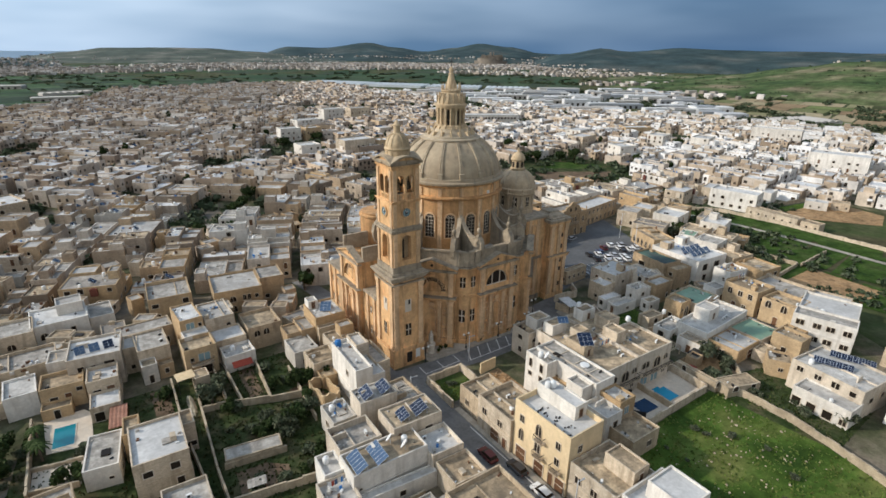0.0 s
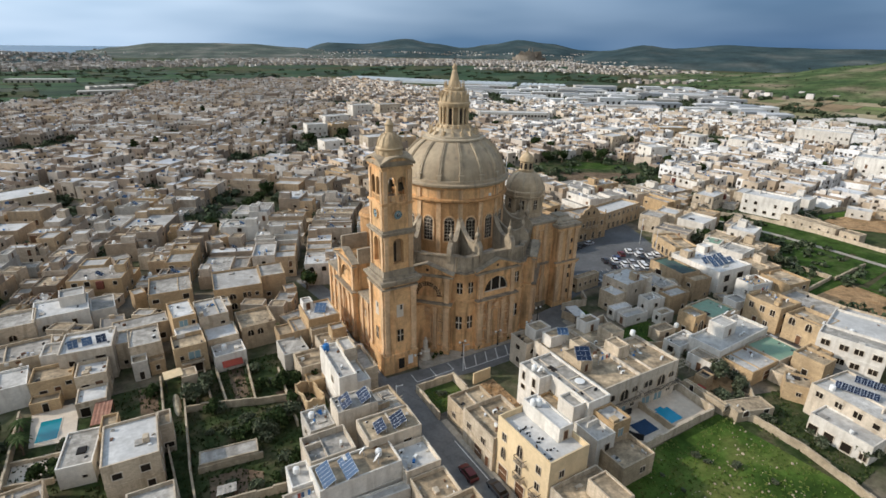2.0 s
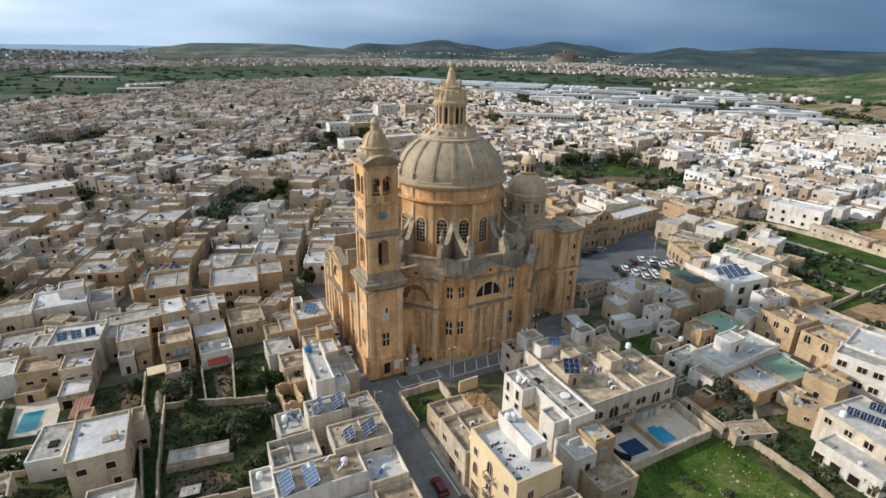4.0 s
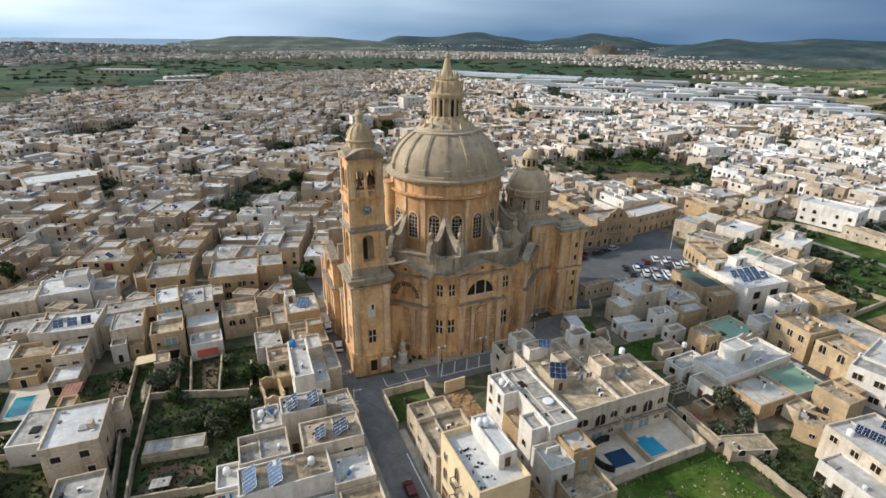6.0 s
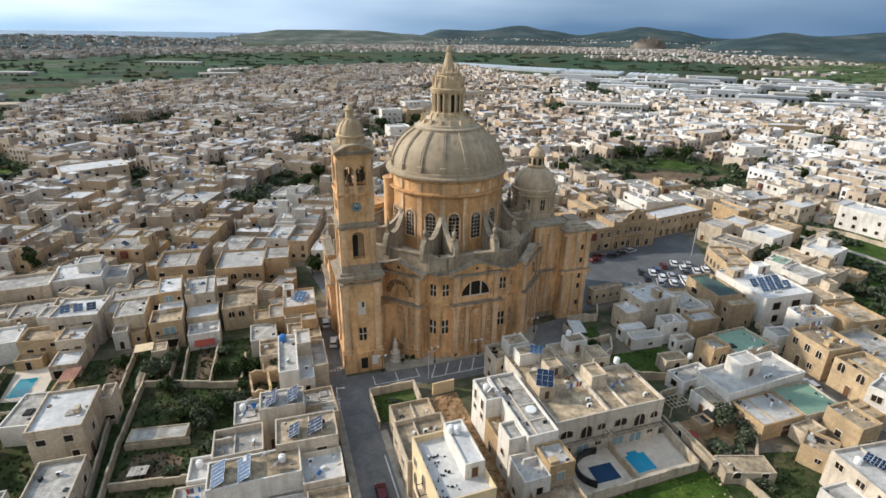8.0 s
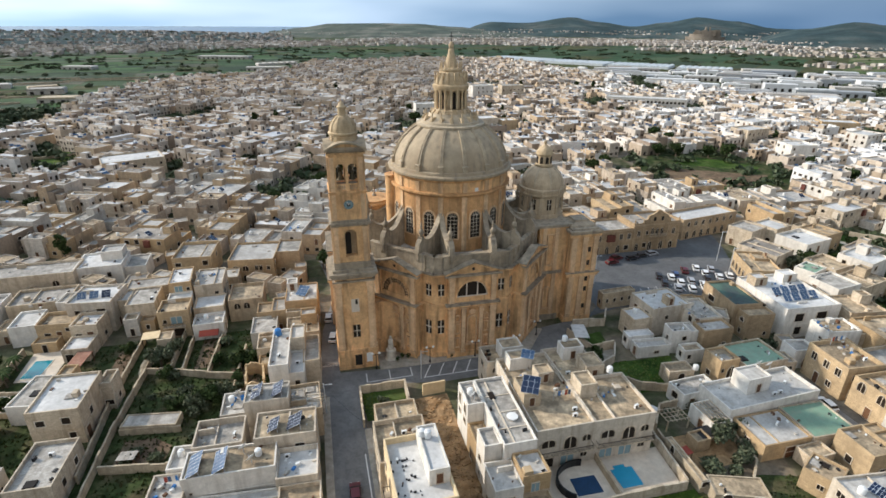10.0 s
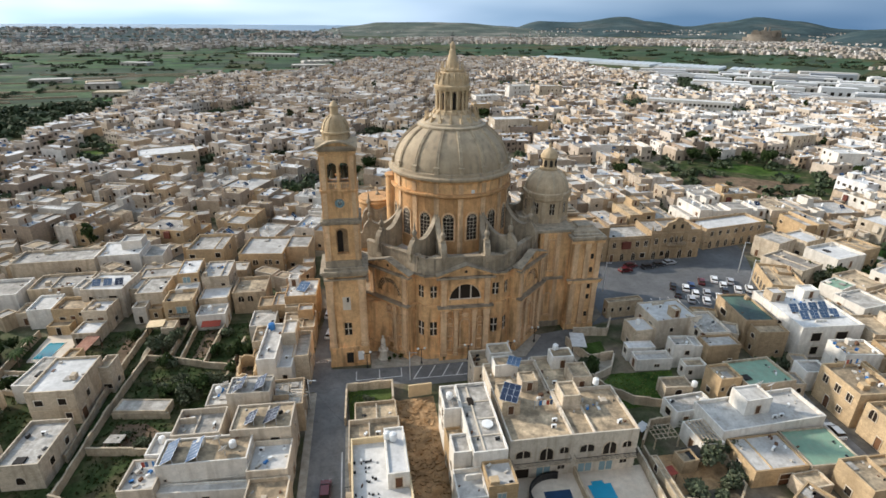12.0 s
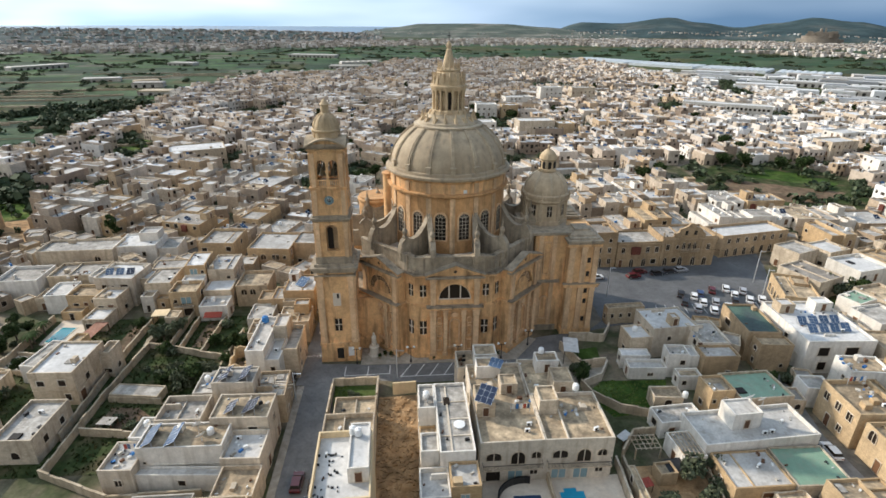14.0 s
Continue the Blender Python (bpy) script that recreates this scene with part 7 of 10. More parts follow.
# long two-storey front beyond the car park
house(128.0, 139.0, 7.2, 9.6, 11.4, BROWNSTONE, ROOF, 1, 0.9, label="tall narrow stone house with an arched door", openings=[("S", "arch_window", -1.4, 0.2, 1.5, 3.2), ("S", "window", 1.6, 1.2, 1.2, 1.8), ("S", "window", -1.6, 4.8, 1.1, 1.8), ("S", "window", 1.4, 4.8, 1.1, 1.8), ("S", "dark_window", -1.4, 8.2, 0.9, 1.2), ("S", "dark_window", 1.4, 8.2, 0.9, 1.2)])
front = house(138.6, 139.0, 13.6, 9.8, 8.2, BROWNSTONE, ROOF, 1, 0.6, label="two-storey stone front with a red timber balcony",
              openings=[("S", "door", -5.4, 0.1, 1.2, 2.5), ("S", "arch_window", -2.0, 0.1, 1.4, 2.8), ("S", "arch_window", 1.8, 0.1, 1.4, 2.8), ("S", "dark_window", 4.8, 0.9, 1.8, 1.7), ("S", "window", -5.0, 4.6, 1.1, 1.9), ("S", "window", 2.6, 4.6, 1.2, 2.0), ("S", "window", 5.4, 4.6, 1.2, 2.0)])
part("closed_balcony", BALCONIES[1], None, front, at=pose(-1.2, -4.9, 4.3, 0, 0, 0) @ Matrix.Diagonal((1.5, 1, 1, 1)))
g = Geo()
g.box(-6.9, 6.9, -5.15, -4.85, 7.35, 7.65)
part("cornice", g, BROWNSTONE, front)
club = house(153.8, 139.2, 16.8, 10.2, 9.6, BROWNSTONE, ROOF, 0, 0.6, label="ornate two-storey stone clubhouse with a stepped gable", category="clubhouse",
             openings=[("S", "arch_window", -6.6, 0.1, 1.4, 2.9), ("S", "dark_window", -3.9, 1.1, 1.5, 1.8), ("S", "arch_window", -1.9, 0.1, 1.5, 3.1), ("S", "arch_window", 2.2, 0.1, 1.5, 3.1), ("S", "arch_window", 5.8, 0.1, 1.5, 2.9), ("S", "window", -6.4, 5.2, 1.1, 2.0), ("S", "dark_window", -3.4, 5.6, 0.9, 1.3), ("S", "arch_window", -1.5, 5.2, 1.1, 2.6), ("S", "arch_window", 0.2, 5.2, 1.1, 2.6), ("S", "arch_window", 1.9, 5.2, 1.1, 2.6), ("S", "window", 6.2, 5.2, 1.1, 2.0)])
g = Geo()
g.slab([(-4.6, 9.4), (4.6, 9.4), (4.6, 10.6), (3.7, 11.0), (3.4, 12.0), (2.2, 12.4), (1.0, 13.0), (0.6, 13.7), (-0.6, 13.7), (-1.0, 13.0), (-2.2, 12.4), (-3.4, 12.0), (-3.7, 11.0), (-4.6, 10.6)], -5.2, -4.5)
gable = part("gable", g, BROWNSTONE, club)
for x in (-1.4, 1.4):
    g = Geo()
    g.box(x - 0.4, x + 0.4, -5.28, -5.1, 10.2, 11.5)
    part("window", g, DARK, gable)
for z0, z1, out in ((8.7, 9.1, 0.35), (4.5, 4.75, 0.2)):
    g = Geo()
    g.box(-8.6, 8.6, -5.1 - out, -5.05, z0, z1)
    part("cornice", g, BROWNSTONE, club)
for x in (-8.0, -4.9, 4.3, 8.0):
    g = Geo()
    g.box(x - 0.35, x + 0.35, -5.28, -5.05, 0.1, 8.7)
    part("pilaster", g, BROWNSTONE, club)
    g = Geo()
    g.lathe([(0.34, 9.6), (0.28, 9.9), (0.16, 10.1), (0.3, 10.45), (0.12, 10.8), (0.02, 11.2)], 8, x, -4.8)
    part("finial", g, BROWNSTONE, club)
g = Geo()
g.box(-2.8, 3.2, -6.1, -5.05, 4.75, 4.95)
balcony = part("balcony", g, BROWNSTONE, club)
for k in range(13):
    g = Geo()
    g.box(-2.7 + 0.48 * k - 0.06, -2.7 + 0.48 * k + 0.06, -6.05, -5.93, 4.95, 5.85)
    part("baluster", g, CREAM, balcony)
g = Geo()
g.box(-2.8, 3.2, -6.1, -5.88, 5.85, 6.0)
part("handrail", g, CREAM, balcony)
house(179.0, 145.6, 25.0, 9.0, 7.4, BROWNSTONE, ROOF_WHITE, 10, 0.9, label="limestone terrace front with doors to the square", openings=[("S", "arch_window", -10 + 3.3 * i, 0.3, 1.5, 2.8) for i in range(7)] + [("S", "window", -10 + 3.3 * i, 4.6, 1.2, 1.8) for i in range(7)])
house(122.0, 103.5, 9.5, 2.2, 4.6, CREAM, ROOF_TAN, 3, 0.3, label="low parish wall block with small square openings", openings=[("S", "dark_window", -3.4 + 2.2 * i, 1.8, 0.8, 1.2) for i in range(4)])
house(180.6, 117.4, 10.0, 12.0, 5.6, CREAM, ROOF, 20, 0.5, label="cream corner house beside the car park", auto="W")
house(170.4, 109.2, 8.4, 14.0, 5.4, OCHRE, ROOF_TAN, -21, 0.6, label="ochre stone house with arches to the car park", openings=[("W", "arch_window", -5.0 + 2.5 * i, 0.8, 1.4, 2.6) for i in range(5)], rooms=[(1.6, 3.4, 3.6, 4.0, 0.8, BROWNSTONE)])
house(181.2, 101.8, 6.8, 5.4, 5.8, WHITE, ROOF_GREEN, 20, 0.3, label="small white house with a green painted roof", openings=[("W", "door", 0.4, 0.1, 1.1, 2.2), ("S", "dark_window", -1.4, 2.6, 1.0, 1.1)])
house(190.6, 104.4, 9.0, 9.0, 5.4, CREAM, ROOF_TAN, 12, 0.7, label="limestone farm block beside fields", auto="S")
house(196.0, 119.0, 12.0, 10.0, 7.0, WHITE, ROOF_WHITE, 12, 0.8, label="white house with a pale roof", auto="S")
# houses and farm buildings between the car park and the fields
for x, y, w, d, h, wall, roof, turn, lab in ((188, 92.6, 11, 8, 6.2, CREAM, ROOF_TAN, 14, "cream flat-roofed house beside fields"), (200.4, 102.6, 10, 9, 7.2, WHITE, ROOF_WHITE, 16, "bright white house with a pale roof"), (210.6, 110.6, 10, 8, 5.2, CREAM, ROOF, 18, "low limestone farm house"),
                                             (207.6, 123.6, 9, 9, 6.6, OCHRE, ROOF_TAN, 14, "ochre stone farm house"), (186.4, 131.6, 9, 8, 6.6, CREAM, ROOF_GREY, 20, "cream house beside the car park"), (177.6, 91.4, 8.6, 8, 7.2, WHITE, ROOF_GREY, 8, "white house with a grey roof"),
                                             (172.6, 81.0, 9.6, 8.6, 6.6, CREAM, ROOF_TAN, -8, "cream house with a stained roof"), (197.2, 132.4, 8.6, 8, 6.2, CREAM, ROOF_WHITE, 16, "cream house with a white roof"), (214.0, 132.6, 12, 6.4, 4.4, CREAM, ROOF_TAN, 16, "long low farm building"), (199.0, 91.8, 7.6, 5.4, 3.6, OCHRE, ROOF_TAN, 16, "low ochre farm store"),
                                             (236.0, 141.0, 14, 9, 6.8, CREAM, ROOF_WHITE, 12, "long cream house with a pale roof"), (168.4, 70.4, 9, 9, 7.0, OCHRE, ROOF_TAN, -6, "ochre house beside fields"), (270.0, 118.0, 10, 9, 6.4, WHITE, ROOF_WHITE, 10, "white farm house beside a green plot")):
    house(x, y, w, d, h, wall, roof, turn, 0.5, auto="SW", rooms=[(w / 4, d / 6, 2.8, 2.8, 2.5, wall)] if w > 9 else (), label=lab, group="houses by the car park")
# terraces, wings and outhouses of the white houses south of the car park
for x, y, w, d, h, wall, roof, turn, lab in ((136.6, 93.6, 3.4, 5.0, 5.4, OCHRE, ROOF_TAN, -10, "ochre rear wing with a flat roof"),
                                             (139.2, 86.6, 3.6, 5.0, 5.2, CREAM, ROOF, -32, "low cream rear house wing"), (140.2, 95.6, 3.6, 4.0, 4.0, OCHRE, ROOF_TAN, -28, "low ochre store with a stained roof"), (149.0, 76.6, 3.4, 3.0, 3.0, CREAM, ROOF_GREY, -20, "small cream yard store"), (147.4, 71.6, 5.0, 4.2, 4.6, WHITE, ROOF_GREY, -8, "white side wing with a grey roof"),
                                             (161.6, 76.6, 5.4, 3.0, 5.2, WHITE, ROOF_WHITE, -20, "white balcony wing with dark openings"), (118.0, 72.4, 5.6, 3.4, 3.2, CREAM, ROOF_TAN, -4, "long low cream garden wing"), (126.4, 47.0, 5.0, 3.2, 2.8, CREAM, ROOF_TAN, 3, "low cream lean-to shed"), (138.6, 46.4, 4.6, 5.0, 4.2, OCHRE, ROOF_TAN, 0, "ochre stone yard building"),
                                             (109.6, 54.6, 3.0, 2.6, 2.6, BROWNSTONE, ROOF_TAN, 4, "small stone garden hut"), (142.0, 70.0, 3.2, 4.0, 3.4, CREAM, ROOF, -10, "small cream street store")):
    house(x, y, w, d, h, wall, roof, turn, 0.4, auto="S" if h < 5 else "SW", label=lab, group="wings and outhouses", category="outbuilding", name="outbuilding")
# farm buildings among the eastern fields
for x, y, w, d, h, wall, roof, turn, lab in ((245.4, 101.0, 5.6, 22.0, 3.6, CREAM, ROOF_TAN, -4, "long low stone farm range with small openings"), (244.4, 85.4, 5.0, 7.0, 3.4, CREAM, ROOF_TAN, -2, "small stone farm store with arches"), (281.0, 99.0, 6.0, 9.0, 4.0, WHITE, ROOF_WHITE, 20, "low white farm shed"), (289.0, 92.0, 6.0, 7.0, 3.8, CREAM, ROOF_TAN, 20, "low cream farm shed"), (258.4, 136.0, 12.0, 9.0, 6.0, CREAM, ROOF_WHITE, 14, "cream farm house with a pale roof")):
    house(x, y, w, d, h, wall, roof, turn, 0.3, openings=[("W", "dark_window", -d / 2 + 2.4 + 3.4 * i, 1.2, 0.9, 0.9) for i in range(int((d - 3) / 3.4) + 1)], label=lab, category="farm building", name="farm_building", group="farm buildings")


# ---- the town beyond ----
rng = random.Random(7)
BLOCKED = [[(-38, 40), (48, 40), (48, 113), (-38, 113)], [(46, -30), (104, -30), (104, 84), (46, 84)], [(44, 82), (118, 82), (118, 138), (57, 138), (44, 152)], [(100, -30), (176, -30), (176, 100), (100, 100)],
           [(112, 98), (184, 98), (188, 146), (112, 138)],
           [(190, 198), (228, 170), (278, 192), (276, 240), (240, 260), (208, 234)], [(64, 310), (92, 330), (80, 350), (55, 335)], [(278, 420), (345, 372), (378, 390), (352, 425), (300, 455)]]
BLOCKED += [[(-60, 395), (-20, 400), (-10, 440), (-55, 450)], [(20, 205), (60, 215), (70, 248), (48, 252), (26, 226)], [(100, 345), (150, 350), (160, 385), (110, 390)], [(150, 455), (180, 452), (186, 480), (150, 484)], [(190, 560), (250, 580), (240, 620), (190, 600)], [(-30, 250), (-8, 255), (-10, 280), (-32, 276)], [(60, 520), (90, 524), (88, 548), (58, 545)], [(380, 250), (420, 240), (430, 280), (390, 290)], [(450, 180), (490, 176), (500, 215), (455, 220)]]
BLOCKED += [[(120, 250), (150, 255), (148, 275), (118, 270)], [(-97, 298), (-103, 333), (-81, 324), (-56, 280), (-62, 265), (-80, 266)], [(-112, 234), (-84, 236), (-66, 204), (-66, 188), (-48, 158), (-64, 156), (-80, 180), (-112, 200)],
           [(280, 430), (312, 432), (312, 448), (280, 448)], [(405, 470), (432, 540), (470, 650), (445, 655), (408, 545), (388, 480)], [(345, 372), (386, 374), (386, 392), (345, 392)]]
DISTRICT = [(430, 700), (448, 560), (470, 430), (572, 295), (700, 420), (830, 560), (780, 620), (640, 690), (470, 770)]


def warp(u, v, grid):
    # rows of houses follow streets that run north-east in the west of the town and bend eastwards in its east
    bend = 14 if grid == 60 else 24
    a, b = u + bend * math.sin(v / 95 + 0.4) + 7 * math.sin(v / 31), v + bend * math.sin(u / 110 + 1.0) + 6 * math.sin(u / 41)
    c0, s0 = math.cos(radians(grid)), math.sin(radians(grid))
    return 60 + a * c0 - b * s0, 130 + a * s0 + b * c0


def local(x, y, cx, cy, turn):
    c0, s0 = math.cos(radians(turn)), math.sin(radians(turn))
    return (x - cx) * c0 + (y - cy) * s0, -(x - cx) * s0 + (y - cy) * c0


def clear(x, y, w, d):
    if not inside(TOWN, x, y) or any(inside(b, x, y) for b in BLOCKED):
        return False
    ex, ey = w * 0.25 + d * 0.43, w * 0.43 + d * 0.25
    for fx, fy, fw, fd, _ in FOOT:
        if abs(x - fx) < ex + fw / 2 + 0.3 and abs(y - fy) < ey + fd / 2 + 0.3:
            return False
    return True


lots = []


def lay_rows(grid, v0, v1, u0, u1):
    v = v0
    while v < v1:
        dep = rng.uniform(10.5, 15.0)
        for row in (0, 1):
            u = u0
            base = rng.choice((4.8, 6.4, 6.9, 7.3))
            while u < u1:
                w = rng.choice((rng.uniform(5.4, 8.0), rng.uniform(7.0, 11.0), rng.uniform(10.0, 17.0)))
                if rng.random() < 0.08:
                    u += rng.uniform(4, 14)
                d = dep * rng.uniform(0.9, 1.0)
                shift = rng.uniform(0, 0.6) if grid == 60 else rng.uniform(-1.4, 1.4)
                uu, vv = u + w / 2, v + shift + (d / 2 if row == 0 else 2 * dep + (1.2 if grid == 60 else 1.0) - d / 2)
                x, y = warp(uu, vv, grid)
                x1, y1 = warp(uu + 1, vv, grid)
                turn = math.degrees(math.atan2(y1 - y, x1 - x))
                wide = 25 * math.sin(y / 60)
                if (x - 0.28 * y > 40 + wide) == (grid != 60) and rng.random() < 0.95 and clear(x, y, w, d):
                    h = (base + rng.choice((-2.2, -0.5, -0.3, 0, 0, 0.2, 0.4, 0.7, 1.6))) * rng.uniform(0.97, 1.04)
                    tt = turn + (rng.uniform(-1.0, 1.0) if grid == 60 else rng.uniform(-3, 3))
                    split = rng.random()
                    if split < 0.25 and d > 8:
                        # a taller street block, a lower rear block and at times a yard block
                        k, low = rng.uniform(0.5, 0.72), h * rng.uniform(0.45, 0.85)
                        flip = 1 if row == 0 else -1
                        c0, s0 = math.cos(radians(tt)), math.sin(radians(tt))
                        for size, off, hh in ((d * k, -flip * d * (1 - k) / 2, h), (d * (1 - k) - 0.1, flip * d * k / 2, low)):
                            ww = w * (1 if hh == h else rng.uniform(0.5, 1))
                            side_off = 0 if hh == h else (w - ww) / 2 * rng.choice((-1, 1))
                            lots.append((x - off * s0 + side_off * c0, y + off * c0 + side_off * s0, ww, size, hh, tt))
                    else:
                        lots.append((x, y, w, d, h, tt))
                u += w + (0.12 if rng.random() < 0.86 else rng.uniform(1, 5))
                if int((u + 400) / 72) != int((u + 400 - w) / 72):
                    u += 5.0
        v += 2 * dep + (1.2 if grid == 60 else 1.0) + rng.uniform(3.4, 5.0)


lay_rows(60, -620.0, 560.0, -330.0, 960.0)
lay_rows(14, -330.0, 1050.0, -260.0, 680.0)
lots.sort(key=lambda q: (q[0] - 70) ** 2 + (q[1] - 40) ** 2)
NEAR = 195
TOPS = []
LIPS = [random.Random(40 + i).choice((0.2, 0.3, 0.35, 0.5, 0.7)) for i in range(NEAR)]
for i, (x, y, w, d, h, turn) in enumerate(lots[:NEAR]):
    lr = random.Random(1000 + i)
    rooms = []
    if lr.random() < 0.55:
        rw, rd = lr.uniform(2.4, min(5.0, w - 1.5)), lr.uniform(2.4, min(5.0, d - 2))
        rooms.append(((w / 2 - rw / 2 - 0.3) * lr.choice((-1, 1)), (d / 2 - rd / 2 - 0.3) * lr.choice((-1, 1, 0)), rw, rd, lr.uniform(2.3, 2.9), None))
    tone = lr.random()
    if x < 70 and 0.72 <= tone < 0.79:
        tone = 0.5
    if x - 0.15 * y > 150 and tone < 0.24:
        tone = 0.8
    wall, word = (TOWN_WALL, "limestone") if tone < 0.72 else (WHITE, "white-painted") if tone < 0.82 else (OCHRE, "ochre stone") if tone < 0.94 else (GREYW, "grey-rendered")
    roof, rword = lr.choice(((ROOF, "stained screed"), (ROOF_PALE, "pale"), (ROOF_GREY, "grey"), (ROOF_TAN, "tan"), (ROOF_WHITE, "white")))
    size = "low" if h < 5.8 else "two-storey" if h < 9 else "tall"
    blocks = massing(w, d, h, lr)
    bx, by, bw, bd, bh = blocks[0]
    spot = pose(x, y, 0, 0, 0, turn) @ Vector((bx, by, 0))
    rooms = [(max(-bw / 2 + rw / 2 + 0.3, min(bw / 2 - rw / 2 - 0.3, rx)), max(-bd / 2 + rd / 2 + 0.3, min(bd / 2 - rd / 2 - 0.3, ry)), rw, rd, rh, rwall) for rx, ry, rw, rd, rh, rwall in rooms if bw > rw + 0.7 and bd > rd + 0.7]
    house(spot.x, spot.y, bw, bd, bh, wall, roof, turn, LIPS[i], rooms=rooms, auto="SW", label=f"{size} {word} town house with a {rword} flat roof", group="town houses", seed=500 + i,
          wings=[(ax - bx, ay - by, aw, ad, ah, wall, lr.choice((ROOF, ROOF_PALE, ROOF_GREY, None))) for ax, ay, aw, ad, ah in blocks[1:]])
    TOPS.append((spot.x, spot.y, bw, bd, bh - LIPS[i], turn))


# low back buildings that fill the yards between the nearer houses
fillers = 0
for _ in range(9000):
    x, y = rng.uniform(-75, 260), rng.uniform(113, 215)
    w, d, h = rng.uniform(3.0, 6.5), rng.uniform(3.0, 6.5), rng.uniform(2.6, 5.6)
    reach = max(w, d) * 0.62
    if fillers >= 130 or not inside(TOWN, x, y) or any(inside(b, x, y) for b in BLOCKED[1:]) or any(inside(q[1], x, y) for q in STREETS):
        continue
    if any(abs(x - q[0]) < 16 and abs(y - q[1]) < 16 and abs(local(x, y, q[0], q[1], q[4])[0]) < q[2] / 2 + reach - 0.4 and abs(local(x, y, q[0], q[1], q[4])[1]) < q[3] / 2 + reach - 0.4 for q in FOOT):
        continue
    house(x, y, w, d, h, rng.choice((TOWN_WALL, TOWN_WALL, BROWNSTONE, CREAM)), rng.choice((ROOF, ROOF_TAN, ROOF_GREY)), rng.choice((0, 60, 60, 14)), 0.3, auto="S", label="low flat-roofed back building in a yard", category="outbuilding", name="outbuilding", group="back buildings", seed=9000 + fillers)
    fillers += 1


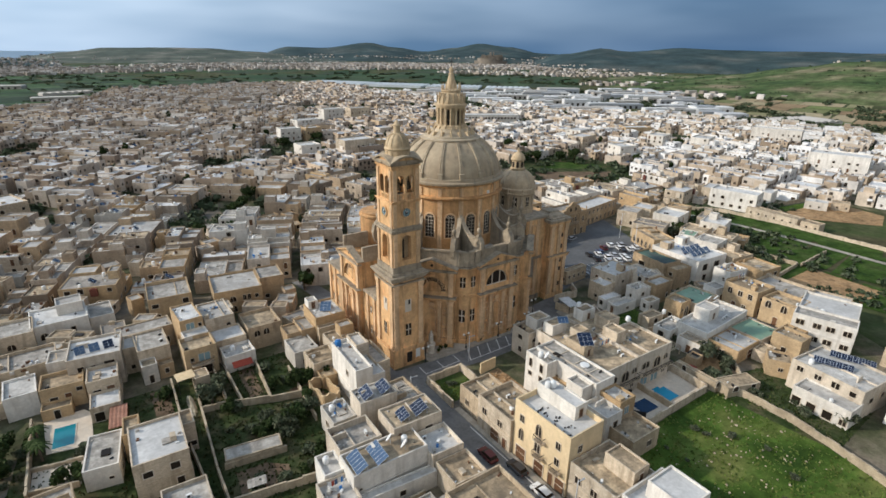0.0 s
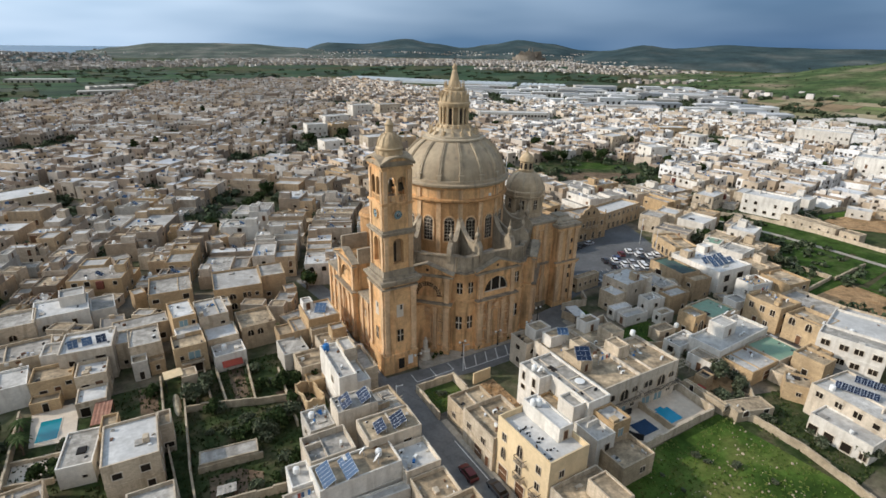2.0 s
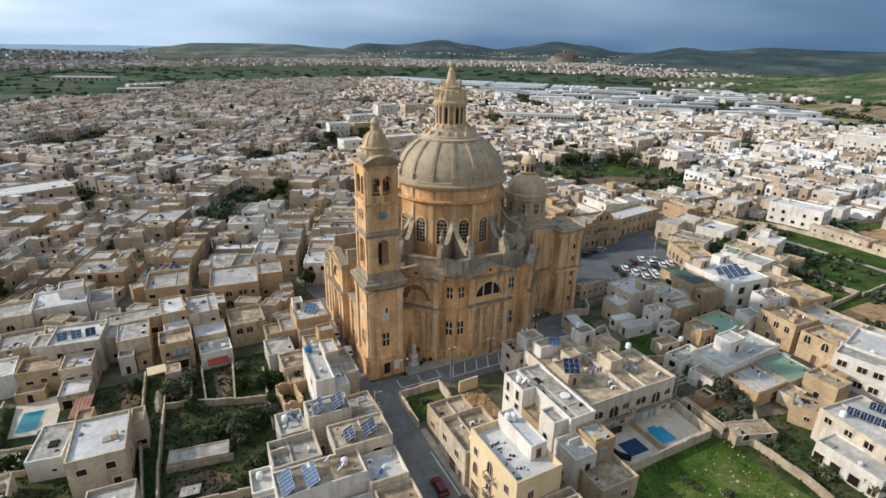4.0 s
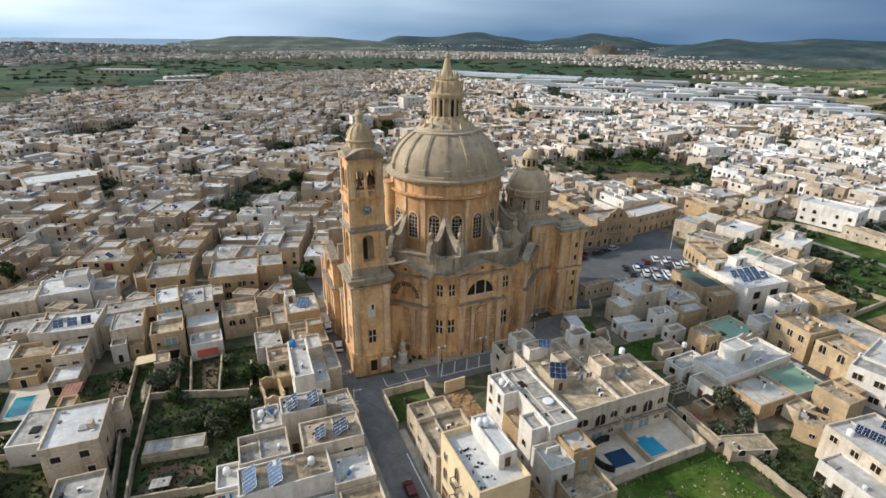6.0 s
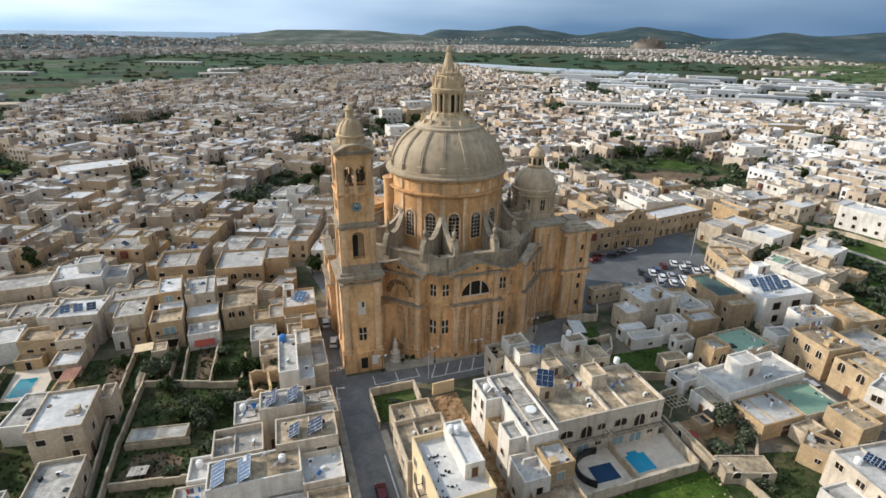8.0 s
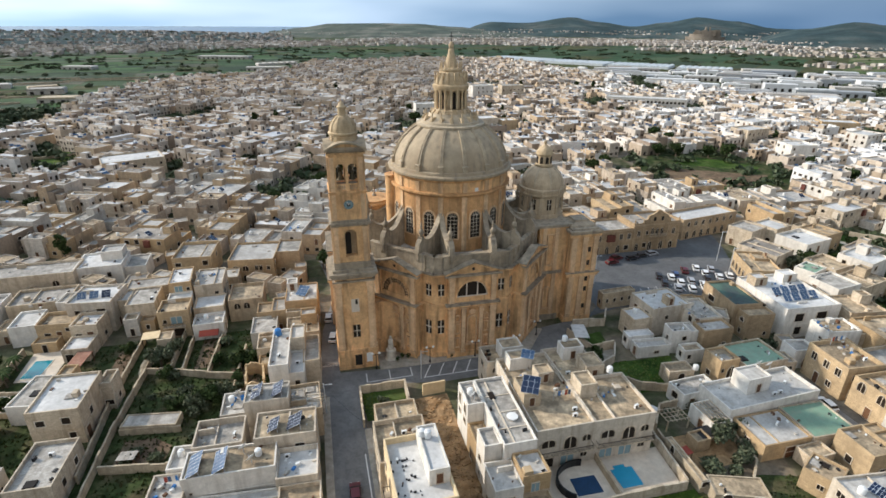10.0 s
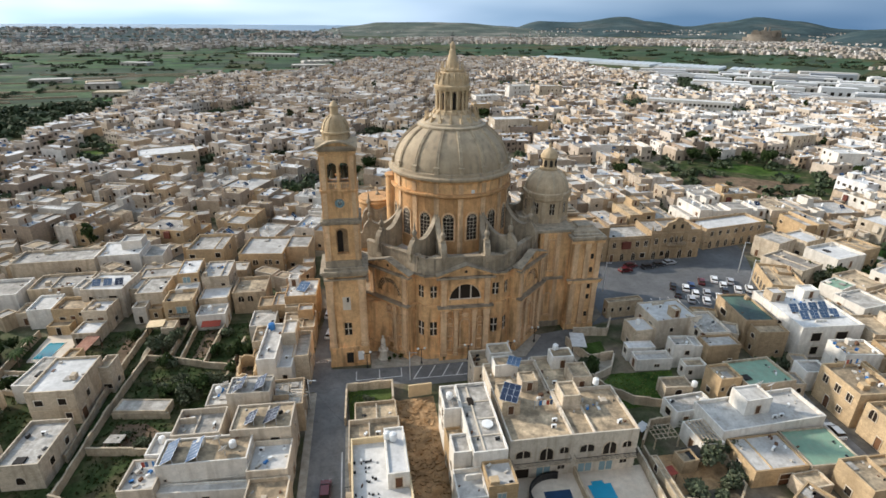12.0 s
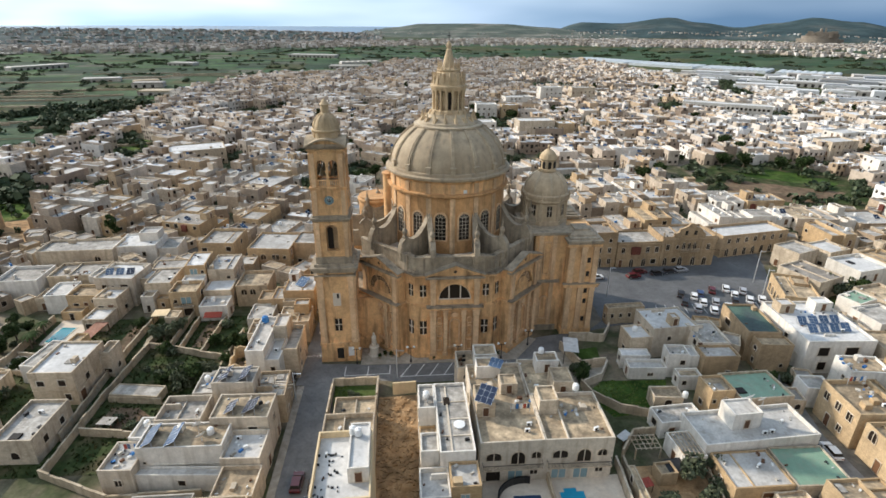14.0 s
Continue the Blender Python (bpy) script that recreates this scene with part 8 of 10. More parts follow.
def far_house(g, x, y, w, d, h, turn, r, detail):
    """Joined houses of the distance: stepped blocks with parapets, roof rooms, tanks, panels and openings."""
    at = pose(x, y, 0, 0, 0, turn)
    for k, (bx, by, bw, bd, bh) in enumerate(massing(w, d, h, r)):
        g.m = at @ pose(bx, by, 0)
        hw, hd = bw / 2, bd / 2
        g.slot = 0
        lip = r.choice((0.15, 0.25, 0.3, 0.5))
        t = 0.25
        g.add([(-hw, -hd, 0), (hw, -hd, 0), (hw, hd, 0), (-hw, hd, 0), (-hw, -hd, bh), (hw, -hd, bh), (hw, hd, bh), (-hw, hd, bh), (-hw + t, -hd + t, bh), (hw - t, -hd + t, bh), (hw - t, hd - t, bh), (-hw + t, hd - t, bh),
               (-hw + t, -hd + t, bh - lip), (hw - t, -hd + t, bh - lip), (hw - t, hd - t, bh - lip), (-hw + t, hd - t, bh - lip)],
              [(0, 1, 5, 4), (1, 2, 6, 5), (2, 3, 7, 6), (3, 0, 4, 7), (4, 5, 9, 8), (5, 6, 10, 9), (6, 7, 11, 10), (7, 4, 8, 11), (9, 13, 12, 8), (10, 14, 13, 9), (11, 15, 14, 10), (8, 12, 15, 11)])
        g.slot = 1
        g.add([(-hw + 0.1, -hd + 0.1, bh - lip), (hw - 0.1, -hd + 0.1, bh - lip), (hw - 0.1, hd - 0.1, bh - lip), (-hw + 0.1, hd - 0.1, bh - lip)], [(0, 1, 2, 3)])
        if k == 0 and r.random() < 0.42 and min(bw, bd) > 3.6:
            g.slot = 0
            rw, rd = r.uniform(2.0, min(4.2, bw - 0.6)), r.uniform(2.0, min(4.2, bd - 0.6))
            rx, ry, top = r.uniform(-1, 1) * max(0, hw - rw / 2 - 0.3), r.uniform(-1, 1) * max(0, hd - rd / 2 - 0.3), bh - lip + r.uniform(2.2, 2.8)
            g.box(rx - rw / 2, rx + rw / 2, ry - rd / 2, ry + rd / 2, bh - lip, top, bottom=False, top=False)
            g.slot = 1
            g.add([(rx - rw / 2, ry - rd / 2, top), (rx + rw / 2, ry - rd / 2, top), (rx + rw / 2, ry + rd / 2, top), (rx - rw / 2, ry + rd / 2, top)], [(0, 1, 2, 3)])
            g.slot = 2
            g.box(rx - 0.45, rx + 0.45, ry - rd / 2 - 0.06, ry - rd / 2 + 0.1, bh - lip, bh - lip + 1.9, bottom=False)
        for _ in range(r.randint(1, 4) if detail else r.randint(0, 2)):
            e = r.uniform(0.3, 0.8)
            rx, ry = r.uniform(-1, 1) * (hw - 0.6), r.uniform(-1, 1) * (hd - 0.6)
            form = r.random()
            g.slot = 0 if form < 0.4 else 1 if form < 0.62 else 2 if form < 0.74 else 3 if form < 0.9 else 4
            if g.slot == 0 and r.random() < 0.5:
                # low wall across the roof
                g.box(rx - 0.1, rx + 0.1, -hd + 0.2, hd - 0.2, bh - lip, bh - lip + r.uniform(0.5, 1.2), bottom=False)
            elif g.slot == 4:
                # tilted panel
                g.add([(rx - 1.0, ry - 0.6, bh - lip + 0.2), (rx + 1.0, ry - 0.6, bh - lip + 0.2), (rx + 1.0, ry + 0.6, bh - lip + 1.0), (rx - 1.0, ry + 0.6, bh - lip + 1.0), (rx - 1.0, ry + 0.6, bh - lip), (rx + 1.0, ry + 0.6, bh - lip)], [(0, 1, 2, 3), (3, 2, 5, 4)])
            else:
                g.box(rx - e, rx + e, ry - e * 0.7, ry + e * 0.7, bh - lip, bh - lip + r.uniform(0.5, 1.4), bottom=False)
        if not detail:
            continue
        for face, run, out in ((0, bw, hd), (270, bd, hw)) + (((90, bd, hw),) if detail > 1 else ()):
            g.m = at @ pose(bx, by, 0, 0, 0, face)
            n = max(1, int(run / 2.6))
            for fl in range(max(1, int(bh / 3.1))):
                for j in range(n):
                    if r.random() < 0.74:
                        a = (j + 0.5) * run / n - run / 2
                        door = r.random() < 0.35
                        z = fl * 3.15 + (0.15 if door else 1.1)
                        ww = r.uniform(0.45, 0.85)
                        g.slot = 2
                        g.box(a - ww, a + ww, -out - 0.05, -out + 0.1, z, z + (2.1 if door else r.uniform(1.1, 1.5)), bottom=False)
                        if fl and door and r.random() < 0.5:
                            # balcony slab with a solid front
                            g.slot = 0
                            g.box(a - 1.0, a + 1.0, -out - 0.9, -out + 0.05, z - 0.2, z + 0.75)


town, suburb = Geo(), Geo()
fr = random.Random(21)
for i, (x, y, w, d, h, turn) in enumerate(lots[NEAR:]):
    far_house(suburb if x - 0.25 * y > 215 + 40 * math.sin(y / 30) else town, x, y, w, d, h, turn, fr, 2 if i < 700 else 1 if i < 2600 else 0)
thing("distant_suburb", "whitewashed flat-roofed houses on the town's edge", "town", kind="stuff", data=suburb.mesh("distant_suburb", SUBURB, SUBURB_ROOF, FAR_DARK, TANK, PVPALE))
thing("distant_town", "crowded flat-roofed limestone town reaching to the fields", "town", kind="stuff", data=town.mesh("distant_town", FAR_WALL, FAR_ROOF, FAR_DARK, TANK, PVPALE))

# taller apartment blocks that stand out of the town
for x, y, w, d, h, turn, wall, lab in ((150, 318, 22, 13, 13, 3, CREAM, "pale four-storey apartment block"), (120, 325, 13, 12, 11, 3, WHITE, "white four-storey apartment block"), (168, 316, 10, 11, 11.5, 3, OCHRE, "ochre apartment block with open bays"),
                                       (166, 446, 24, 12, 10, 8, WHITE, "white long apartment block"), (250, 121, 11, 20, 8.6, 12, WHITE, "bright white flat-roofed block"), (131, 391, 15, 10, 12, 0, WHITE, "white five-storey apartment block"), (148, 390, 12, 10, 11.5, 0, OCHRE, "ochre apartment block with open bays"), (235, 489, 22, 12, 12.5, 0, CREAM, "pale four-storey apartment block"), (202, 479, 20, 12, 14, 4, WHITE, "white stepped apartment block"),
                                       (-36, 272, 26, 18, 8, 22, CREAM, "long pale block with a white roof"), (456, 200, 14, 34, 13, 18, WHITE, "large bright white block"), (374, 126, 16, 30, 13, 14, WHITE, "large bright white block"),) + ((362, 240, 16, 12, 10, 12, WHITE, "white four-storey apartment block"), (380, 216, 18, 12, 10, 16, WHITE, "white four-storey apartment block"),
                                       (302, 262, 18, 12, 11, 10, CREAM, "pale four-storey apartment block"), (296, 222, 14, 12, 10.5, -10, WHITE, "white four-storey apartment block"), (388, 281, 22, 14, 9, -30, OCHRE, "long ochre stone block"), (394, 327, 24, 12, 8, -30, WHITE, "white long workshop block"),
                                       (330, 290, 20, 12, 10, 15, WHITE, "white four-storey apartment block")):
    house(x, y, w, d, h, wall, ROOF_WHITE, turn, 0.7, auto="SW", label=lab, category="apartment block", name="apartment_block")
# long white school with a row of windows
house(326, 406, 64, 13, 9.5, WHITE, ROOF_WHITE, -31, 0.6, label="long white building with a row of dark windows", category="school building", name="school_building",
      openings=[("S", "dark_window", -29 + 3.05 * i, 5.4, 2.0, 2.0) for i in range(20)])

# pale factory sheds and plastic greenhouses
sheds = Geo()
fr = random.Random(5)
stood = []
for _ in range(2600):
    x, y = fr.uniform(420, 840), fr.uniform(290, 780)
    w, d, h = fr.uniform(24, 78), fr.uniform(10, 20), fr.uniform(4.5, 8)
    lx, ly = local(x, y, 0, 0, -32)
    if inside(DISTRICT, x, y) and all(abs(lx - q[0]) > (w + q[2]) / 2 + 2.5 or abs(ly - q[1]) > (d + q[3]) / 2 + 4.5 for q in stood) and len(stood) < 84:
        stood.append((lx, ly, w, d))
        sheds.m = pose(x, y, 0, 0, 0, -32)
        sheds.slot = 0
        sheds.box(-w / 2, w / 2, -d / 2, d / 2, 0, h, bottom=False)
        if fr.random() < 0.5:
            sheds.box(-w / 2 + 2, fr.uniform(-2, 4), -d / 2 + 2, d / 2 - 2, h, h + 1.2, bottom=False)
        sheds.slot = 1
        for k in range(int(w / 7)):
            sheds.box(-w / 2 + 7 * k + 2, -w / 2 + 7 * k + 5, -d / 2 - 0.05, -d / 2 + 0.1, 0.3, 3.6)
thing("factory_sheds", "pale flat-roofed factory sheds packed together", "factory", kind="stuff", data=sheds.mesh("factory_sheds", FACTORY, DARK))
for k, (x0, y0, x1, y1, deep) in enumerate(((376, 1012, 446, 915, 62), (450, 905, 520, 826, 60), (524, 818, 590, 752, 60), (596, 742, 652, 690, 52), (-120, 640, -80, 690, 14), (-24, 905, 36, 930, 14), (590, 240, 650, 225, 40))):
    run = Vector((x1 - x0, y1 - y0))
    g = Geo()
    n = max(2, int(run.length / 9))
    g.m = pose(x0, y0, 0, 0, 0, math.degrees(math.atan2(run.y, run.x)))
    ob = thing("greenhouse", "long plastic-covered greenhouse with rounded bays", "greenhouse", g.m)
    for i in range(n):
        a, b = i * run.length / n, (i + 1) * run.length / n - 0.4
        v0 = [(a, 0), (b, 0), (b, 2.8)] + arc((a + b) / 2, 2.8, (b - a) / 2, 1.4, 0, 180, 6)[1:]
        g = Geo()
        g.slab(v0, 0, deep)
        part("bay", g, MATTING if k < 4 else FACTORY, ob)

for x, y, w, d, h, turn, wall in ((-432, 812, 74, 16, 6, 58, FACTORY), (-268, 650, 38, 14, 5, 18, FACTORY), (-196, 600, 30, 16, 6, 10, ROOF_GREY), (-163, 537, 30, 14, 5, 0, CREAM), (-262, 882, 42, 16, 5, -14, FACTORY), (-93, 1076, 92, 22, 6, -16, FACTORY), (-6, 834, 58, 16, 5, 1, FACTORY), (-210, 628, 26, 9, 5, 30, CREAM), (-140, 565, 20, 8, 4, -8, WHITE)):
    ob = thing("farm_shed", "long low farm shed with a pale roof among fields", "shed", pose(x, y, 0, 0, 0, turn), "farm sheds")
    g = Geo()
    h *= 0.7
    g.box(-w / 2, w / 2, -d / 2, d / 2, 0, h, bottom=False)
    part("wall", g, GREYW, ob)
    g = Geo()
    g.slab([(-w / 2 - 0.5, h), (w / 2 + 0.5, h), (w / 2 - 1, h + 1.1), (-w / 2 + 1, h + 1.1)], -d / 2 - 0.5, d / 2 + 0.5)
    part("roof", g, wall, ob)
    for k in range(int(w / 8)):
        g = Geo()
        g.box(-w / 2 + 8 * k + 2.5, -w / 2 + 8 * k + 5.5, -d / 2 - 0.06, -d / 2 + 0.2, 0.2, h - 1.2)
        part("opening", g, DARK, ob)
# villages scattered over the far slopes
vill = Geo()
fr = random.Random(9)


def village(cx, cy, rx, ry, n, turn=0, rise=None):
    for _ in range(n):
        a, q = fr.uniform(0, 6.283), math.sqrt(fr.random())
        dx, dy = rx * q * math.cos(a), ry * q * math.sin(a)
        c0, s0 = math.cos(radians(turn)), math.sin(radians(turn))
        x, y = cx + dx * c0 - dy * s0, cy + dx * s0 + dy * c0
        z = rise(x, y) if rise else 0
        vill.m = pose(x, y, z, 0, 0, fr.uniform(-20, 20))
        w, d, h = fr.uniform(5, 13), fr.uniform(5, 10), fr.uniform(3, 7.5)
        vill.slot = 0
        vill.box(-w / 2, w / 2, -d / 2, d / 2, -6, h, bottom=False, top=False)
        vill.slot = 1
        vill.add([(-w / 2, -d / 2, h), (w / 2, -d / 2, h), (w / 2, d / 2, h), (-w / 2, d / 2, h)], [(0, 1, 2, 3)])


def on_slope(name, n, lo, hi, spread=18, size=1.0):
    """Houses that stand on a hill range, between two heights."""
    spots = [p for p in SLOPES[name] if lo <= p[2] <= hi]
    for _ in range(n):
        x, y, z = fr.choice(spots)
        vill.m = pose(x + fr.uniform(-spread, spread), y + fr.uniform(-spread, spread), z, 0, 0, fr.uniform(0, 90))
        w, d, h = size * fr.uniform(5, 11), size * fr.uniform(5, 10), size * fr.uniform(3, 6)
        vill.slot = 0
        vill.box(-w / 2, w / 2, -d / 2, d / 2, -8, h, bottom=False, top=False)
        vill.slot = 1
        vill.add([(-w / 2, -d / 2, h), (w / 2, -d / 2, h), (w / 2, d / 2, h), (-w / 2, d / 2, h)], [(0, 1, 2, 3)])


village(120, 1700, 420, 190, 420, 5)
village(720, 1800, 560, 260, 1900, -18)
village(1180, 1720, 560, 260, 1900, -32)
village(1440, 1480, 420, 200, 1300, -40)
village(1150, 1120, 330, 140, 330, -40)
village(-480, 1550, 660, 240, 1300, 14)
village(-700, 1250, 480, 130, 330, 12)
village(-1000, 1050, 420, 160, 260, 25)
village(1000, 700, 160, 60, 60, -30)
village(860, 480, 150, 50, 34, -30)
on_slope("hill_west", 2300, 0, 30)
on_slope("hill_headland", 110, 3, 16, 18, 0.7)
on_slope("hill_middle", 620, 2, 24, 18, 0.75)
on_slope("hill_east", 200, 1, 14, 18, 0.7)
on_slope("hill_green", 40, 44, 64, 14, 0.7)
thing("distant_villages", "pale limestone villages scattered before the hills", "town", kind="stuff", data=vill.mesh("distant_villages", VILLAGE, VILLAGE))
# citadel on its hill
cit = Geo()
fr = random.Random(3)
bx, by = 35 + 2300 * math.sin(radians(38.6)), 2300 * math.cos(radians(38.6))
cit.m = pose(bx, by, 0, 0, 0, -38)
for k, (x, y, rx, top) in enumerate(((0, 0, 66, 17), (-6, 4, 52, 26), (6, 2, 40, 33))):
    cit.prism([(x + rx * (1 + 0.12 * math.sin(3 * a + k)) * math.cos(a), y + 0.55 * rx * (1 + 0.1 * math.cos(4 * a)) * math.sin(a)) for a in [i * math.pi / 8 for i in range(16)]], 0, top)
for _ in range(70):
    a, q, w = fr.uniform(0, 6.28), fr.random(), fr.uniform(4, 11)
    x, y = 44 * q * math.cos(a), 20 * q * math.sin(a)
    cit.box(x - w / 2, x + w / 2, y - 4, y + 4, 20, fr.uniform(30, 41))
cit.box(8, 13, -3, 2, 30, 50)
cit.lathe([(4.5, 36), (4.5, 45), (4, 48), (2, 50), (0.1, 51)], 12, -2, 0)
thing("citadel", "walled ochre citadel on a low hill", "fortress", data=cit.mesh("citadel", CITADEL))


# ---- garden and field walls ----
def wall_run(points, h, t=0.35, mat=None, label="weathered limestone garden wall", name="garden_wall"):
    g = Geo()
    for (x0, y0), (x1, y1) in zip(points, points[1:]):
        d = Vector((x1 - x0, y1 - y0))
        n = max(1, int(d.length / 2.2))
        g.m = pose(x0, y0, 0, 0, 0, math.degrees(math.atan2(d.y, d.x)))
        step = d.length / n
        for i in range(n):
            k = h + 0.10 * math.sin(i * 2.3 + x0) + 0.06 * math.sin(i * 5.1 + y0)
            g.box(i * step - 0.01, (i + 1) * step + 0.01, -t / 2, t / 2, 0, k, bottom=False)
    g.m = None
    return thing(name, label, "wall", data=g.mesh(name, mat or RUBBLE_WALL))


wall_run([(53.2, 72.5), (53.4, 82.4), (62.4, 82.6)], 1.9, mat=CREAM, label="cream limestone wall round a small lawn")
wall_run([(62.4, 82.6), (62.2, 74.0)], 2.1, mat=CREAM, label="cream limestone wall beside an empty plot")
wall_run([(65.4, 79.0), (70.0, 79.4)], 2.8, mat=YELLOW, label="yellow painted wall closing an empty plot")
wall_run([(79.2, 57.0), (79.2, 46.8), (101.8, 46.9), (102.9, 58.4)], 2.0, mat=CREAM, label="cream wall round the pool terraces")
wall_run([(90.6, 56.2), (90.4, 47.2)], 1.6, mat=CREAM, label="low cream wall between two pools")
wall_run([(104.2, 58.6), (103.4, 48.4), (104.4, 45.4), (107.0, 41.6), (106.8, 32.0), (105.0, 23.0), (102.4, 14.4), (99, -2)], 1.7, label="rubble wall along the meadow")
wall_run([(112.4, 44.8), (116.4, 48.6), (117.4, 57.0)], 1.6)
wall_run([(108.8, 70.6), (104.6, 75.6), (103.6, 79.0)], 1.9)
wall_run([(108.6, 70.8), (114.6, 69.0), (119.6, 70.2)], 1.9, mat=CREAM)
wall_run([(104.6, 59.6), (108.2, 64.0), (112.6, 64.6)], 2.0, mat=CREAM)
wall_run([(103.0, 92.6), (105.2, 85.0), (111.0, 85.4)], 2.2, mat=CREAM)
wall_run([(104.0, 78.6), (108.4, 80.6), (111.2, 85.2)], 2.0, mat=PALE_CREAM, label="pale wall round a back yard")
wall_run([(106.0, 96.0), (114.0, 94.8), (117.0, 99.6)], 2.2, mat=CREAM)
wall_run([(7.2, 112), (6.6, 92.0), (7.4, 70)], 1.8)
wall_run([(11.4, 114), (10.6, 99.0), (9.4, 80.0), (9.2, 62)], 1.8)
wall_run([(10.8, 98.8), (16.0, 97.4), (23.0, 94.6), (29.0, 93.0)], 1.7)
wall_run([(15.8, 113), (15.4, 97.6)], 1.7)
wall_run([(18.0, 110), (18.0, 97.0)], 1.6)
wall_run([(24.4, 110), (23.2, 94.8)], 1.7)
wall_run([(30.0, 104), (29.2, 93.0), (28.6, 84.0)], 1.5)
wall_run([(10.0, 71.4), (20.6, 69.8), (22.8, 69.4)], 1.8)
wall_run([(10.6, 80.4), (21.0, 79.0)], 1.5)
wall_run([(-17.0, 112), (-17.2, 90)], 1.9)
wall_run([(-17.0, 97.8), (-9.4, 96.6)], 0.9, mat=CREAM)
wall_run([(-17.6, 91.6), (-10.2, 89.8)], 1.3, mat=CREAM)
setting("pavement_patio", sheet([(-17.0, 92.0), (-10.0, 90.2), (-9.2, 96.4), (-16.8, 97.6)], 0.2), TERRACE, "pale paved patio behind a low wall", "patio")
wall_run([(-26, 112), (-27, 88)], 1.7)
wall_run([(8.6, 62), (22.0, 56.0), (36.0, 56.2)], 1.7)
wall_run([(228.6, 130), (237, 121), (240.6, 96), (240, 80), (240, 58), (239, 30)], 1.6, 0.4, CREAM, "long pale stone field wall")
wall_run([(252, 96), (262, 112), (300, 106)], 1.8, 0.5)
wall_run([(197, 108), (196.4, 70), (172, 68)], 1.4, 0.5)
wall_run([(219, 70), (197, 69)], 1.3, 0.5)
for k in range(26):
    fr = random.Random(60 + k)
    x, y = fr.uniform(-420, -150), fr.uniform(200, 760)
    wall_run([(x, y), (x + fr.uniform(30, 60), y + fr.uniform(2, 12)), (x + fr.uniform(70, 150), y + fr.uniform(8, 24))], 1.5, 0.9, label="rubble field wall")

# ruined store in the back garden
store = thing("ruined_store", "roofless ochre stone store with broken walls", "store", pose(33.0, 90.4, 0, 0, 0, 5))
for run, x, y, turn, tops in ((3.6, 0.0, -3.3, 0, (2.9, 3.1, 2.4)), (3.6, 0.0, 3.3, 0, (3.0, 3.2, 2.8)), (6.2, -1.7, 0.0, 90, (2.6, 3.0, 2.2)), (6.2, 1.7, 0.0, 90, (3.1, 2.7, 3.0))):
    g = Geo()
    g.m = pose(x, y, 0, 0, 0, turn)
    crest = [(-run / 2 + run * i / 6, tops[i // 2 % 3] - 0.18 * (i % 2)) for i in range(7)]
    g.slab([(run / 2, 0), (-run / 2, 0)][::-1] + crest[::-1], -0.2, 0.2)
    part("wall", g, OCHRE, store)
house(15.8, 81.4, 9.6, 3.4, 1.9, RUBBLE_WALL, ROOF_GREY, -8, 0.15, label="long low garden shed with a grey roof", category="shed", name="garden_shed")
house(12.6, 108.6, 3.0, 3.4, 3.2, CREAM, ROOF_TAN, 2, 0.2, label="small cream garden shed", category="shed", name="garden_shed")


# ---- pools ----
def pool(poly, water, deck, label, wl):
    ob = thing("swimming_pool", label, "swimming pool")
    g = Geo()
    g.prism(deck, 0.02, 0.22)
    part("deck", g, TERRACE, ob, "pale tiled pool deck")
    c = sum(p[0] for p in poly) / len(poly), sum(p[1] for p in poly) / len(poly)
    g = Geo()
    g.prism([(c[0] + (x - c[0]) * 1.09, c[1] + (y - c[1]) * 1.09) for x, y in poly], 0.05, 0.30)
    part("coping", g, FRAME, ob)
    g = Geo()
    g.prism(poly, 0.06, 0.315)
    part("water", g, water, ob, wl)
    return ob


pool([(84.2, 49.3), (88.6, 49.2), (88.7, 52.7), (84.4, 52.8)], COVER, [(79.5, 47.2), (90.2, 47.2), (90.4, 56), (79.5, 56)], "walled swimming pool under a navy cover", "navy pool cover")
pool([(91.9, 49.1), (95.6, 49.1), (95.7, 53.0), (94.6, 53.0), (94.6, 53.7), (92.6, 53.7), (92.6, 53.0), (91.8, 53.0)], WATER, [(90.7, 47.2), (101.5, 47.2), (102.4, 56), (90.8, 56)], "blue swimming pool on a pale terrace", "clear blue water")
pool([(-14.1, 102.4), (-10.7, 102.1), (-10.2, 108.4), (-13.6, 108.7)], TEALWATER, [(-14.9, 101.6), (-10.0, 100.6), (-7.7, 103.0), (-7.6, 111.0), (-8.8, 112.6), (-15.4, 112.8)], "turquoise pool behind a cream house", "clear turquoise water")
screen = thing("pool_screen", "curved dark screen round the covered pool", "screen")
for k in range(13):
    a0, a1 = radians(75 + 12 * k), radians(87 + 12 * k)
    g = Geo()
    g.prism([(86.4 + 4.7 * math.cos(a0), 51.6 + 3.9 * math.sin(a0)), (86.4 + 4.7 * math.cos(a1), 51.6 + 3.9 * math.sin(a1)), (86.4 + 4.4 * math.cos(a1), 51.6 + 3.6 * math.sin(a1)), (86.4 + 4.4 * math.cos(a0), 51.6 + 3.6 * math.sin(a0))], 0.2, 1.5)
    part("screen_panel", g, IRON, screen)


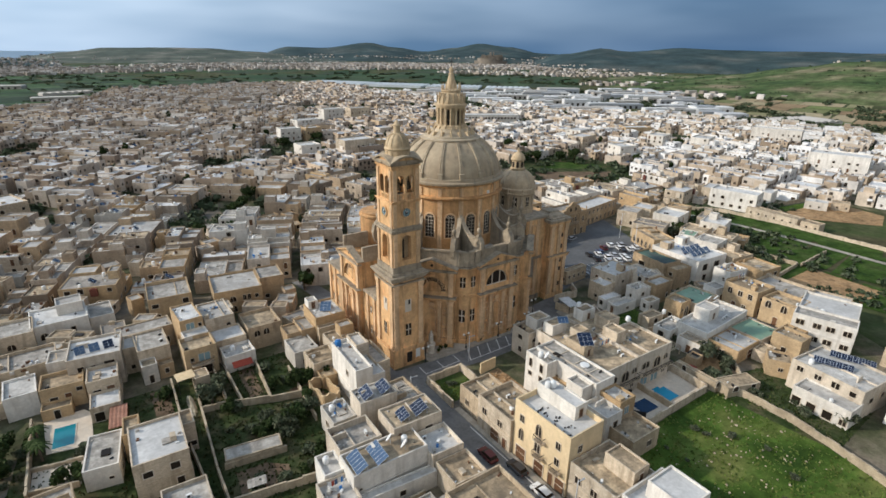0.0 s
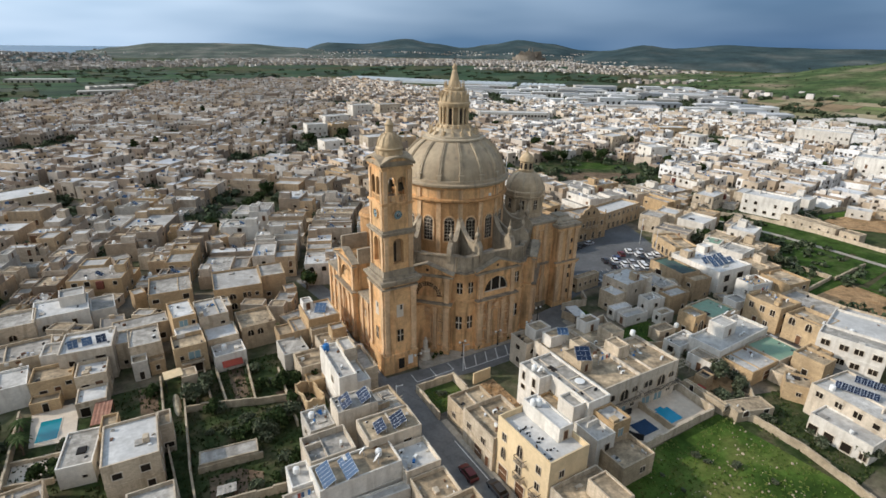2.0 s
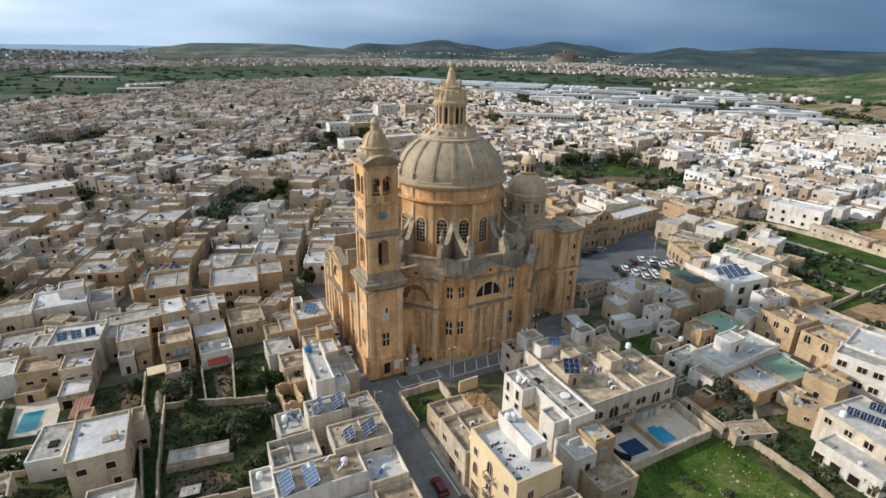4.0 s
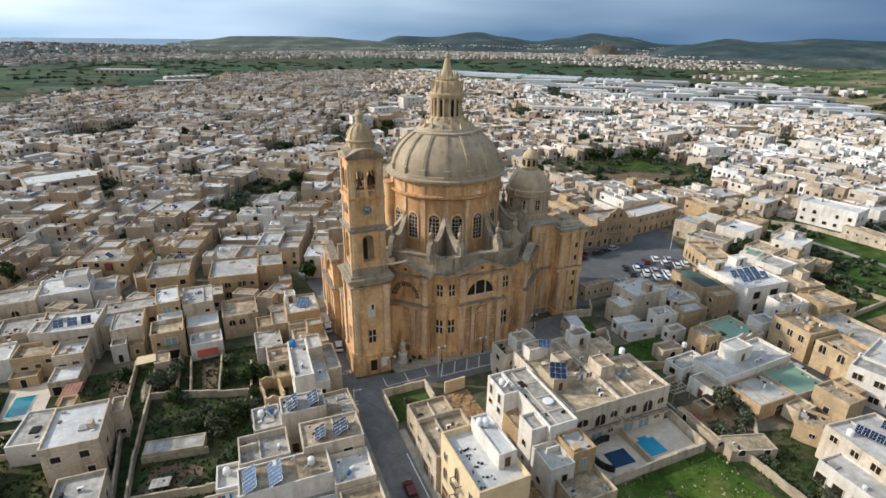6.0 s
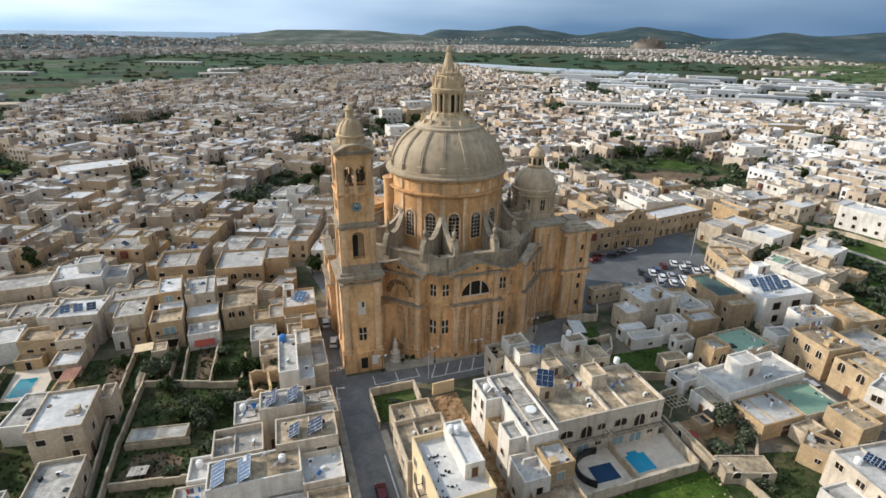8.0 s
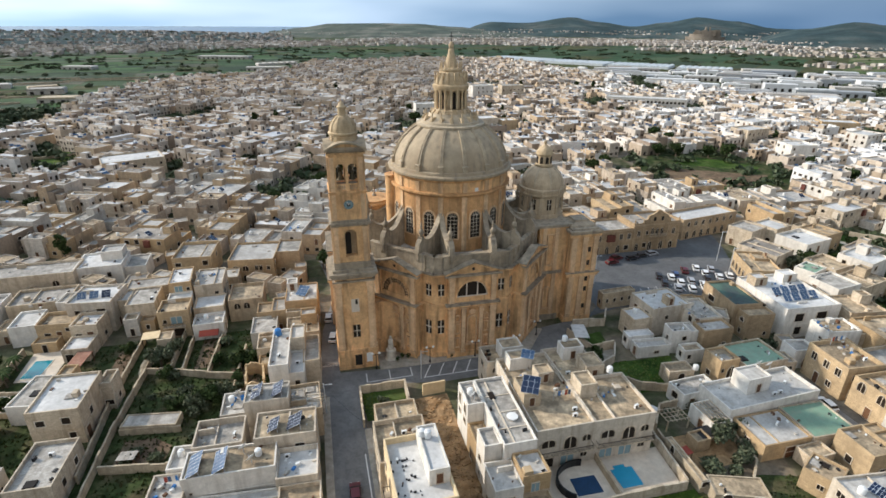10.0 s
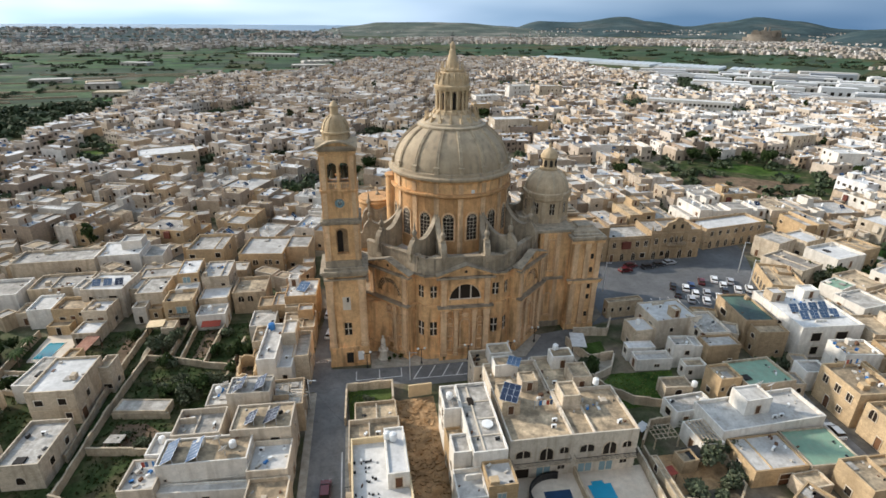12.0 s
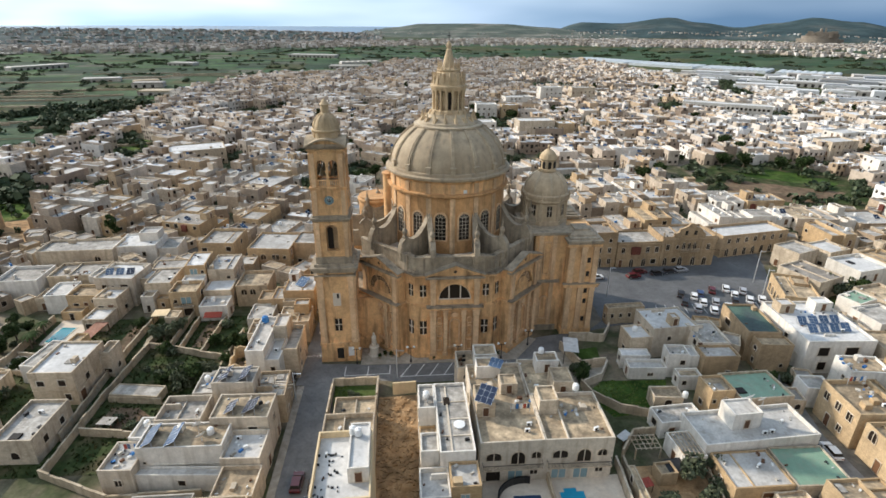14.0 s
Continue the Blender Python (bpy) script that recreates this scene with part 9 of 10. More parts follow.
# ---- roof things ----
def solar_panel(x, y, z, w, d, turn=0.0, tilt=30, cells=PVCELL, cols=4, rows=3, label="tilted dark blue solar panel on a steel frame"):
    ob = thing("solar_panel", label, "solar panel", pose(x, y, z, 0, 0, turn), "roof solar panels")
    low = 0.25
    up = d * math.sin(radians(tilt))
    g = Geo()
    g.m = pose(0, 0, low, tilt, 0, 0)
    g.box(-w / 2, w / 2, 0, d, 0, 0.06)
    part("panel", g, cells, ob)
    g = Geo()
    g.m = pose(0, 0, low, tilt, 0, 0)
    for i in range(cols + 1):
        a = -w / 2 + w * i / cols
        g.box(a - 0.02, a + 0.02, -0.02, d + 0.02, 0.055, 0.075)
    for j in range(rows + 1):
        b = d * j / rows
        g.box(-w / 2, w / 2, b - 0.012, b + 0.012, 0.055, 0.08)
    part("frame", g, STEEL, ob)
    for sx in (-1, 1):
        for yy, zz in ((0.1, low), (d * math.cos(radians(tilt)) - 0.1, low + up - 0.05)):
            g = Geo()
            g.box(sx * (w / 2 - 0.2) - 0.04, sx * (w / 2 - 0.2) + 0.04, yy - 0.04, yy + 0.04, 0, zz)
            part("leg", g, STEEL, ob)
    return ob


def water_tank(x, y, z, r=0.55, h=1.1, mat=None, label="white plastic roof water tank"):
    ob = thing("water_tank", label, "water tank", pose(x, y, z), "roof water tanks")
    g = Geo()
    g.lathe([(r * 0.95, 0), (r, 0.08), (r, h * 0.85), (r * 0.8, h), (r * 0.35, h * 1.05)], 16)
    part("body", g, mat or TANK, ob)
    g = Geo()
    g.lathe([(r * 0.36, h * 1.02), (r * 0.36, h * 1.1), (r * 0.2, h * 1.13)], 12)
    part("lid", g, mat or TANK, ob)


def dish(x, y, z, r=0.75, turn=200):
    ob = thing("satellite_dish", "white roof satellite dish on a short mast", "satellite dish", pose(x, y, z, 0, 0, turn))
    g = Geo()
    g.box(-0.05, 0.05, -0.05, 0.05, 0, 1.0)
    part("mast", g, STEEL, ob)
    g = Geo()
    g.m = pose(0, -0.1, 1.1, 55, 0, 0)
    g.lathe([(0.05, 0.02), (r * 0.5, 0.08), (r, 0.26), (r * 0.98, 0.28), (r * 0.5, 0.11), (0.02, 0.05)], 20)
    part("reflector", g, TANK, ob)
    g = Geo()
    g.m = pose(0, -0.1, 1.1, 55, 0, 0)
    g.box(-0.03, 0.03, -0.03, 0.03, 0.05, r * 0.9)
    part("feed", g, STEEL, ob)


for x, w, d in ((37.6, 3.0, 1.9), (40.6, 3.2, 2.6)):
    solar_panel(x, 67.5, 7.62, w, d, -97, 28, PVCELL, 4, 2)
for x in (26.2, 29.8):
    solar_panel(x, 62.4, 6.56, 4.6, 2.2, -91, 28, PVPALE, 6, 1, "pale blue solar collector on a roof")
for x in (34.4, 37.9):
    solar_panel(x, 75.5, 8.5, 3.6, 2.1, -95, 30, PVCELL, 4, 2)
for row, n in ((0, 7), (1, 8)):
    for j in range(n):
        q = pose(122.3 + 5.4 * row, 35.3 - 1.1 * row, 6.5, 0, 0, 17) @ Vector((0, -1.02 * j, 0))
        solar_panel(q.x, q.y, q.z, 0.96, 1.9, 287, 18, PVCELL, 2, 3)
solar_panel(80.6, 62.6, 10.35, 3.0, 3.4, -30, 24, PVCELL, 3, 3)
solar_panel(84.2, 72.6, 10.0, 2.4, 2.0, -30, 22, PVPALE, 3, 2, "pale blue solar collector on a roof room")
for i in range(4):
    for j in range(2):
        solar_panel(155.4 + i * 2.5, 83.6 + j * 3.2, 7.5, 1.9, 2.2, -6, 34, PVPALE, 2, 3, "pale blue solar heater on a white roof")
for i in range(3):
    solar_panel(-7.6 + i * 2.6, 122.0, 7.3, 1.9, 2.0, 5, 36, PVPALE if i < 2 else PVCELL, 2, 3, "pale blue solar heater on a cream house")
solar_panel(42.4, 111.4, 8.02, 2.6, 3.0, -30, 25, PVPALE, 3, 3, "pale blue solar collector on a roof")
for x, y, z in ((34.0, 63.8, 6.55), (71.6, 65.0, 8.95), (133.4, 84.4, 6.4), (35.4, 61.2, 6.55), (31.4, 80.2, 4.7), (127.6, 62.6, 8.0), (129.2, 61.8, 8.0)):
    dish(x, y, z, 0.8, 190 + x % 40)
for x, y, z in ((36.2, 63.0, 6.55), (71.4, 66.8, 8.95), (60.2, 54.0, 13.4), (61.0, 53.6, 13.4), (97.0, 65.0, 10.6), (94.0, 77.0, 10.0), (119.2, 91.0, 5.15), (120.8, 70.6, 3.2), (121.0, 35.6, 6.5), (150.0, 45.0, 6.2), (30.2, 79.6, 4.7), (20.6, 113.4, 3.6), (24.0, 67.6, 4.7)):
    water_tank(x, y, z)
water_tank(38.2, 94.2, 8.6, 0.7, 1.4, BLUETANK, "bright blue plastic water tank")


def cooler(x, y, z, turn):
    ob = thing("air_conditioner", "white roof air conditioner with a round grille", "air conditioner", pose(x, y, z, 0, 0, turn), "roof coolers")
    g = Geo()
    g.box(-0.42, 0.42, -0.17, 0.17, 0.08, 0.72)
    part("case", g, TANK, ob)
    g = Geo()
    g.m = pose(-0.1, -0.18, 0.4, 90, 0, 0)
    g.lathe([(0.24, -0.02), (0.24, 0.03)], 14)
    part("grille", g, IRON, ob)
    for s in (-1, 1):
        g = Geo()
        g.box(s * 0.3 - 0.04, s * 0.3 + 0.04, -0.17, 0.17, 0, 0.08)
        part("foot", g, IRON, ob)


for x, y, z, turn in ((28.0, 70.8, 5.85, 10), (32.0, 69.0, 5.85, 80), (40.4, 63.2, 4.85, 0), (22.4, 62.4, 4.1, 90), (59.0, 62.6, 6.3, 0), (57.0, 59.4, 6.3, 90), (88.0, 60.0, 7.7, 0), (87.4, 58.6, 7.7, 0), (98.6, 58.2, 7.7, 20), (96.4, 70.2, 7.3, 0), (91.6, 70.0, 7.3, 0), (130.0, 59.0, 4.5, 0), (128.6, 58.8, 4.5, 0), (124.0, 53.0, 3.3, 30), (150.8, 60.6, 7.5, 0), (148.0, 50.2, 6.7, 0), (42.0, 86.0, 6.55, 0), (38.6, 86.2, 8.6, 60),) + ((41.0, 101.4, 5.12, 0), (4.0, 72.4, 4.5, 0), (13.4, 127.4, 9.4, 0), (-7.4, 126.6, 7.0, 0), (162.0, 84.0, 7.5, 0), (126.0, 94.0, 7.15, 0)):
    cooler(x, y, z, turn)
lots_r = random.Random(77)
for x, y, w, d, z, turn in TOPS:
    spot = pose(x, y, z, 0, 0, turn)
    for _ in range(lots_r.choice((0, 0, 1, 1))):
        q = spot @ Vector((lots_r.uniform(-0.36, 0.36) * w, lots_r.uniform(-0.36, 0.36) * d, 0))
        water_tank(q.x, q.y, q.z, 0.5, 1.1)
    if lots_r.random() < 0.12:
        q = spot @ Vector((lots_r.uniform(-0.25, 0.25) * w, -0.1 * d, 0))
        solar_panel(q.x, q.y, q.z, 2.0, 1.9, turn, 35, lots_r.choice((PVCELL, PVPALE)), 2, 2, "small solar heater on a town house roof")

# raised grid of kerbs on the grey roof, and a round tank base
kerbs = thing("roof_kerb", "pale raised kerbs dividing a grey roof", "roof kerb")
for x0, x1, y0, y1 in [(75.1, 78.0, y - 0.1, y + 0.1) for y in (57.2, 61.0, 65.2)] + [(73.2, 74.7, y - 0.1, y + 0.1) for y in (57.2, 65.2)] + [(74.7, 74.95, 53.8, 69.4)]:
    g = Geo()
    g.box(x0, x1, y0, y1, 8.89, 9.06)
    part("kerb", g, FRAME, kerbs)
g = Geo()
g.lathe([(0.75, 8.9), (0.75, 9.1), (0.95, 9.15), (0.95, 9.3), (0.7, 9.33)], 20, 76.4, 59.4)
thing("tank_base", "round white tank base on a roof", "tank base", data=g.mesh("tank_base", TANK))
# criss-cross battens on the low block's roof
fr = random.Random(31)
pile = thing("batten_frame", "pale loose battens laid over a roof", "timber battens")
for k in range(26):
    x, y = 43.2 + fr.uniform(-2.2, 2.2), 76 + fr.uniform(-3.2, 3.2)
    g = Geo()
    g.m = pose(x, y, 5.62, 0, 0, fr.choice((0, 90)) + fr.uniform(-9, 9))
    g.box(-1.6, 1.6, -0.09, 0.09, 0, 0.12)
    part("batten", g, FRAME, pile)
# washing and clutter on the white terrace
g = Geo()
fr = random.Random(32)
for k in range(26):
    x, y = 57.2 + fr.uniform(-2.0, 1.4), 46.6 + fr.uniform(-1.6, 6.0)
    w = fr.uniform(0.15, 0.4)
    g.box(x, x + w, y, y + 0.2, 10.81, 10.81 + fr.uniform(0.1, 0.4))
thing("roof_clutter", "dark oddments scattered on a white roof terrace", "clutter", kind="stuff", data=g.mesh("roof_clutter", IRON))
for x0, x1, y, z in ((22.0, 24.6, 62.2, 5.7), (85.6, 88.8, 63.4, 9.2), (148.6, 152.0, 66.4, 9.4)):
    ob = thing("washing_line", "washing hung on a roof line", "washing line")
    g = Geo()
    for x in (x0, x1):
        g.box(x - 0.04, x + 0.04, y - 0.04, y + 0.04, z - 1.6, z + 0.3)
    g.box(x0, x1, y - 0.01, y + 0.01, z + 0.2, z + 0.22)
    part("line", g, STEEL, ob)
    for k in range(5):
        a = x0 + (x1 - x0) * (k + 0.3) / 5
        g = Geo()
        g.box(a, a + 0.45, y - 0.02, y + 0.02, z - 0.8, z + 0.2)
        part("garment", g, (WHITE, BLUETANK, TANK, REDPAINT, PVPALE)[(k + int(x0)) % 5], ob)
# balconies
for x, y, z, w, turn in ((54.8, 45.6, 4.2, 1.8, 271), (54.9, 49.6, 4.2, 2.0, 271), (54.9, 49.6, 7.5, 2.0, 271), (84.6, 55.9, 3.5, 9.6, 0), (95.4, 55.7, 3.5, 10.4, -1), (13.9, 112.4, 3.3, 4.6, 1)):
    ob = thing("balcony", "stone balcony with an iron railing", "balcony", pose(x, y, z, 0, 0, turn))
    g = Geo()
    g.box(-w / 2, w / 2, -1.0, 0.05, -0.18, 0)
    part("slab", g, CREAM, ob)
    g = Geo()
    g.prism([(-w / 2 - 0.03, 0.0), (-w / 2 - 0.03, -0.98), (w / 2 + 0.03, -0.98), (w / 2 + 0.03, 0.0), (w / 2 - 0.03, 0.0), (w / 2 - 0.03, -0.92), (-w / 2 + 0.03, -0.92), (-w / 2 + 0.03, 0.0)], 0.9, 0.98)
    part("handrail", g, IRON, ob)
    g = Geo()
    for k in range(int(w / 0.22) + 1):
        a = -w / 2 + 0.03 + k * 0.22
        g.box(a - 0.02, a + 0.02, -0.97, -0.93, 0, 0.9)
    tagged(part("railing", g, IRON, ob), kind="stuff")
# red awning and lattice pergolas
g = Geo()
g.add([(19.4, 110.0, 2.6), (23.6, 110.0, 2.6), (23.6, 108.4, 1.9), (19.4, 108.4, 1.9), (19.4, 110.0, 2.5), (23.6, 110.0, 2.5), (23.6, 108.4, 1.8), (19.4, 108.4, 1.8)], [(0, 1, 2, 3), (7, 6, 5, 4), (3, 2, 6, 7), (0, 3, 7, 4), (2, 1, 5, 6)])
thing("awning", "red sloping awning over a back door", "awning", data=g.mesh("awning", REDPAINT))
for x, y, w, d, h in ((114.8, 58.4, 3.4, 5.0, 3.6), (108.8, 60.6, 4.4, 3.0, 2.2)):
    ob = thing("pergola", "white lattice pergola over a terrace", "pergola", pose(x, y, 0))
    for sx in (-1, 1):
        for sy in (-1, 1):
            g = Geo()
            g.box(sx * w / 2 - 0.1, sx * w / 2 + 0.1, sy * d / 2 - 0.1, sy * d / 2 + 0.1, 0, h)
            part("post", g, CREAM, ob)
    for k in range(6):
        g = Geo()
        a = -w / 2 + w * k / 5
        g.box(a - 0.05, a + 0.05, -d / 2 - 0.2, d / 2 + 0.2, h, h + 0.16)
        part("beam", g, CREAM, ob)
    for k in range(4):
        g = Geo()
        b = -d / 2 + d * k / 3
        g.box(-w / 2, w / 2, b - 0.05, b + 0.05, h + 0.16, h + 0.26)
        part("beam", g, CREAM, ob)
# sheeted roofs near the square
for x, y, w, d, z, turn, mat, lab in ((104.2, 89.0, 3.2, 5.6, 3.4, -14, ROOF_WHITE, "white sheeted lean-to roof on posts"), (9.6, 109.0, 3.6, 3.2, 3.3, 4, YELLOW, "pale timber shade roof on posts")):
    ob = thing("lean_to", lab, "lean-to", pose(x, y, 0, 0, 0, turn))
    g = Geo()
    g.box(-w / 2, w / 2, -d / 2, d / 2, z, z + 0.12)
    part("roof", g, mat, ob)
    for sx in (-1, 1):
        for sy in (-1, 1):
            g = Geo()
            g.box(sx * (w / 2 - 0.2) - 0.07, sx * (w / 2 - 0.2) + 0.07, sy * (d / 2 - 0.2) - 0.07, sy * (d / 2 - 0.2) + 0.07, 0, z)
            part("post", g, IRON, ob)


ob = thing("canopy", "sloping terracotta tiled canopy beside the pool", "canopy", pose(-3.2, 102.9, 0, 0, 0, -6))
g = Geo()
n = 9
g.slab([(-1.5 + 3.0 * i / n, 2.7 + 0.06 * (i % 2)) for i in range(n + 1)] + [(1.5 - 3.0 * i / n, 2.6) for i in range(n + 1)], -3.6, 3.6)
part("roof", g, TERRACOTTA, ob)
for sx in (-1, 1):
    for sy in (-1, 1):
        g = Geo()
        g.box(sx * 1.35 - 0.08, sx * 1.35 + 0.08, sy * 3.4 - 0.08, sy * 3.4 + 0.08, 0, 2.6)
        part("post", g, TIMBER, ob)


g = Geo()
heap_r = random.Random(8)
rings = [[(9.3 + q * (0.75 + 0.2 * heap_r.random()) * math.cos(a), 102.4 + q * (4.0 + 0.8 * heap_r.random()) * math.sin(a), z + 0.12 * heap_r.random()) for a in [i * math.pi / 7 for i in range(14)]] for q, z in ((1.0, -0.1), (0.75, 0.35), (0.4, 0.62), (0.1, 0.75))]
g.add([p for ring in rings for p in ring], [(14 * k + i, 14 * k + (i + 1) % 14, 14 * k + 14 + (i + 1) % 14, 14 * k + 14 + i) for k in range(3) for i in range(14)] + [tuple(range(42, 56))])
thing("sand_heap", "low heap of pale sand and rubble in a lane", "sand heap", data=g.mesh("sand_heap", SAND))


# ---- street things ----
def street_lamp(x, y):
    ob = thing("street_lamp", "dark iron street lamp with two white globes", "street lamp", pose(x, y, 0.15), "church lamps")
    g = Geo()
    g.lathe([(0.22, 0), (0.22, 0.5), (0.1, 0.7), (0.07, 3.6), (0.1, 3.7)], 10)
    part("pole", g, IRON, ob)
    g = Geo()
    g.box(-0.75, 0.75, -0.04, 0.04, 3.55, 3.64)
    part("arm", g, IRON, ob)
    for s in (-1, 1):
        g = Geo()
        g.lathe([(0.06, 3.6)] + [(0.27 * math.sin(radians(q)), 3.9 - 0.27 * math.cos(radians(q))) for q in range(15, 180, 15)], 14, s * 0.72, 0)
        part("globe", g, LAMPGLOBE, ob)


for x, y in ((57.6, 89.7), (69.2, 89.5), (79.4, 89.5), (89.0, 89.6), (96.0, 94.4)):
    street_lamp(x, y)
for x, y, h in ((66.2, 84.4, 7.0), (122.6, 116, 9.0), (129.3, 135.2, 8.0), (168.0, 121.9, 10.0), (53.4, 40.0, 7.5), (164, 112, 9.0), (46.6, 78.0, 7.0), (156.3, 190.5, 24.0)):
    ob = thing("utility_pole", "slim grey steel pole", "pole", pose(x, y, 0))
    g = Geo()
    g.lathe([(0.13, 0), (0.09, h), (0.02, h + 0.1)], 8)
    part("shaft", g, STEEL, ob)
    g = Geo()
    g.box(-0.05, 1.3, -0.05, 0.05, h - 0.4, h - 0.3)
    g.box(0.9, 1.5, -0.12, 0.12, h - 0.45, h - 0.33)
    part("bracket", g, STEEL, ob)
# wires over the streets
for (x0, y0, z0), (x1, y1, z1) in (((46.6, 78.0, 6.6), (54.2, 66.0, 5.6)), ((66.2, 84.4, 6.6), (57.6, 92.0, 7.0)), ((53.4, 40.0, 7.2), (45.6, 46.0, 6.6)), ((168, 121.9, 9.4), (150, 135.4, 7.6))):
    g = Geo()
    n = 10
    pts = [(x0 + (x1 - x0) * i / n, y0 + (y1 - y0) * i / n, z0 + (z1 - z0) * i / n - 0.9 * (1 - (2 * i / n - 1) ** 2)) for i in range(n + 1)]
    rings = [v for p in pts for v in ((p[0], p[1], p[2] - 0.02), (p[0], p[1], p[2] + 0.02), (p[0], p[1] + 0.04, p[2]))]
    g.add(rings, [(3 * i + a, 3 * i + 3 + a, 3 * i + 3 + (a + 1) % 3, 3 * i + (a + 1) % 3) for i in range(n) for a in range(3)])
    thing("overhead_wire", "thin dark overhead wire", "wire", data=g.mesh("overhead_wire", IRON))

# statue on its pedestal, one plain mesh
g = Geo()
g.m = pose(61.2, 92.9, 0.15)
g.lathe([(1.3, 0), (1.3, 0.3), (1.0, 0.5), (0.95, 1.9), (1.15, 2.1), (1.1, 2.3), (0.6, 2.4), (0.55, 2.6), (0.62, 3.2), (0.5, 3.9), (0.55, 4.5), (0.42, 4.9), (0.2, 5.05), (0.26, 5.3), (0.24, 5.6), (0.05, 5.75)], 14)
thing("statue", "pale stone statue on a round pedestal", "statue", data=g.mesh("statue", STONEWHITE))
# shrubs and pots along the church wall
for x, y, r in ((63.6, 92.2, 0.5), (64.9, 91.9, 0.45), (74.2, 90.2, 0.35), (83.0, 90.2, 0.35), (86.8, 90.5, 0.6), (88.2, 90.6, 0.6), (62.4, 91.4, 0.4)):
    ob = thing("potted_shrub", "dark green shrub in a stone pot", "plant", pose(x, y, 0.18))
    g = Geo()
    g.lathe([(0.25, 0), (0.35, 0.4), (0.38, 0.45), (0.3, 0.42)], 10)
    part("pot", g, RUBBLE_WALL, ob)
    fr = random.Random(int(x * 10))
    g = Geo()
    for k in range(60):
        a, b = fr.uniform(0, 6.28), fr.uniform(0, 1)
        rr = r * math.sqrt(fr.random())
        g.m = pose(rr * math.cos(a), rr * math.sin(a), 0.45 + b * r * 1.5, fr.uniform(0, 90), fr.uniform(0, 90), fr.uniform(0, 360))
        g.add([(-0.1, -0.1, 0), (0.1, -0.1, 0), (0.12, 0.12, 0.05), (-0.1, 0.1, 0)], [(0, 1, 2, 3)])
    part("foliage", g, LEAF, ob)


# ---- cars ----
def make_car(paint, word, long=4.1, tall=1.45):
    ob = thing("parked_car", f"{word} parked hatchback car", "car", group="parked cars")
    hl, hw = long / 2, 0.86
    g = Geo()
    side_line = [(-hl, 0.35), (hl - 0.1, 0.3), (hl, 0.55), (hl - 0.05, 0.78), (hl - 0.9, 0.92), (-hl + 0.15, 0.95), (-hl, 0.8)]
    g.slab(side_line, -hw, hw)
    part("body", g, paint, ob)
    g = Geo()
    z = 0.92
    b0 = [(-hl + 0.2, -hw + 0.05, z), (hl - 0.95, -hw + 0.05, z), (hl - 0.95, hw - 0.05, z), (-hl + 0.2, hw - 0.05, z)]
    b1 = [(-hl + 0.55, -hw + 0.22, tall - 0.04), (hl - 1.75, -hw + 0.22, tall - 0.04), (hl - 1.75, hw - 0.22, tall - 0.04), (-hl + 0.55, hw - 0.22, tall - 0.04)]
    g.add(b0 + b1, [(0, 1, 5, 4), (1, 2, 6, 5), (2, 3, 7, 6), (3, 0, 4, 7), (4, 5, 6, 7)])
    part("cabin_glass", g, GLASS, ob, "dark car glass")
    g = Geo()
    g.prism([(-hl + 0.5, -hw + 0.2), (hl - 1.7, -hw + 0.2), (hl - 1.7, hw - 0.2), (-hl + 0.5, hw - 0.2)], tall - 0.05, tall)
    part("roof", g, paint, ob)
    for sx in (-1, 1):
        for sy in (-1, 1):
            g = Geo()
            g.m = pose(sx * (hl - 0.75), sy * (hw - 0.08), 0.31, 90, 0, 0)
            g.lathe([(0.02, -0.1), (0.31, -0.1), (0.31, 0.1), (0.02, 0.1)], 14, cap=False)
            wh = part("wheel", g, RUBBER, ob)
            g = Geo()
            g.m = pose(sx * (hl - 0.75), sy * (hw - 0.08), 0.31, 90, 0, 0)
            g.lathe([(0.18, -0.115), (0.18, 0.115)], 10)
            part("rim", g, STEEL, wh)
        for sy in (-1, 1):
            g = Geo()
            g.box(min(sx * hl, sx * (hl - 0.12)) - 0.01, max(sx * hl, sx * (hl - 0.12)) + 0.02, sy * 0.62 - 0.16, sy * 0.62 + 0.16, 0.6, 0.76)
            part("headlight" if sx > 0 else "tail_light", g, TANK if sx > 0 else REDPAINT, ob)
    return ob


CARS_AT = [(143.1, 115.3, 60), (146.1, 113.8, 60), (142.0, 110.9, 60), (146.8, 110.4, 62), (143.9, 107.6, 62), (147.4, 106.2, 64), (151.0, 105.4, 66), (152.8, 116.9, 62), (157.2, 117.6, 60), (157.6, 114.0, 60), (161.1, 115.9, 58), (155.9, 110.9, 60), (160.0, 111.0, 58),
           (163.4, 110.9, 60), (150.2, 110.4, 62), (148.4, 115.0, 60), (152.2, 107.6, 62), (123.5, 126.9, 5), (134.6, 126.9, 8), (137.6, 129.6, 8), (142.4, 128.4, 8), (146.6, 129.4, 10), (150.6, 130.2, 10), (126.1, 108.7, -20),
           (50.3, 57.6, 88)]
CARS_AT += [(44.6, 85.6, 84), (52.6, 52.4, 90), (52.4, 46.0, 90), (48.2, 36.4, 90), (49.2, 103.4, 80), (48.6, 112.6, 84), (127.8, 104.4, -20), (137.8, 30.0, 86), (141.2, 58.0, 84)]
PAINTS = [2, 0, 2, 0, 1, 0, 0, 3, 0, 0, 1, 2, 0, 0, 1, 4, 0, 0, 3, 3, 2, 2, 1, 0, 3, 2, 2, 0, 0, 0, 0, 1, 1, 0]
protos = {}
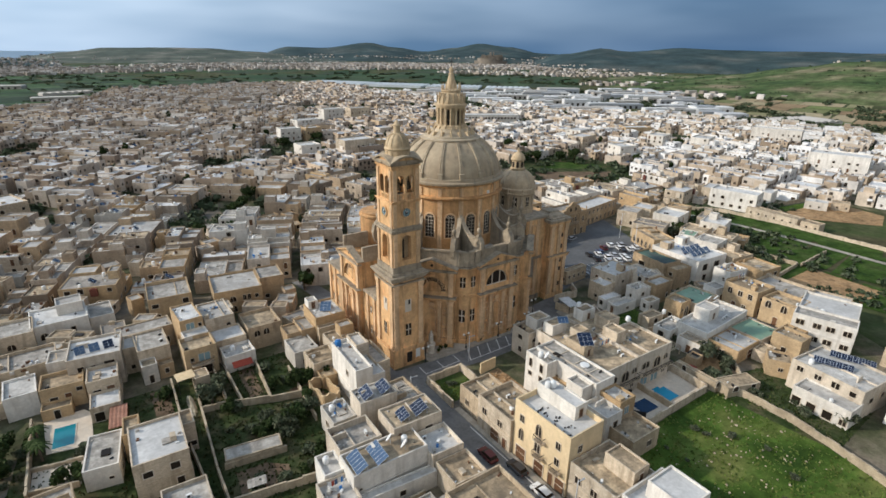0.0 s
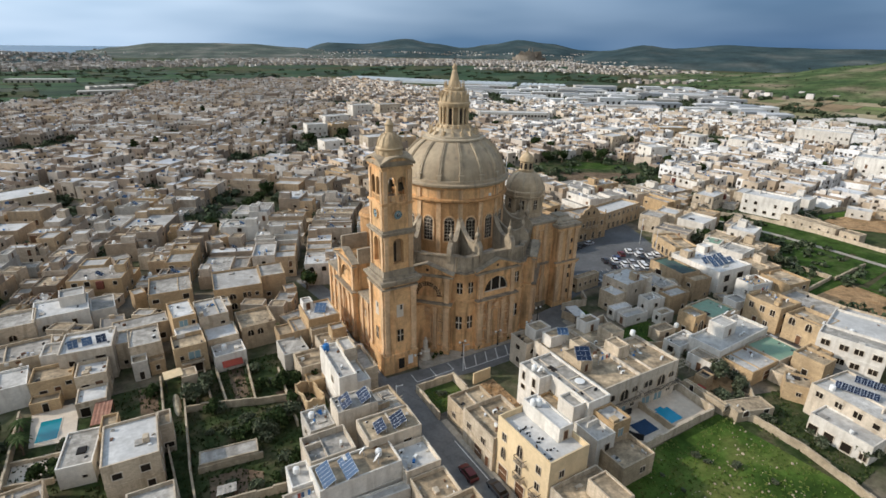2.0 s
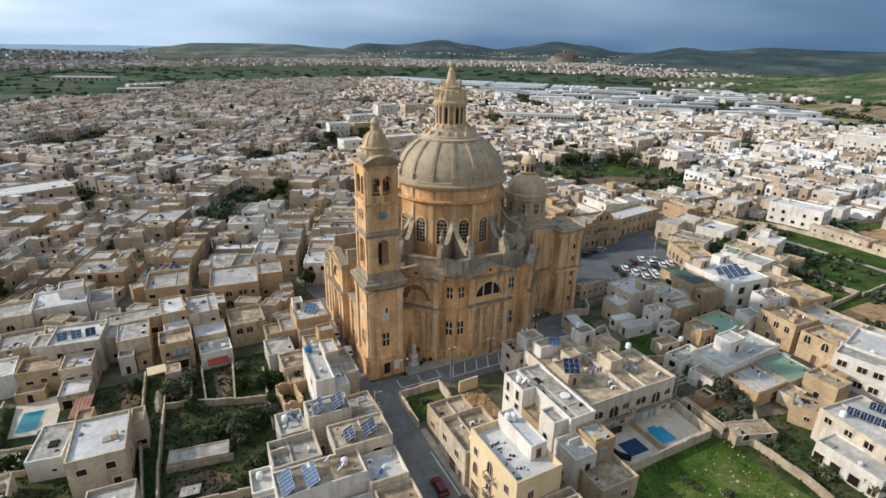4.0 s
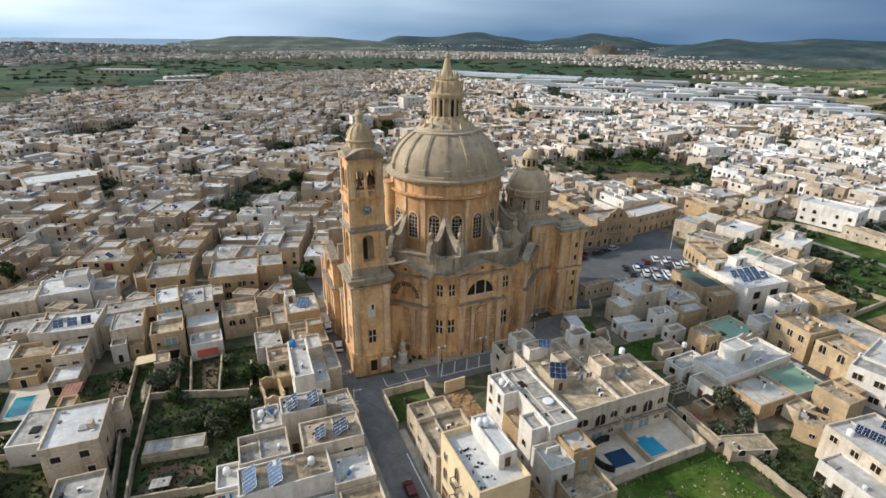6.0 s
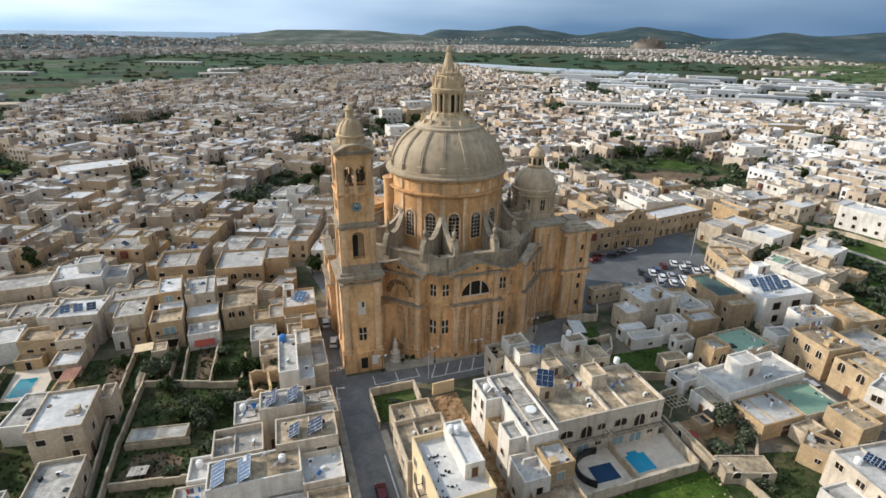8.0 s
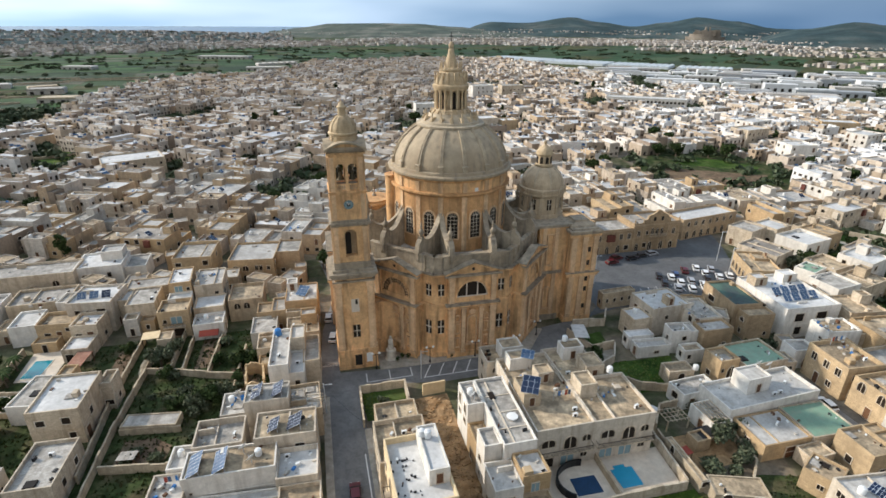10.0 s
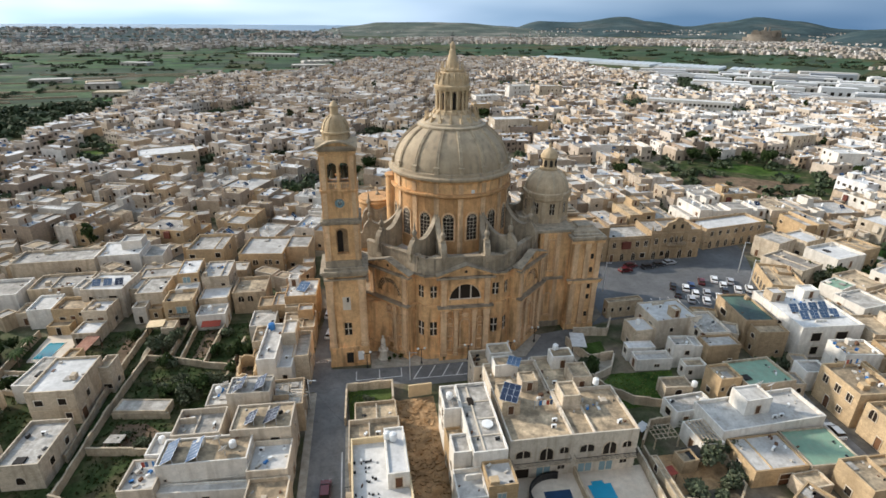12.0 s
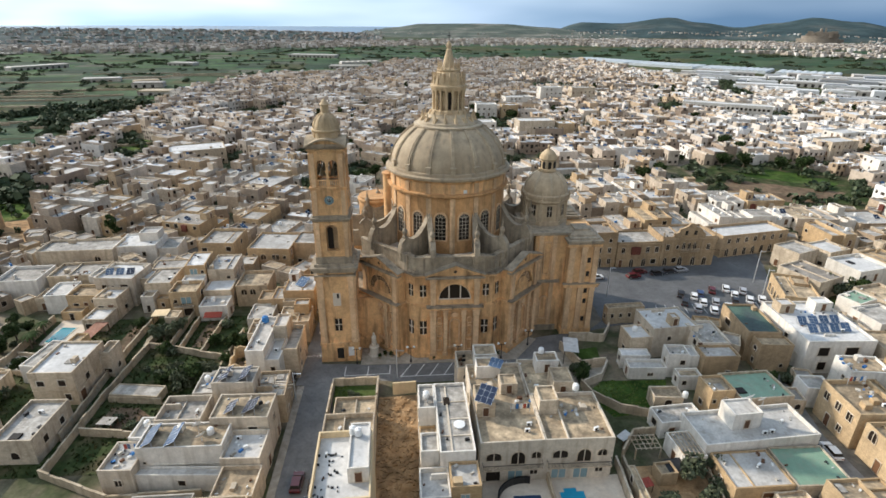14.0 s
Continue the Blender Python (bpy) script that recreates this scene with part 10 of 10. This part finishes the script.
for (x, y, turn), k in zip(CARS_AT, PAINTS):
    m = pose(x, y, 0.1, 0, 0, turn)
    if k in protos:
        copy_thing(protos[k], m)
    else:
        protos[k] = make_car(CARS[k], ("white", "silver grey", "dark", "dark red", "blue")[k])
        protos[k].matrix_basis = m


# ---- trees and shrubs ----
def crown_mesh(seed, leaf, rx, rz, n, clumps, size):
    r = random.Random(seed)
    g = Geo()
    centres = []
    for _ in range(clumps):
        a, q, u = r.uniform(0, 6.283), math.sqrt(r.random()), r.uniform(-0.5, 1)
        centres.append((rx * 0.72 * q * math.cos(a), rx * 0.72 * q * math.sin(a), rz * 0.75 * u * (1 - 0.35 * q), r.uniform(0.32, 0.55) * rx))
    for _ in range(n):
        cx, cy, cz, cr = r.choice(centres)
        d = Vector((r.gauss(0, 1), r.gauss(0, 1), r.gauss(0, 0.8))).normalized() * cr * r.uniform(0.55, 1.08)
        s = size * r.uniform(0.6, 1.35)
        q = Euler((r.uniform(-1.1, 1.1), r.uniform(-1.1, 1.1), r.uniform(0, 6.28))).to_matrix()
        p = Vector((cx, cy, cz)) + d
        vs = [tuple(p + q @ Vector(v)) for v in ((-s, -s * 0.6, 0), (s * 0.9, -s * 0.5, s * 0.15), (s, s * 0.6, 0), (0, s, s * 0.2), (-s * 0.9, s * 0.4, 0.0))]
        g.add(vs, [(0, 1, 2, 3, 4)])
    return g.mesh("crown", leaf)


def trunk_mesh(seed, h, rx):
    r = random.Random(seed)
    g = Geo()
    g.lathe([(0.24, 0), (0.17, h * 0.4), (0.12, h)], 8)
    for k in range(5):
        a = k * 1.256 + r.uniform(-0.3, 0.3)
        g.m = pose(0, 0, h * r.uniform(0.45, 0.8), 0, r.uniform(35, 60), math.degrees(a))
        g.lathe([(0.1, 0), (0.05, rx * 0.8)], 6)
        g.m = None
    return g.mesh("trunk", BARK)


KINDS = [(crown_mesh(1, LEAF, 2.4, 1.7, 900, 9, 0.24), trunk_mesh(1, 2.4, 2.2), 2.6, "dark evergreen garden tree"),
         (crown_mesh(2, LEAF_GREY, 2.2, 1.6, 800, 8, 0.22), trunk_mesh(2, 2.0, 2.0), 2.3, "grey-green olive garden tree"),
         (crown_mesh(3, LEAF, 1.7, 1.3, 600, 6, 0.2), trunk_mesh(3, 1.4, 1.5), 1.6, "low dark citrus tree"),
         (crown_mesh(4, LEAF_GREY, 1.5, 0.9, 500, 7, 0.2), trunk_mesh(4, 0.6, 1.2), 0.7, "sprawling grey-green garden bush"),
         (crown_mesh(5, LEAF, 1.3, 4.2, 900, 12, 0.22), trunk_mesh(5, 2.0, 0.8), 4.2, "tall dark cypress tree")]


def tree(x, y, k, scale=1.0, turn=0.0, z=0.0):
    crown, trunk, h, lab = KINDS[k]
    ob = thing("bush" if k == 3 else "tree", lab, "bush" if k == 3 else "tree", place(x, y, z, turn, scale, scale, scale))
    part("trunk", trunk, None, ob)
    part("crown", crown, None, ob, at=pose(0, 0, h))


fr = random.Random(44)
GARDENS = [((12.0, 83.6), (30.0, 90.0), 12, (0, 1, 2, 3)), ((11.8, 99.5), (15.2, 107.0), 5, (2, 3, 1)), ((13.0, 95.6), (18.0, 97.2), 3, (2, 1)), ((24.0, 96.0), (36.0, 108.0), 13, (1, 2, 3)), ((22.0, 84.0), (30.0, 92.0), 9, (0, 1, 2)), ((21.5, 71.0), (28.0, 84.0), 9, (1, 2, 3)), ((11.0, 71.5), (21.5, 78.5), 4, (3,)),
           ((-30, 92), (-18, 112), 14, (0, 2, 3)), ((-16.5, 91), (-8, 99), 6, (2, 3)), ((54.4, 76.0), (61.6, 83.0), 3, (3,)), ((103.6, 80), (107, 94), 7, (3, 2)), ((108.0, 47.0), (118.0, 56.5), 12, (3, 1))]
GARDENS += [((107.6, 25.0), (116.0, 44.0), 9, (3, 1)),
           ((109, 61), (118, 64), 3, (3,)), ((138.5, 76.5), (142.5, 83), 2, (2,)), ((143.5, 77.5), (150, 79), 5, (2, 3)), ((180, 108), (188, 122), 5, (0, 1)), ((-24, 62), (-9, 83), 12, (0, 1, 3)), ((66, 12), (98, 42), 14, (3,)), ((2, 96), (6.4, 110), 3, (3, 2))]
for (x0, y0), (x1, y1), n, kinds in GARDENS:
    for _ in range(int(n * 0.85)):
        k = fr.choice(kinds + (3,))
        sc = fr.uniform(0.6, 1.25) * (0.55 if (x0 == 66 or x0 == 54.4) else 1)
        tree(fr.uniform(x0, x1), fr.uniform(y0, y1), k, sc, fr.uniform(0, 360))
for x, y, k, s in ((62, 250, 0, 1.6), (56, 235, 0, 1.5), (50, 226, 0, 1.6), (31, 206, 0, 1.5), (42, 203, 0, 1.4), (119, 371, 0, 2.0), (125, 343, 0, 2.0), (148, 381, 0, 2.0), (257, 290, 0, 1.8), (242, 246, 0, 1.8), (289, 203, 0, 1.8), (289, 184, 0, 1.6), (266, 236, 0, 1.7), (180, 101, 0, 1.1), (191, 112, 0, 1.2), (204, 96, 2, 1.2), (193, 84, 1, 1.1), (216, 118, 0, 1.2),) + ((367, 227, 0, 1.8),
                   (-21, 104, 0, 1.0), (185.5, 116.9, 0, 1.2), (256, 272, 0, 1.8), (258, 240, 0, 1.6), (232, 248, 0, 1.7), (246, 254, 1, 1.6), (270, 240, 0, 1.7), (206, 214, 1, 1.2)):
    tree(x, y, k, s, fr.uniform(0, 360))


def unbuilt(x, y, m):
    for q in lots:
        if abs(x - q[0]) < 12 and abs(y - q[1]) < 12:
            a, b = local(x, y, q[0], q[1], q[5])
            if abs(a) < q[2] / 2 + m and abs(b) < q[3] / 2 + m:
                return False
    for q in FOOT:
        if abs(x - q[0]) < 14 and abs(y - q[1]) < 14:
            a, b = local(x, y, q[0], q[1], q[4])
            if abs(a) < q[2] / 2 + m and abs(b) < q[3] / 2 + m:
                return False
    return True


spots = 0
while spots < 70:
    x, y = fr.uniform(-120, 420), fr.uniform(140, 560)
    if inside(TOWN, x, y) and not any(inside(b, x, y) for b in BLOCKED[5:]) and unbuilt(x, y, 1.2):
        tree(x, y, fr.choice((0, 0, 1, 4)), fr.uniform(0.9, 1.7), fr.uniform(0, 360))
        spots += 1

# palms by the turquoise pool
for x, y, h in ((-16.0, 106.0, 3.2), (-16.2, 102.4, 2.8), (-15.4, 100.2, 3.4)):
    ob = thing("palm_tree", "small palm beside the turquoise pool", "palm tree", pose(x, y, 0.1))
    g = Geo()
    g.lathe([(0.22, 0), (0.16, h * 0.5), (0.18, h)], 8)
    part("trunk", g, BARK, ob)
    for k in range(11):
        g = Geo()
        g.m = pose(0, 0, h, 0, 0, k * 32.7)
        v, f = [], []
        for j in range(6):
            s = j / 5
            w = 0.28 * math.sin(math.pi * (0.15 + 0.8 * s))
            v += [(1.9 * s, -w, 0.8 * s - 1.6 * s * s), (1.9 * s, 0, 0.9 * s - 1.6 * s * s + 0.08), (1.9 * s, w, 0.8 * s - 1.6 * s * s)]
        for j in range(5):
            f += [(3 * j, 3 * j + 3, 3 * j + 4, 3 * j + 1), (3 * j + 1, 3 * j + 4, 3 * j + 5, 3 * j + 2)]
        g.add(v, f)
        part("frond", g, LEAF, ob)

# hedges and scattered scrub over the far fields
scrub = Geo()
fr = random.Random(12)


def clump(x, y, s, n=7, z=0.0):
    for _ in range(n):
        a, q = fr.uniform(0, 6.28), fr.random() * s
        px, py, pz, t = x + q * math.cos(a), y + q * math.sin(a), fr.uniform(0.2, 0.8) * s, s * fr.uniform(0.35, 0.75)
        # leafy tufts: small tilted leaf sheets scattered over a lump
        for _ in range(5):
            d = Vector((fr.gauss(0, 1), fr.gauss(0, 1), fr.gauss(0.25, 0.8))).normalized() * t * fr.uniform(0.6, 1.1)
            u = Vector((fr.gauss(0, 1), fr.gauss(0, 1), fr.gauss(0, 0.6))).normalized() * t * fr.uniform(0.4, 0.75)
            w = u.cross(d).normalized() * t * fr.uniform(0.35, 0.7)
            c = Vector((px, py, z + max(0.3, pz))) + d
            scrub.add([tuple(c - u - w * 0.4), tuple(c + u * 0.2 - w), tuple(c + u + w * 0.3), tuple(c - u * 0.3 + w)], [(0, 1, 2, 3)])


for region, n, s0, s1 in ((WEST_FIELDS, 900, 1.0, 3.0), (NORTH_FIELDS, 160, 1.5, 4), (FAR_EAST, 520, 1.5, 4.2), (EAST_FIELDS, 60, 0.8, 1.8)):
    xs, ys = [p[0] for p in region], [p[1] for p in region]
    done = 0
    while done < n:
        x, y = fr.uniform(min(xs), max(xs)), fr.uniform(min(ys), max(ys))
        if inside(region, x, y):
            run, a = fr.randint(1, 12), fr.choice((12, 102, 15, 100)) + fr.uniform(-8, 8)
            for i in range(run):
                px, py = x + i * 3.4 * math.cos(radians(a)), y + i * 3.4 * math.sin(radians(a))
                if inside(region, px, py):
                    clump(px, py, fr.uniform(s0, s1))
            done += max(1, run // 3)
for x0, y0, x1, y1, n in ((-90, 200, -140, 300, 40), (-140, 300, -150, 470, 30), (300, 470, 400, 480, 60), (380, 430, 470, 420, 50), (440, 690, 460, 560, 60), (560, 260, 640, 180, 60), (480, 150, 560, 140, 40), (120, 540, 260, 610, 60), (430, 700, 470, 430, 90), (470, 430, 572, 295, 90), (520, 640, 640, 500, 70), (480, 560, 700, 430, 70), (600, 700, 780, 600, 60), (-183, 348, -150, 480, 50), (-220, 400, -170, 480, 60),) + ((-160, 372, -205, 450, 50), (-104, 212, -74, 226, 60), (-100, 224, -82, 212, 40), (286, 435, 312, 444, 22), (395, 475, 420, 545, 50), (418, 545, 458, 650, 70), (350, 380, 384, 384, 24),
                           (617, 455, 536, 300, 110), (536, 300, 606, 275, 60), (606, 275, 598, 197, 60), (640, 420, 700, 330, 60)):
    for i in range(n):
        s = fr.random()
        clump(x0 + (x1 - x0) * s + fr.uniform(-9, 9), y0 + (y1 - y0) * s + fr.uniform(-9, 9), fr.uniform(1.8, 4.6))
for x, y, n, spread in ((206, 104, 26, 5), (214, 97, 16, 4), (226, 117, 10, 3), (261, 110, 14, 4), (268, 112, 8, 3), (203, 84, 14, 5), (220, 88, 8, 3), (233, 126, 10, 4), (192, 78, 12, 4)):
    for _ in range(n):
        clump(fr.gauss(x, spread), fr.gauss(y, spread), fr.uniform(0.7, 1.9), 8)
for b in BLOCKED[5:]:
    xs, ys = [p[0] for p in b], [p[1] for p in b]
    for _ in range(int((max(xs) - min(xs)) * (max(ys) - min(ys)) / (64 if b is BLOCKED[5] else 46))):
        x, y = fr.uniform(min(xs), max(xs)), fr.uniform(min(ys), max(ys))
        if inside(b, x, y) and noise.noise(Vector((x / 12, y / 12, 4))) > -0.1:
            clump(x, y, fr.uniform(1.4, 3.4), 9)
done = 0
while done < 1000:
    x, y = fr.uniform(-140, 560), fr.uniform(180, 950)
    if inside(TOWN, x, y) and not inside(BLOCKED[5], x, y) and unbuilt(x, y, 0.8):
        for _ in range(fr.randint(1, 4)):
            clump(x + fr.uniform(-3, 3), y + fr.uniform(-2, 2), fr.uniform(1.2, 2.8), 8)
        done += 1
# trees and hedges climbing the far slopes
for name, n, s0, s1, lo in (("hill_green", 420, 1.0, 2.8, 2), ("hill_west", 420, 2, 4.5, 2)):
    spots = [p for p in SLOPES[name] if p[2] > lo]
    for _ in range(n):
        x, y, z = fr.choice(spots)
        for k in range(fr.randint(1, 4)):
            clump(x + fr.uniform(-16, 16), y + fr.uniform(-16, 16), fr.uniform(s0, s1), 4, z - 1.0)
thing("field_scrub", "dark hedges and scattered scrub among fields", "scrub", kind="stuff", data=scrub.mesh("field_scrub", HEDGE))
# weeds over the meadow and rubble on the empty plot
weeds = Geo()
fr = random.Random(15)
for poly, n, hi in ((LAWNS[2][1], 5200, 0.55), (LAWNS[0][1], 500, 0.4), (LAWNS[4][1], 700, 0.4), (LAWNS[3][1], 2200, 0.7), (LAWNS[8][1], 7000, 0.7)):
    xs, ys = [p[0] for p in poly], [p[1] for p in poly]
    weeds.slot = 1 if poly in (LAWNS[3][1], LAWNS[8][1]) else 0
    for _ in range(n):
        x, y = fr.uniform(min(xs), max(xs)), fr.uniform(min(ys), max(ys))
        if inside(poly, x, y) and not (-17.5 < x < -5 and 98.5 < y < 115) and noise.noise(Vector((x / 6, y / 6, 2))) > -0.25:
            s, h, a = fr.uniform(0.12, 0.4), fr.uniform(0.12, hi), fr.uniform(0, 3.14)
            c0, s0 = math.cos(a) * s, math.sin(a) * s
            weeds.add([(x - c0, y - s0, 0.05), (x + c0, y + s0, 0.05), (x + c0 * 0.3 + 0.1, y + s0 * 0.3, h), (x - s0, y + c0, 0.05), (x + s0, y - c0, 0.05)], [(0, 1, 2), (3, 4, 2)])
thing("meadow_weeds", "tufts of rough grass and weeds", "grass", kind="stuff", data=weeds.mesh("meadow_weeds", WEED, UNDERGROWTH))
stones = Geo()
for _ in range(150):
    x, y, s = fr.choice((82, 92, 97)) + fr.gauss(0, 4), fr.choice((24, 33, 38)) + fr.gauss(0, 3.5), fr.uniform(0.06, 0.3) * fr.uniform(0.5, 1)
    if inside(LAWNS[2][1], x, y):
        stones.m = pose(x, y, 0.08, fr.uniform(-25, 25), fr.uniform(-25, 25), fr.uniform(0, 90))
        stones.prism([(-s, -s * 0.5), (s * 0.4, -s * 0.8), (s, 0.1 * s), (s * 0.3, s * 0.7), (-s * 0.7, s * 0.6)], -0.1, s * 0.6)
thing("meadow_stone", "pale stones strewn over the meadow", "stones", kind="stuff", data=stones.mesh("meadow_stone", RUBBLE_WALL))
rub = Geo()
for _ in range(620):
    x, y, s = fr.uniform(62.9, 70.0), fr.uniform(45.5, 78), fr.uniform(0.08, 0.42)
    rub.m = pose(x, y, 0.05, fr.uniform(-20, 20), fr.uniform(-20, 20), fr.uniform(0, 90))
    rub.box(-s, s, -s * 0.7, s * 0.7, -s * 0.3, s * 0.6)
thing("plot_rubble", "broken stone and clods on the empty plot", "rubble", kind="stuff", data=rub.mesh("plot_rubble", SOIL))

# sheet roofs, crates and junk in the nearer yards and on flat roofs
fr = random.Random(61)
for x, y, w, d, z, turn, mat, lab in ((22.6, 51.6, 3.6, 2.6, 2.2, 24, ROOF_WHITE, "crumpled pale metal sheet roof over a yard"), (19.4, 53.4, 3.0, 2.4, 2.0, 12, PVCELL, "dark sheet roof over a yard store"), (37.8, 52.2, 3.0, 1.8, 2.4, 2, ROOF_GREY, "grey sheet roof beside a wall"),
                                     (105.8, 52.8, 1.6, 1.8, 1.5, 5, REDPAINT, "red painted garden box"), (112.0, 55.4, 4.2, 2.6, 2.2, 4, IRON, "dark slatted shade roof"), (106.2, 63.0, 2.4, 1.6, 1.6, 30, ROOF_WHITE, "white sheet over a garden store"), (14.0, 73.0, 3.0, 2.0, 1.6, -12, ROOF_GREY, "grey sheet over a garden store")):
    ob = thing("sheet_roof", lab, "sheet roof", pose(x, y, 0, 0, 0, turn))
    g = Geo()
    n = 8
    g.slab([(-w / 2 + w * i / n, z + 0.05 * (i % 2) + 0.03 * i) for i in range(n + 1)] + [(w / 2 - w * i / n, z - 0.06 + 0.05 * ((n - i) % 2) + 0.03 * (n - i)) for i in range(n + 1)], -d / 2, d / 2)
    part("sheet", g, mat, ob)
    for sx in (-1, 1):
        for sy in (-1, 1):
            g = Geo()
            g.box(sx * (w / 2 - 0.15) - 0.05, sx * (w / 2 - 0.15) + 0.05, sy * (d / 2 - 0.15) - 0.05, sy * (d / 2 - 0.15) + 0.05, 0, z + (0.2 if sx > 0 else 0.0))
            part("post", g, TIMBER, ob)
junk = Geo()
for x, y, z, n, spread in ((42.0, 61.0, 4.87, 8, 1.8), (23.2, 60.6, 4.12, 9, 1.6), (31.6, 79.0, 4.62, 8, 1.4), (84.6, 72.0, 7.72, 10, 2.2), (96.0, 64.0, 7.72, 9, 2.4), (127.0, 62.4, 4.52, 8, 3.0), (150.0, 65.0, 7.52, 12, 2.4), (159.6, 90.0, 7.52, 26, 4.6), (155.6, 73.0, 7.72, 12, 2.6), (88.6, 66.0, 7.72, 8, 1.8), (58.4, 61.0, 6.32, 8, 2.4), (131.4, 84.6, 6.42, 6, 2.0), (-18.8, 126.0, 5.52, 14, 3.4), (20.2, 127.0, 7.92, 8, 2.2), (-6.0, 67.0, 4.12, 10, 2.0)):
    for _ in range(n):
        px, py, s0 = x + fr.uniform(-1, 1) * spread, y + fr.uniform(-1, 1) * spread, fr.uniform(0.12, 0.42)
        junk.m = pose(px, py, z - 0.03, 0, 0, fr.uniform(0, 90))
        junk.slot = fr.choice((0, 0, 1, 2, 3))
        junk.box(-s0, s0, -s0 * 0.6, s0 * 0.6, 0, s0 * fr.uniform(0.5, 1.6))
for x, y, w, d, z, turn in TOPS:
    at = pose(x, y, z, 0, 0, turn)
    for _ in range(fr.randint(3, 9)):
        s0 = fr.uniform(0.12, 0.45)
        junk.m = at @ pose(fr.uniform(-0.44, 0.44) * (w - 0.8), fr.uniform(-0.44, 0.44) * (d - 0.8), -0.02, 0, 0, fr.uniform(0, 90))
        junk.slot = fr.choice((0, 0, 1, 1, 2, 3, 4))
        junk.box(-s0, s0, -s0 * fr.uniform(0.3, 0.8), s0 * 0.6, 0, s0 * fr.uniform(0.4, 2.0), bottom=False)
for x, y, w, d, turn, z in ROOFS:
    at = pose(x, y, z, 0, 0, turn)
    for _ in range(fr.randint(2, 6)):
        s0 = fr.uniform(0.1, 0.38)
        junk.m = at @ pose(fr.choice((-1, 1)) * fr.uniform(0.3, 0.46) * (w - 0.8), fr.uniform(-0.46, 0.46) * (d - 0.8), -0.02, 0, 0, fr.uniform(0, 90))
        junk.slot = fr.choice((0, 0, 1, 2, 4, 4))
        junk.box(-s0, s0, -s0 * fr.uniform(0.2, 0.8), s0 * 0.6, 0, s0 * fr.uniform(0.4, 1.8), bottom=False)
junk.m = None
thing("roof_junk", "crates, pots and oddments lying on flat roofs", "clutter", kind="stuff", data=junk.mesh("roof_junk", GREYW, TANK, TIMBER, BLUETANK, IRON))
